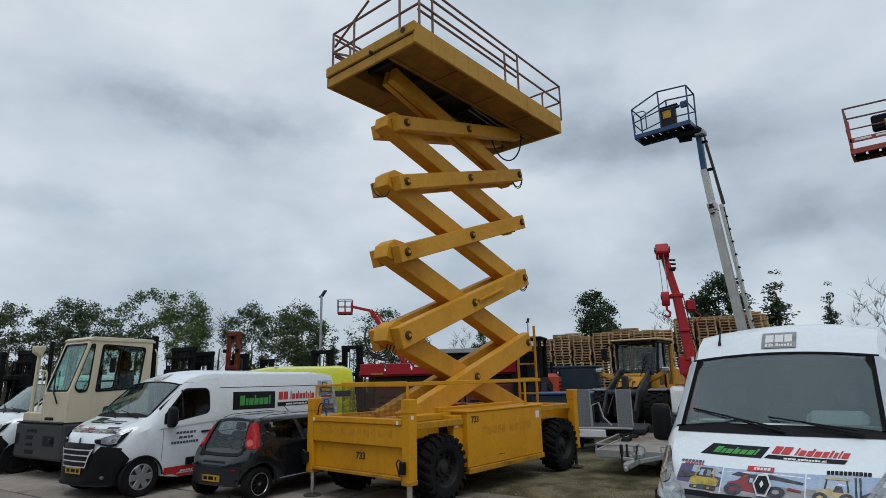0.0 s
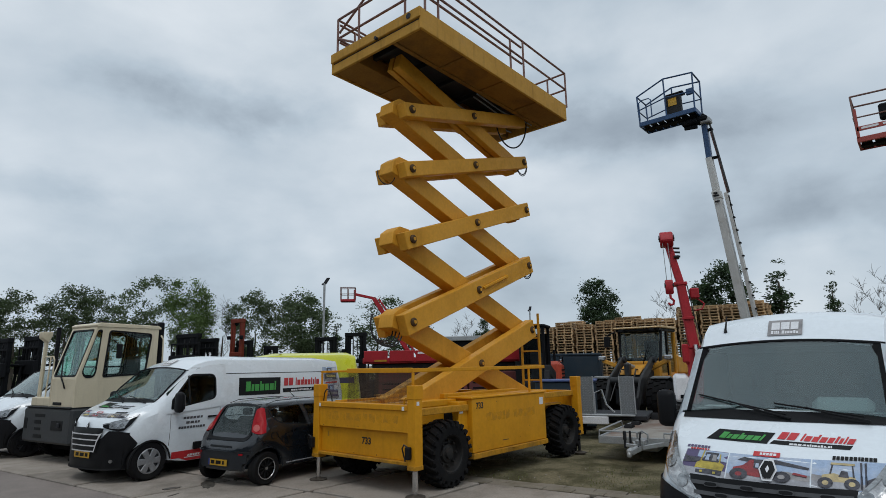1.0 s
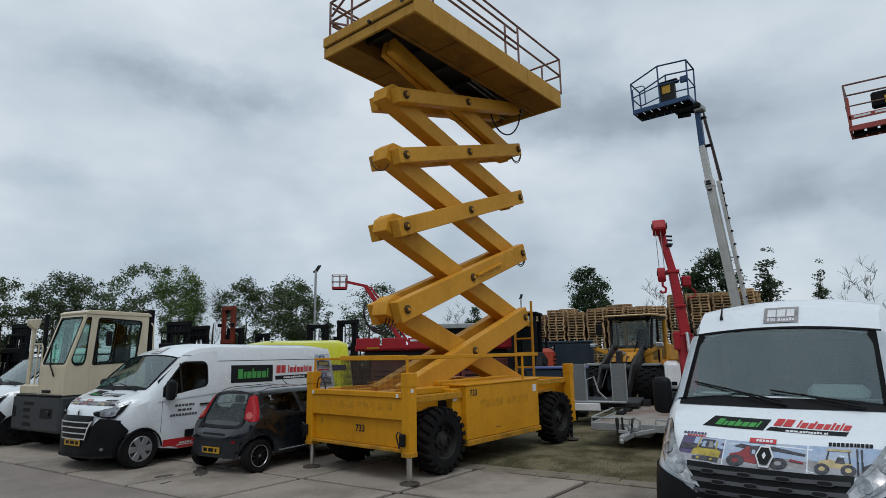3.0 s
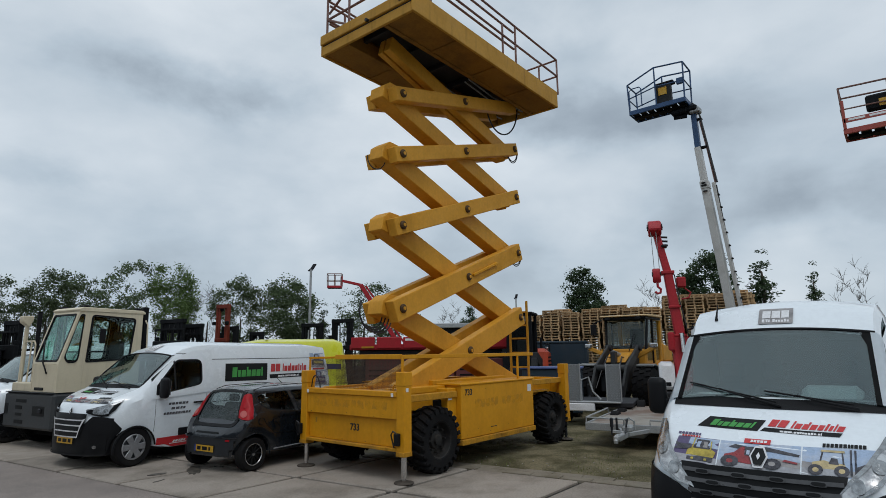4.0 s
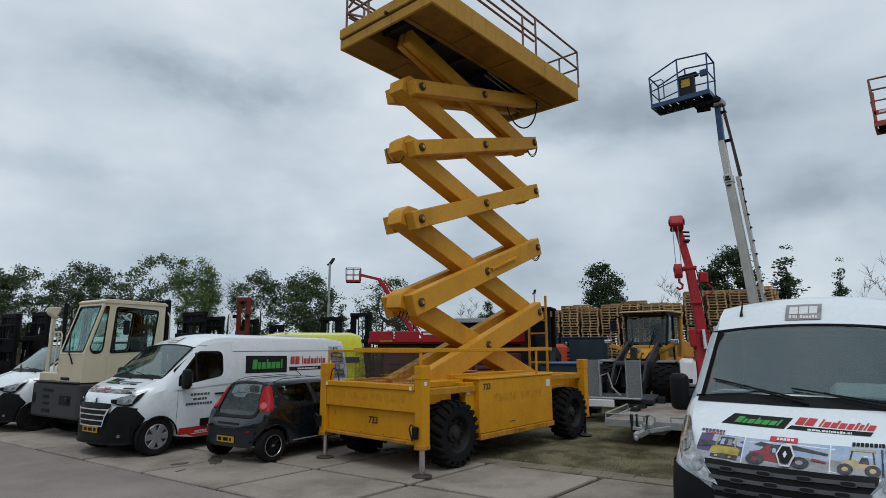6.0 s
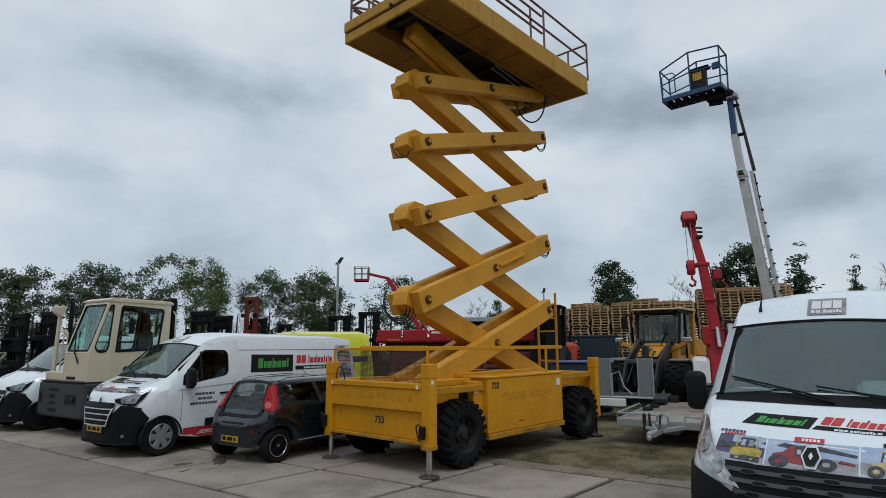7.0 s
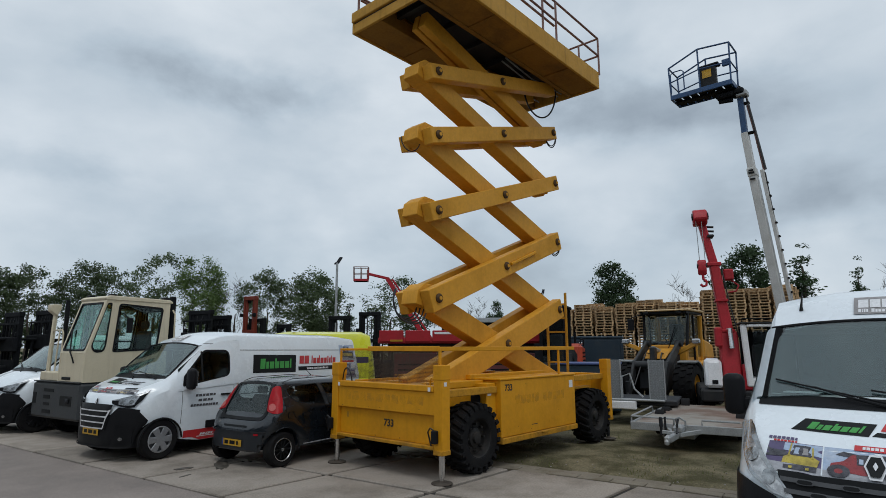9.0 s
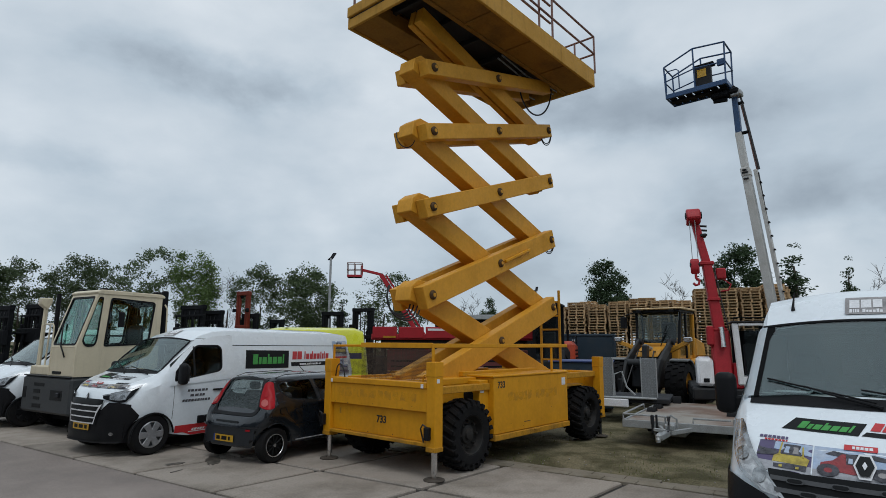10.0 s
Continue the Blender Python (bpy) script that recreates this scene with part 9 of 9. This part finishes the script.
def red_boom():
    m = pose(22.6, 20.8, 0)
    l = thing("articulated_lift", m, "distant red articulated boom lift with wire basket", "boom lift")
    slab_box("chassis", l, RED, -1.1, 1.1, -0.9, 0.9, 0.4, 1.5, 0.08)
    for x in (-0.8, 0.8):
        for s in (-1, 1):
            fat_wheel(l, (x, s * 0.9, 0.4), 0.4, 0.3, s, GREY_BOOM, 16)
    bar("lower_boom", l, RED, (0.1, -0.1, 1.5), (-2.25, 2.25, 6.65), 0.24, 0.30, 0.02)
    bar("tie_rod", l, RED, (0.3, -0.2, 1.9), (-1.95, 2.05, 6.6), 0.10, 0.12, 0.01)
    bar("jib", l, RED, (-2.25, 2.25, 6.65), (-3.25, 3.15, 6.95), 0.16, 0.18, 0.015)
    slab_box("jib_head", l, RED, -3.32, -3.18, 3.05, 3.2, 6.55, 7.25, 0.03)
    basket(l, (-3.5, 3.55, 6.45), 0.75, 1.0, RED, RUSTRAIL, (0.95, 0.95, 0.95), 45)


def excavator():
    m = Matrix.Translation((11.6, 4.4, 0)) @ Matrix.Rotation(radians(200), 4, "Z")
    e = thing("excavator", m, "small orange excavator with dark cab, behind the lift", "excavator")
    slab_box("body", e, GREY_BUMPER, -2.2, 0.2, -0.9, 0.9, 0.75, 1.4, 0.08)
    b = BM()
    prism(b, [(-2.0, 1.2), (-1.85, 2.0), (-0.95, 2.08), (-0.8, 1.2)], -0.12, 0.42, 0.14)
    part("engine_hood", b, material("excavator_orange_paint", (0.46, 0.062, 0.026), 0.4, bump=0.03, stain=(0.34, 0.05, 0.03), amount=0.5, big=3), e, "bright orange-red rounded hood")
    for z in (1.42, 1.56, 1.70):
        slab_box("hood_vent", e, CABIN_DARK, -1.80, -1.05, 0.415, 0.428, z, z + 0.06, 0.004)
        slab_box("hood_vent", e, CABIN_DARK, -2.02, -1.92, 0.0, 0.32, z, z + 0.06, 0.004)
    rod("hood_rail", e, CABIN_DARK, [(-1.85, 0.36, 1.98), (-1.80, 0.36, 2.22), (-1.05, 0.36, 2.24), (-1.0, 0.36, 2.05)], 0.02)
    slab_box("work_lamp", e, SILVER, -1.92, -1.80, 0.20, 0.34, 2.02, 2.12, 0.02)
    cab = new("cab")
    cab.parent = e
    for x, y in ((0.15, -0.85), (0.15, 0.0), (-0.9, -0.85), (-0.9, 0.0)):
        slab_box("cab_post", cab, CABIN_DARK, x - 0.05, x + 0.05, y - 0.05, y + 0.05, 1.4, 3.3, 0.012)
    slab_box("cab_roof", cab, CABIN_DARK, -1.0, 0.25, -0.95, 0.1, 3.3, 3.4, 0.03)
    pane("windscreen", cab, GLASS_DARK, [(0.15, -0.8, 1.4), (0.15, -0.05, 1.4), (0.15, -0.05, 3.3), (0.15, -0.8, 3.3)])
    pane("side_glass", cab, GLASS_DARK, [(0.1, -0.86, 1.4), (-0.85, -0.86, 1.4), (-0.85, -0.86, 3.3), (0.1, -0.86, 3.3)])
    slab_box("seat", cab, SEAT, -0.7, -0.5, -0.65, -0.2, 1.4, 2.4, 0.05)
    for s in (-1, 1):
        b = BM()
        pts = [(0.9, 0.1), (1.1, 0.35), (0.9, 0.65), (-2.3, 0.65), (-2.5, 0.35), (-2.3, 0.05)]
        prism(b, pts, min(s * 0.7, s * 1.1), max(s * 0.7, s * 1.1), 0.04)
        part("track", b, RUBBER, e)
    slab_box("cab_panel", cab, CABIN_DARK, -0.92, 0.12, -0.9, -0.87, 1.4, 2.25, 0.01)
    slab_box("cab_panel", cab, CABIN_DARK, -0.95, -0.90, -0.85, 0.0, 1.4, 3.1, 0.01)
    slab_box("counterweight", e, GREY_BUMPER, -2.35, -1.95, -0.88, 0.36, 1.0, 1.95, 0.12)
    rod("exhaust", e, CABIN_DARK, [(-1.5, 0.1, 2.0), (-1.5, 0.1, 2.5)], 0.05)
    bar("boom", e, GREY_BUMPER, (0.3, 0.3, 1.5), (1.2, 0.3, 1.75), 0.25, 0.4, 0.03)
    bar("stick", e, GREY_BUMPER, (1.2, 0.3, 1.7), (1.5, 0.3, 1.0), 0.2, 0.3, 0.03)


def blue_bin():
    b = thing("waste_skip", Matrix.Translation((9.3, 2.3, 0)) @ Matrix.Rotation(radians(23), 4, "Z"), "low blue steel bin with flat lid behind the lift", "bin")
    blue = material("faded_blue_lid", (0.05, 0.08, 0.22), 0.5, stain=(0.10, 0.13, 0.22), amount=0.6, big=3)
    slab_box("tub", b, CONTAINER, 0.0, 1.2, -0.8, 1.0, 0.1, 1.42, 0.03)
    slab_box("lid", b, blue, -0.05, 1.25, -0.85, 1.05, 1.42, 1.48, 0.015)
    for y in (-0.6, 0.7):
        slab_box("foot", b, CABIN_DARK, 0.1, 1.1, y, y + 0.1, 0.0, 0.1, 0.01)


def dark_container():
    m = Matrix.Translation((14.85, 3.76, 0)) @ Matrix.Rotation(radians(23), 4, "Z")
    c = thing("container", m, "blue-black steel storage container", "container")
    slab_box("box", c, CONTAINER, 0.0, 2.2, 0.0, 2.9, 0.12, 2.36, 0.03)
    slab_box("roof_edge", c, CONTAINER, -0.03, 2.23, -0.03, 2.93, 2.27, 2.35, 0.015)
    slab_box("corner_post", c, CONTAINER, -0.02, 0.08, -0.02, 0.08, 0.13, 2.268, 0.01)
    for k in range(2):
        slab_box("door_leaf", c, CONTAINER, -0.018, -0.002, 0.12 + 1.36 * k, 1.44 + 1.36 * k, 0.2, 2.2, 0.006)
    slab_box("lock_bar", c, STEEL, 0.3, 0.95, -0.07, -0.035, 1.25, 1.29, 0.006)
    for x in (0.1, 1.9):
        slab_box("skid", c, CABIN_DARK, x, x + 0.15, 0.05, 2.85, 0.0, 0.118, 0.01)


def pallet_mesh():
    b = BM()
    boards = []
    for i in range(7):
        x = -0.55 + i * 1.1 / 6
        boards.append(box(b, x - 0.05, x + 0.05, -0.4, 0.4, 0.104, 0.122))
    for y in (-0.35, 0.0, 0.35):
        for x in (-0.53, 0.0, 0.53):
            boards.append(box(b, x - 0.06, x + 0.06, y * 1.04 - 0.034, y * 1.04 + 0.034, 0.018, 0.088))
        boards.append(box(b, -0.6, 0.6, y * 1.04 - 0.035, y * 1.04 + 0.035, 0.088, 0.104))
    for x in (-0.54, 0.0, 0.54):
        boards.append(box(b, x - 0.05, x + 0.05, -0.395, 0.395, 0.0, 0.018))
    # nailed into one piece
    for p, q in zip(boards, boards[1:]):
        b.edges.new((p[0], q[0]))
    finish(b)
    me = bpy.data.meshes.new("pallet")
    b.to_mesh(me)
    b.free()
    me.materials.append(WOOD)
    return me


def pallet_wall():
    rnd = random.Random(11)
    me = pallet_mesh()
    row = Vector((2.94, -7.65, 0)).normalized()
    back = Vector((7.65, 2.94, 0)).normalized()
    turn = math.degrees(math.atan2(back.y, back.x))
    places = [(0.93 * k - 0.3, 0.0, 24 + (0 if k < 1 else 1 if k < 3 else 2) + (k % 3 == 1) + (2 if k == 7 else 3 if k > 7 else 0)) for k in range(11)]
    places += [(0.93 * k + 0.1, 1.35, n + 1 - (k % 4 == 2)) for k, (_, _, n) in enumerate(places)]
    places += [(0.93 * k + 0.45, 2.7, n) for k, (_, _, n) in enumerate(places[:11])]
    for s, d, n in places:
        n = round(n * 0.1505 / 0.1265)
        base = Vector((18.5, 7.9, 0)) + row * s + back * d
        st = thing("pallet_stack", Matrix.Translation(base) @ Matrix.Rotation(radians(turn), 4, "Z"), "tall stack of weathered wooden pallets", "pallets", "wall of pallet stacks")
        for i in range(n):
            ob = new("pallet", me)
            ob.parent = st
            ob.matrix_basis = pose(rnd.uniform(-0.03, 0.03), rnd.uniform(-0.025, 0.025), 0.1265 * i, 0, 0, rnd.uniform(-0.7, 0.7))


def street_lamp(m, h):
    l = thing("street_lamp", m, "slim grey yard lamp post with dark lamp head", "street lamp", "yard lamps")
    rod("pole", l, STEEL, [(0, 0, 0), (0, 0, h - 0.5)], 0.09, 10)
    b = BM()
    beam(b, (0, 0, h - 0.55), (0.55, 0, h), 0.30, 0.12, 0.03)
    beam(b, (-0.1, 0.1, h - 0.6), (0.25, 0.2, h - 0.45), 0.2, 0.1, 0.02)
    part("lamp_head", b, CABIN_DARK, l)


def far_building():
    b = thing("low_building", Matrix.Translation((38.5, 24.8, 0)) @ Matrix.Rotation(radians(33), 4, "Z"), "distant low yard building with white fascia", "building")
    slab_box("wall", b, CABIN_DARK, 0, 6, -5, 7, 0, 4.2, 0.02)
    slab_box("fascia", b, STEEL, -0.3, 6.3, -5.3, 7.3, 4.2, 4.65, 0.05)


# ---- trees ----
def tree_proto(seed, h, wide, leaf_mat, clumps, leaves, name="tree", shape="round", clump=0.42, leaf=0.115, fork=0.3):
    """A tree h metres tall at scale one: a trunk that forks, boughs that reach out to every leaf clump, and clumps of small leaves."""
    rnd = random.Random(seed)

    def inside(p):
        """How far out in the crown a point lies; 1 at its outline."""
        f = p.z / h
        if shape == "cone":
            r = wide * h * max(0.03, 1 - f) ** 0.7 * min(1.0, max(0.12, (f - 0.14) / 0.22))
            return math.hypot(p.x, p.y) / r
        low = 0.60
        return math.sqrt((p.x * p.x + p.y * p.y) / (wide * h) ** 2 + ((f - low) / (1 - low if f > low else 0.40)) ** 2)
    goals = []
    shift = Vector((seed * 1.7, seed * 0.9, 0))
    for _ in range(20000):
        if len(goals) >= clumps:
            break
        p = Vector((rnd.uniform(-wide, wide), rnd.uniform(-wide, wide), rnd.uniform(0.2, 1.0))) * h
        lump = noise.noise(p * (3.4 / h) + shift)
        r = inside(p)
        if r > 0.86 + 0.42 * lump or r < 0.3 or noise.noise(p * (7.0 / h) + shift) < -0.17:
            continue
        if shape == "round" and r < 0.62 and rnd.random() < 0.6:
            continue
        goals.append(p)
    goals.sort(key=lambda p: p.length)
    lean = Vector((rnd.uniform(-0.05, 0.05), rnd.uniform(-0.05, 0.05), 1))
    top = 0.80 if shape == "cone" else 0.55
    stem = [lean * (h * top * i / 7) + Vector((rnd.uniform(-0.06, 0.06), rnd.uniform(-0.06, 0.06), 0)) * (i > 0) for i in range(8)]
    bm = BM()
    tube(bm, stem, [h * 0.016 * (1.25 - 0.95 * i / 7) for i in range(8)], 8, False)
    nodes = [(p, h * 0.016 * (1.2 - 0.9 * i / 7)) for i, p in enumerate(stem) if p.z > fork * h * 0.8]
    for g in goals:
        best, score = None, 1e9
        for p, r in nodes:
            d = g - p
            sc = d.length + max(0.0, -d.z) * 2.5 + (0.7 if d.length > 0.1 and d.z < 0.25 * d.length else 0) * d.length
            if sc < score:
                best, score = (p, r), sc
        p, r = best
        d = g - p
        mid = p + d * 0.5 + Vector((rnd.uniform(-0.08, 0.08), rnd.uniform(-0.08, 0.08), -0.10)) * d.length
        r0 = min(r * 0.72, 0.012 + 0.020 * d.length)
        tube(bm, [p, p.lerp(mid, 0.55) + Vector((0, 0, 0.02 * d.length)), mid, g], [r0, r0 * 0.82, r0 * 0.62, r0 * 0.3], 5, False)
        nodes += [(mid, r0 * 0.7), (g, r0 * 0.45)]
        if not leaves:
            for _ in range(5):
                w = Vector((rnd.gauss(0, 0.5), rnd.gauss(0, 0.5), rnd.uniform(0.1, 1))).normalized() * rnd.uniform(0.4, 0.9)
                tube(bm, [mid.lerp(g, rnd.random()), g + w * 0.6, g + w], [0.015, 0.011, 0.007], 4, False)
    t = thing(name, pose(0, 0, -50), "tree", "tree")
    part("trunk", bm, BARK, t)
    if leaves:
        verts, faces = [], []
        for p in goals:
            size = clump * rnd.uniform(0.7, 1.25)
            for _ in range(int(leaves * rnd.uniform(0.7, 1.3))):
                c = p + Vector([max(-1.15, min(1.15, rnd.gauss(0, g))) for g in (0.62, 0.62, 0.48)]) * size
                s = rnd.uniform(0.7, 1.3) * leaf
                n = Vector((rnd.gauss(0, 1), rnd.gauss(0, 1), rnd.gauss(0, 1) + 0.9)).normalized()
                u = n.orthogonal().normalized()
                v = n.cross(u)
                a = rnd.uniform(0, 6.28)
                u, v = u * math.cos(a) + v * math.sin(a), v * math.cos(a) - u * math.sin(a)
                i = len(verts)
                verts += [tuple(c - u * s), tuple(c + v * s * 0.5 + n * s * 0.15), tuple(c + u * s - n * s * 0.1), tuple(c - v * s * 0.5 + n * s * 0.15)]
                faces.append((i, i + 1, i + 2, i + 3))
        me = bpy.data.meshes.new("crown")
        me.from_pydata(verts, [], faces)
        me.materials.append(leaf_mat)
        ob = new("crown", me)
        ob.parent = t
    return t


def plant_trees():
    # each kind is 9 m tall and as wide as given
    wide = {"ash": 0.22, "ash2": 0.24, "ash3": 0.21, "green": 0.23, "alder": 0.25, "cone": 0.21, "cone2": 0.20, "thin": 0.15, "bare": 0.17}
    protos = {
        "ash": tree_proto(3, 9, wide["ash"], LEAF, 120, 50, leaf=0.10),
        "ash2": tree_proto(8, 9, wide["ash2"], LEAF, 150, 56, leaf=0.10),
        "ash3": tree_proto(31, 9, wide["ash3"], LEAF, 92, 44, leaf=0.10),
        "green": tree_proto(12, 9, wide["green"], LEAF_BRIGHT, 150, 54, leaf=0.10),
        "alder": tree_proto(15, 9, wide["alder"], LEAF, 215, 56, leaf=0.10),
        "cone": tree_proto(17, 9, wide["cone"], LEAF_DARK, 190, 60, clump=0.38, leaf=0.105),
        "cone2": tree_proto(19, 9, wide["cone2"], LEAF_DARK, 190, 60, clump=0.38, leaf=0.105, shape="cone"),
        "thin": tree_proto(21, 9, wide["thin"], LEAF_DARK, 95, 34, shape="cone", clump=0.30, leaf=0.10),
        "bare": tree_proto(29, 9, wide["bare"], LEAF, 46, 0),
    }
    labels = {"ash": "leafy green ash tree with an open crown", "ash2": "broad leafy green tree with gaps in its crown", "ash3": "tall thinly leaved tree with its branches showing", "green": "bright green leafy tree", "alder": "dense green broadleaved tree", "cone": "narrow dense dark green tree", "cone2": "dense dark green tree with a ragged outline", "thin": "slender tree with thin dark foliage", "bare": "leafless tree with bare grey branches"}
    # kind, x, y, height, width of the crown
    spots = [("ash", 3.3, 49.4, 8.1, 4.2), ("ash2", 5.6, 47.9, 8.4, 4.3), ("ash", 8.6, 47.2, 9.0, 4.0), ("ash2", 11.8, 48.3, 8.9, 3.6), ("ash3", 13.0, 43.6, 9.8, 4.3), ("green", 15.8, 41.3, 9.1, 4.2), ("bare", 19.2, 41.8, 8.3, 3.0), ("ash2", 20.5, 38.7, 8.6, 4.6), ("alder", 22.6, 34.9, 8.5, 5.1),
             ("thin", 22.0, 29.1, 5.7, 2.3), ("ash3", 23.7, 26.3, 7.2, 4.0), ("ash", 26.9, 26.0, 7.0, 3.4), ("bare", 40.8, 31.2, 7.2, 2.6), ("cone2", 40.4, 28.4, 7.1, 3.1), ("cone", 44.6, 17.3, 9.8, 4.5), ("bare", 48.5, 12.7, 8.7, 2.8), ("cone", 38.3, 4.7, 9.0, 4.8), ("thin", 39.0, 1.3, 8.7, 3.9), ("thin", 40.3, -1.7, 7.7, 2.0), ("bare", 40.5, -3.9, 7.9, 2.4),
             ("ash3", 17.9, 45.0, 7.2, 3.4), ("ash2", 0.4, 49.8, 8.3, 4.2), ("ash", -3.0, 50.5, 8.6, 4.2), ("cone", 36.5, -8.5, 8.4, 3.6)]
    rnd = random.Random(2)
    for kind, x, y, h, w in spots:
        k = w / (2 * wide[kind] * 9)
        ob = copy_thing(protos[kind], pose(x, y, -0.05, 0, 0, rnd.uniform(0, 360)) @ Matrix.Diagonal((k, k, h / 8.45, 1)))
        tagged(ob, labels[kind], "tree", "trees round the yard")
    for proto in protos.values():
        for o in [proto, *proto.children_recursive]:
            bpy.data.objects.remove(o)


def hedge(points, h, n, seed):
    """Rough scrub along a line: one mass of small leaf sprays."""
    rnd = random.Random(seed)
    verts, faces = [], []
    for k in range(n):
        f = rnd.random() * (len(points) - 1)
        i = int(f)
        p = Vector(points[i]).lerp(Vector(points[min(i + 1, len(points) - 1)]), f - i)
        hh = h * (0.62 + 0.5 * noise.noise((p.x * 0.35, p.y * 0.35, seed)))
        c = p + Vector((rnd.gauss(0, 0.9), rnd.gauss(0, 0.9), abs(rnd.random()) * hh))
        s = rnd.uniform(0.10, 0.24)
        nrm = Vector((rnd.gauss(0, 1), rnd.gauss(0, 1), rnd.gauss(0, 1))).normalized()
        u = nrm.orthogonal().normalized()
        v = nrm.cross(u)
        j = len(verts)
        verts += [tuple(c - u * s), tuple(c + v * s * 0.5), tuple(c + u * s), tuple(c - v * s * 0.5)]
        faces.append((j, j + 1, j + 2, j + 3))
    me = bpy.data.meshes.new("scrub")
    me.from_pydata(verts, [], faces)
    me.materials.append(LEAF_DARK)
    tagged(new("scrub", me), "dark green scrub along the edge of the yard", "scrub", kind="stuff")


def ground_cover():
    """Short grass tufts and pale pebbles on the gravel."""
    rnd = random.Random(9)
    verts, faces = [], []
    for _ in range(5200):
        y = rnd.uniform(-5, 3)
        x = 2.15 - 0.13 * y + abs(rnd.gauss(0, 2.6))
        if noise.noise((x * 0.7, y * 0.7, 5)) < -0.05:
            continue
        a, l = rnd.uniform(0, 6.28), rnd.uniform(0.015, 0.05)
        j = len(verts)
        d = 0.007
        z = -0.04
        verts += [(x - d * math.cos(a), y - d * math.sin(a), z), (x + d * math.cos(a), y + d * math.sin(a), z), (x + rnd.uniform(-0.02, 0.02), y + rnd.uniform(-0.02, 0.02), z + 0.02 + l)]
        faces.append((j, j + 1, j + 2))
    me = bpy.data.meshes.new("grass")
    me.from_pydata(verts, [], faces)
    me.materials.append(GRASS)
    tagged(new("grass", me), "sparse short grass and moss on the gravel", "grass", kind="stuff")
    b = BM()
    for _ in range(70):
        y = rnd.uniform(-4.5, 2)
        x = 1.75 - 0.13 * y + abs(rnd.gauss(0, 1.0))
        r = rnd.uniform(0.006, 0.018)
        bmesh.ops.create_icosphere(b, subdivisions=1, radius=r, matrix=Matrix.Translation((x, y, -0.005)) @ Matrix.Diagonal((1, rnd.uniform(0.6, 1.2), 0.6, 1)))
    tagged(part("pebbles", b, PEBBLE), "scattered pale pebbles along the kerb", "pebbles", kind="stuff")


yard_tractor()
red_machine()
yellow_van()
wheel_loader()
ramp_trailer()
flat_trailer()
crane()
boom_lift()
orange_lift()
excavator()
dark_container()
blue_bin()
red_boom()
far_building()
for x, y, turn, h, mm, bm_, w in ((-2.2, 21.5, 190, 3.2, CABIN_DARK, CABIN_DARK, 1.5), (-0.88, 21.2, 190, 3.3, CABIN_DARK, CABIN_DARK, 1.3), (0.05, 20.9, 190, 3.4, CABIN_DARK, CABIN_DARK, 1.25), (5.33, 18.84, 190, 3.55, CABIN_DARK, CABIN_DARK, 1.6), (6.1, 18.5, 190, 3.35, CABIN_DARK, CABIN_DARK, 1.25), (7.45, 17.75, 190, 3.25, CABIN_DARK, CABIN_DARK, 1.0),
                             (7.2, 17.98, 190, 4.25, MAST_RED, CABIN_DARK, 0.82), (8.5, 17.2, 190, 3.0, CABIN_DARK, CABIN_DARK, 0.8), (10.5, 15.7, 205, 3.4, CABIN_DARK, CABIN_DARK, 1.1), (11.6, 14.8, 205, 3.6, CABIN_DARK, CABIN_DARK, 1.1)):
    forklift(pose(x, y, 0, 0, 0, turn), h, mm, bm_, "black forklift with raised mast standing in the row" if mm is CABIN_DARK else "forklift with a dark red mast standing in the row", w)
street_lamp(pose(20.79, 29.22, 0, 0, 0, 20), 8.9)
street_lamp(pose(52.8, 30.37, 0, 0, 0, 20), 8.8)
pallet_wall()
plant_trees()
hedge([(-10, 52, 0), (4, 50, 0), (14, 47, 0), (26, 39, 0), (33, 30, 0), (44, 30, 0), (52, 16, 0), (46, 4, 0), (44, -10, 0)], 2.3, 10000, 5)
ground_cover()
oil_stains()
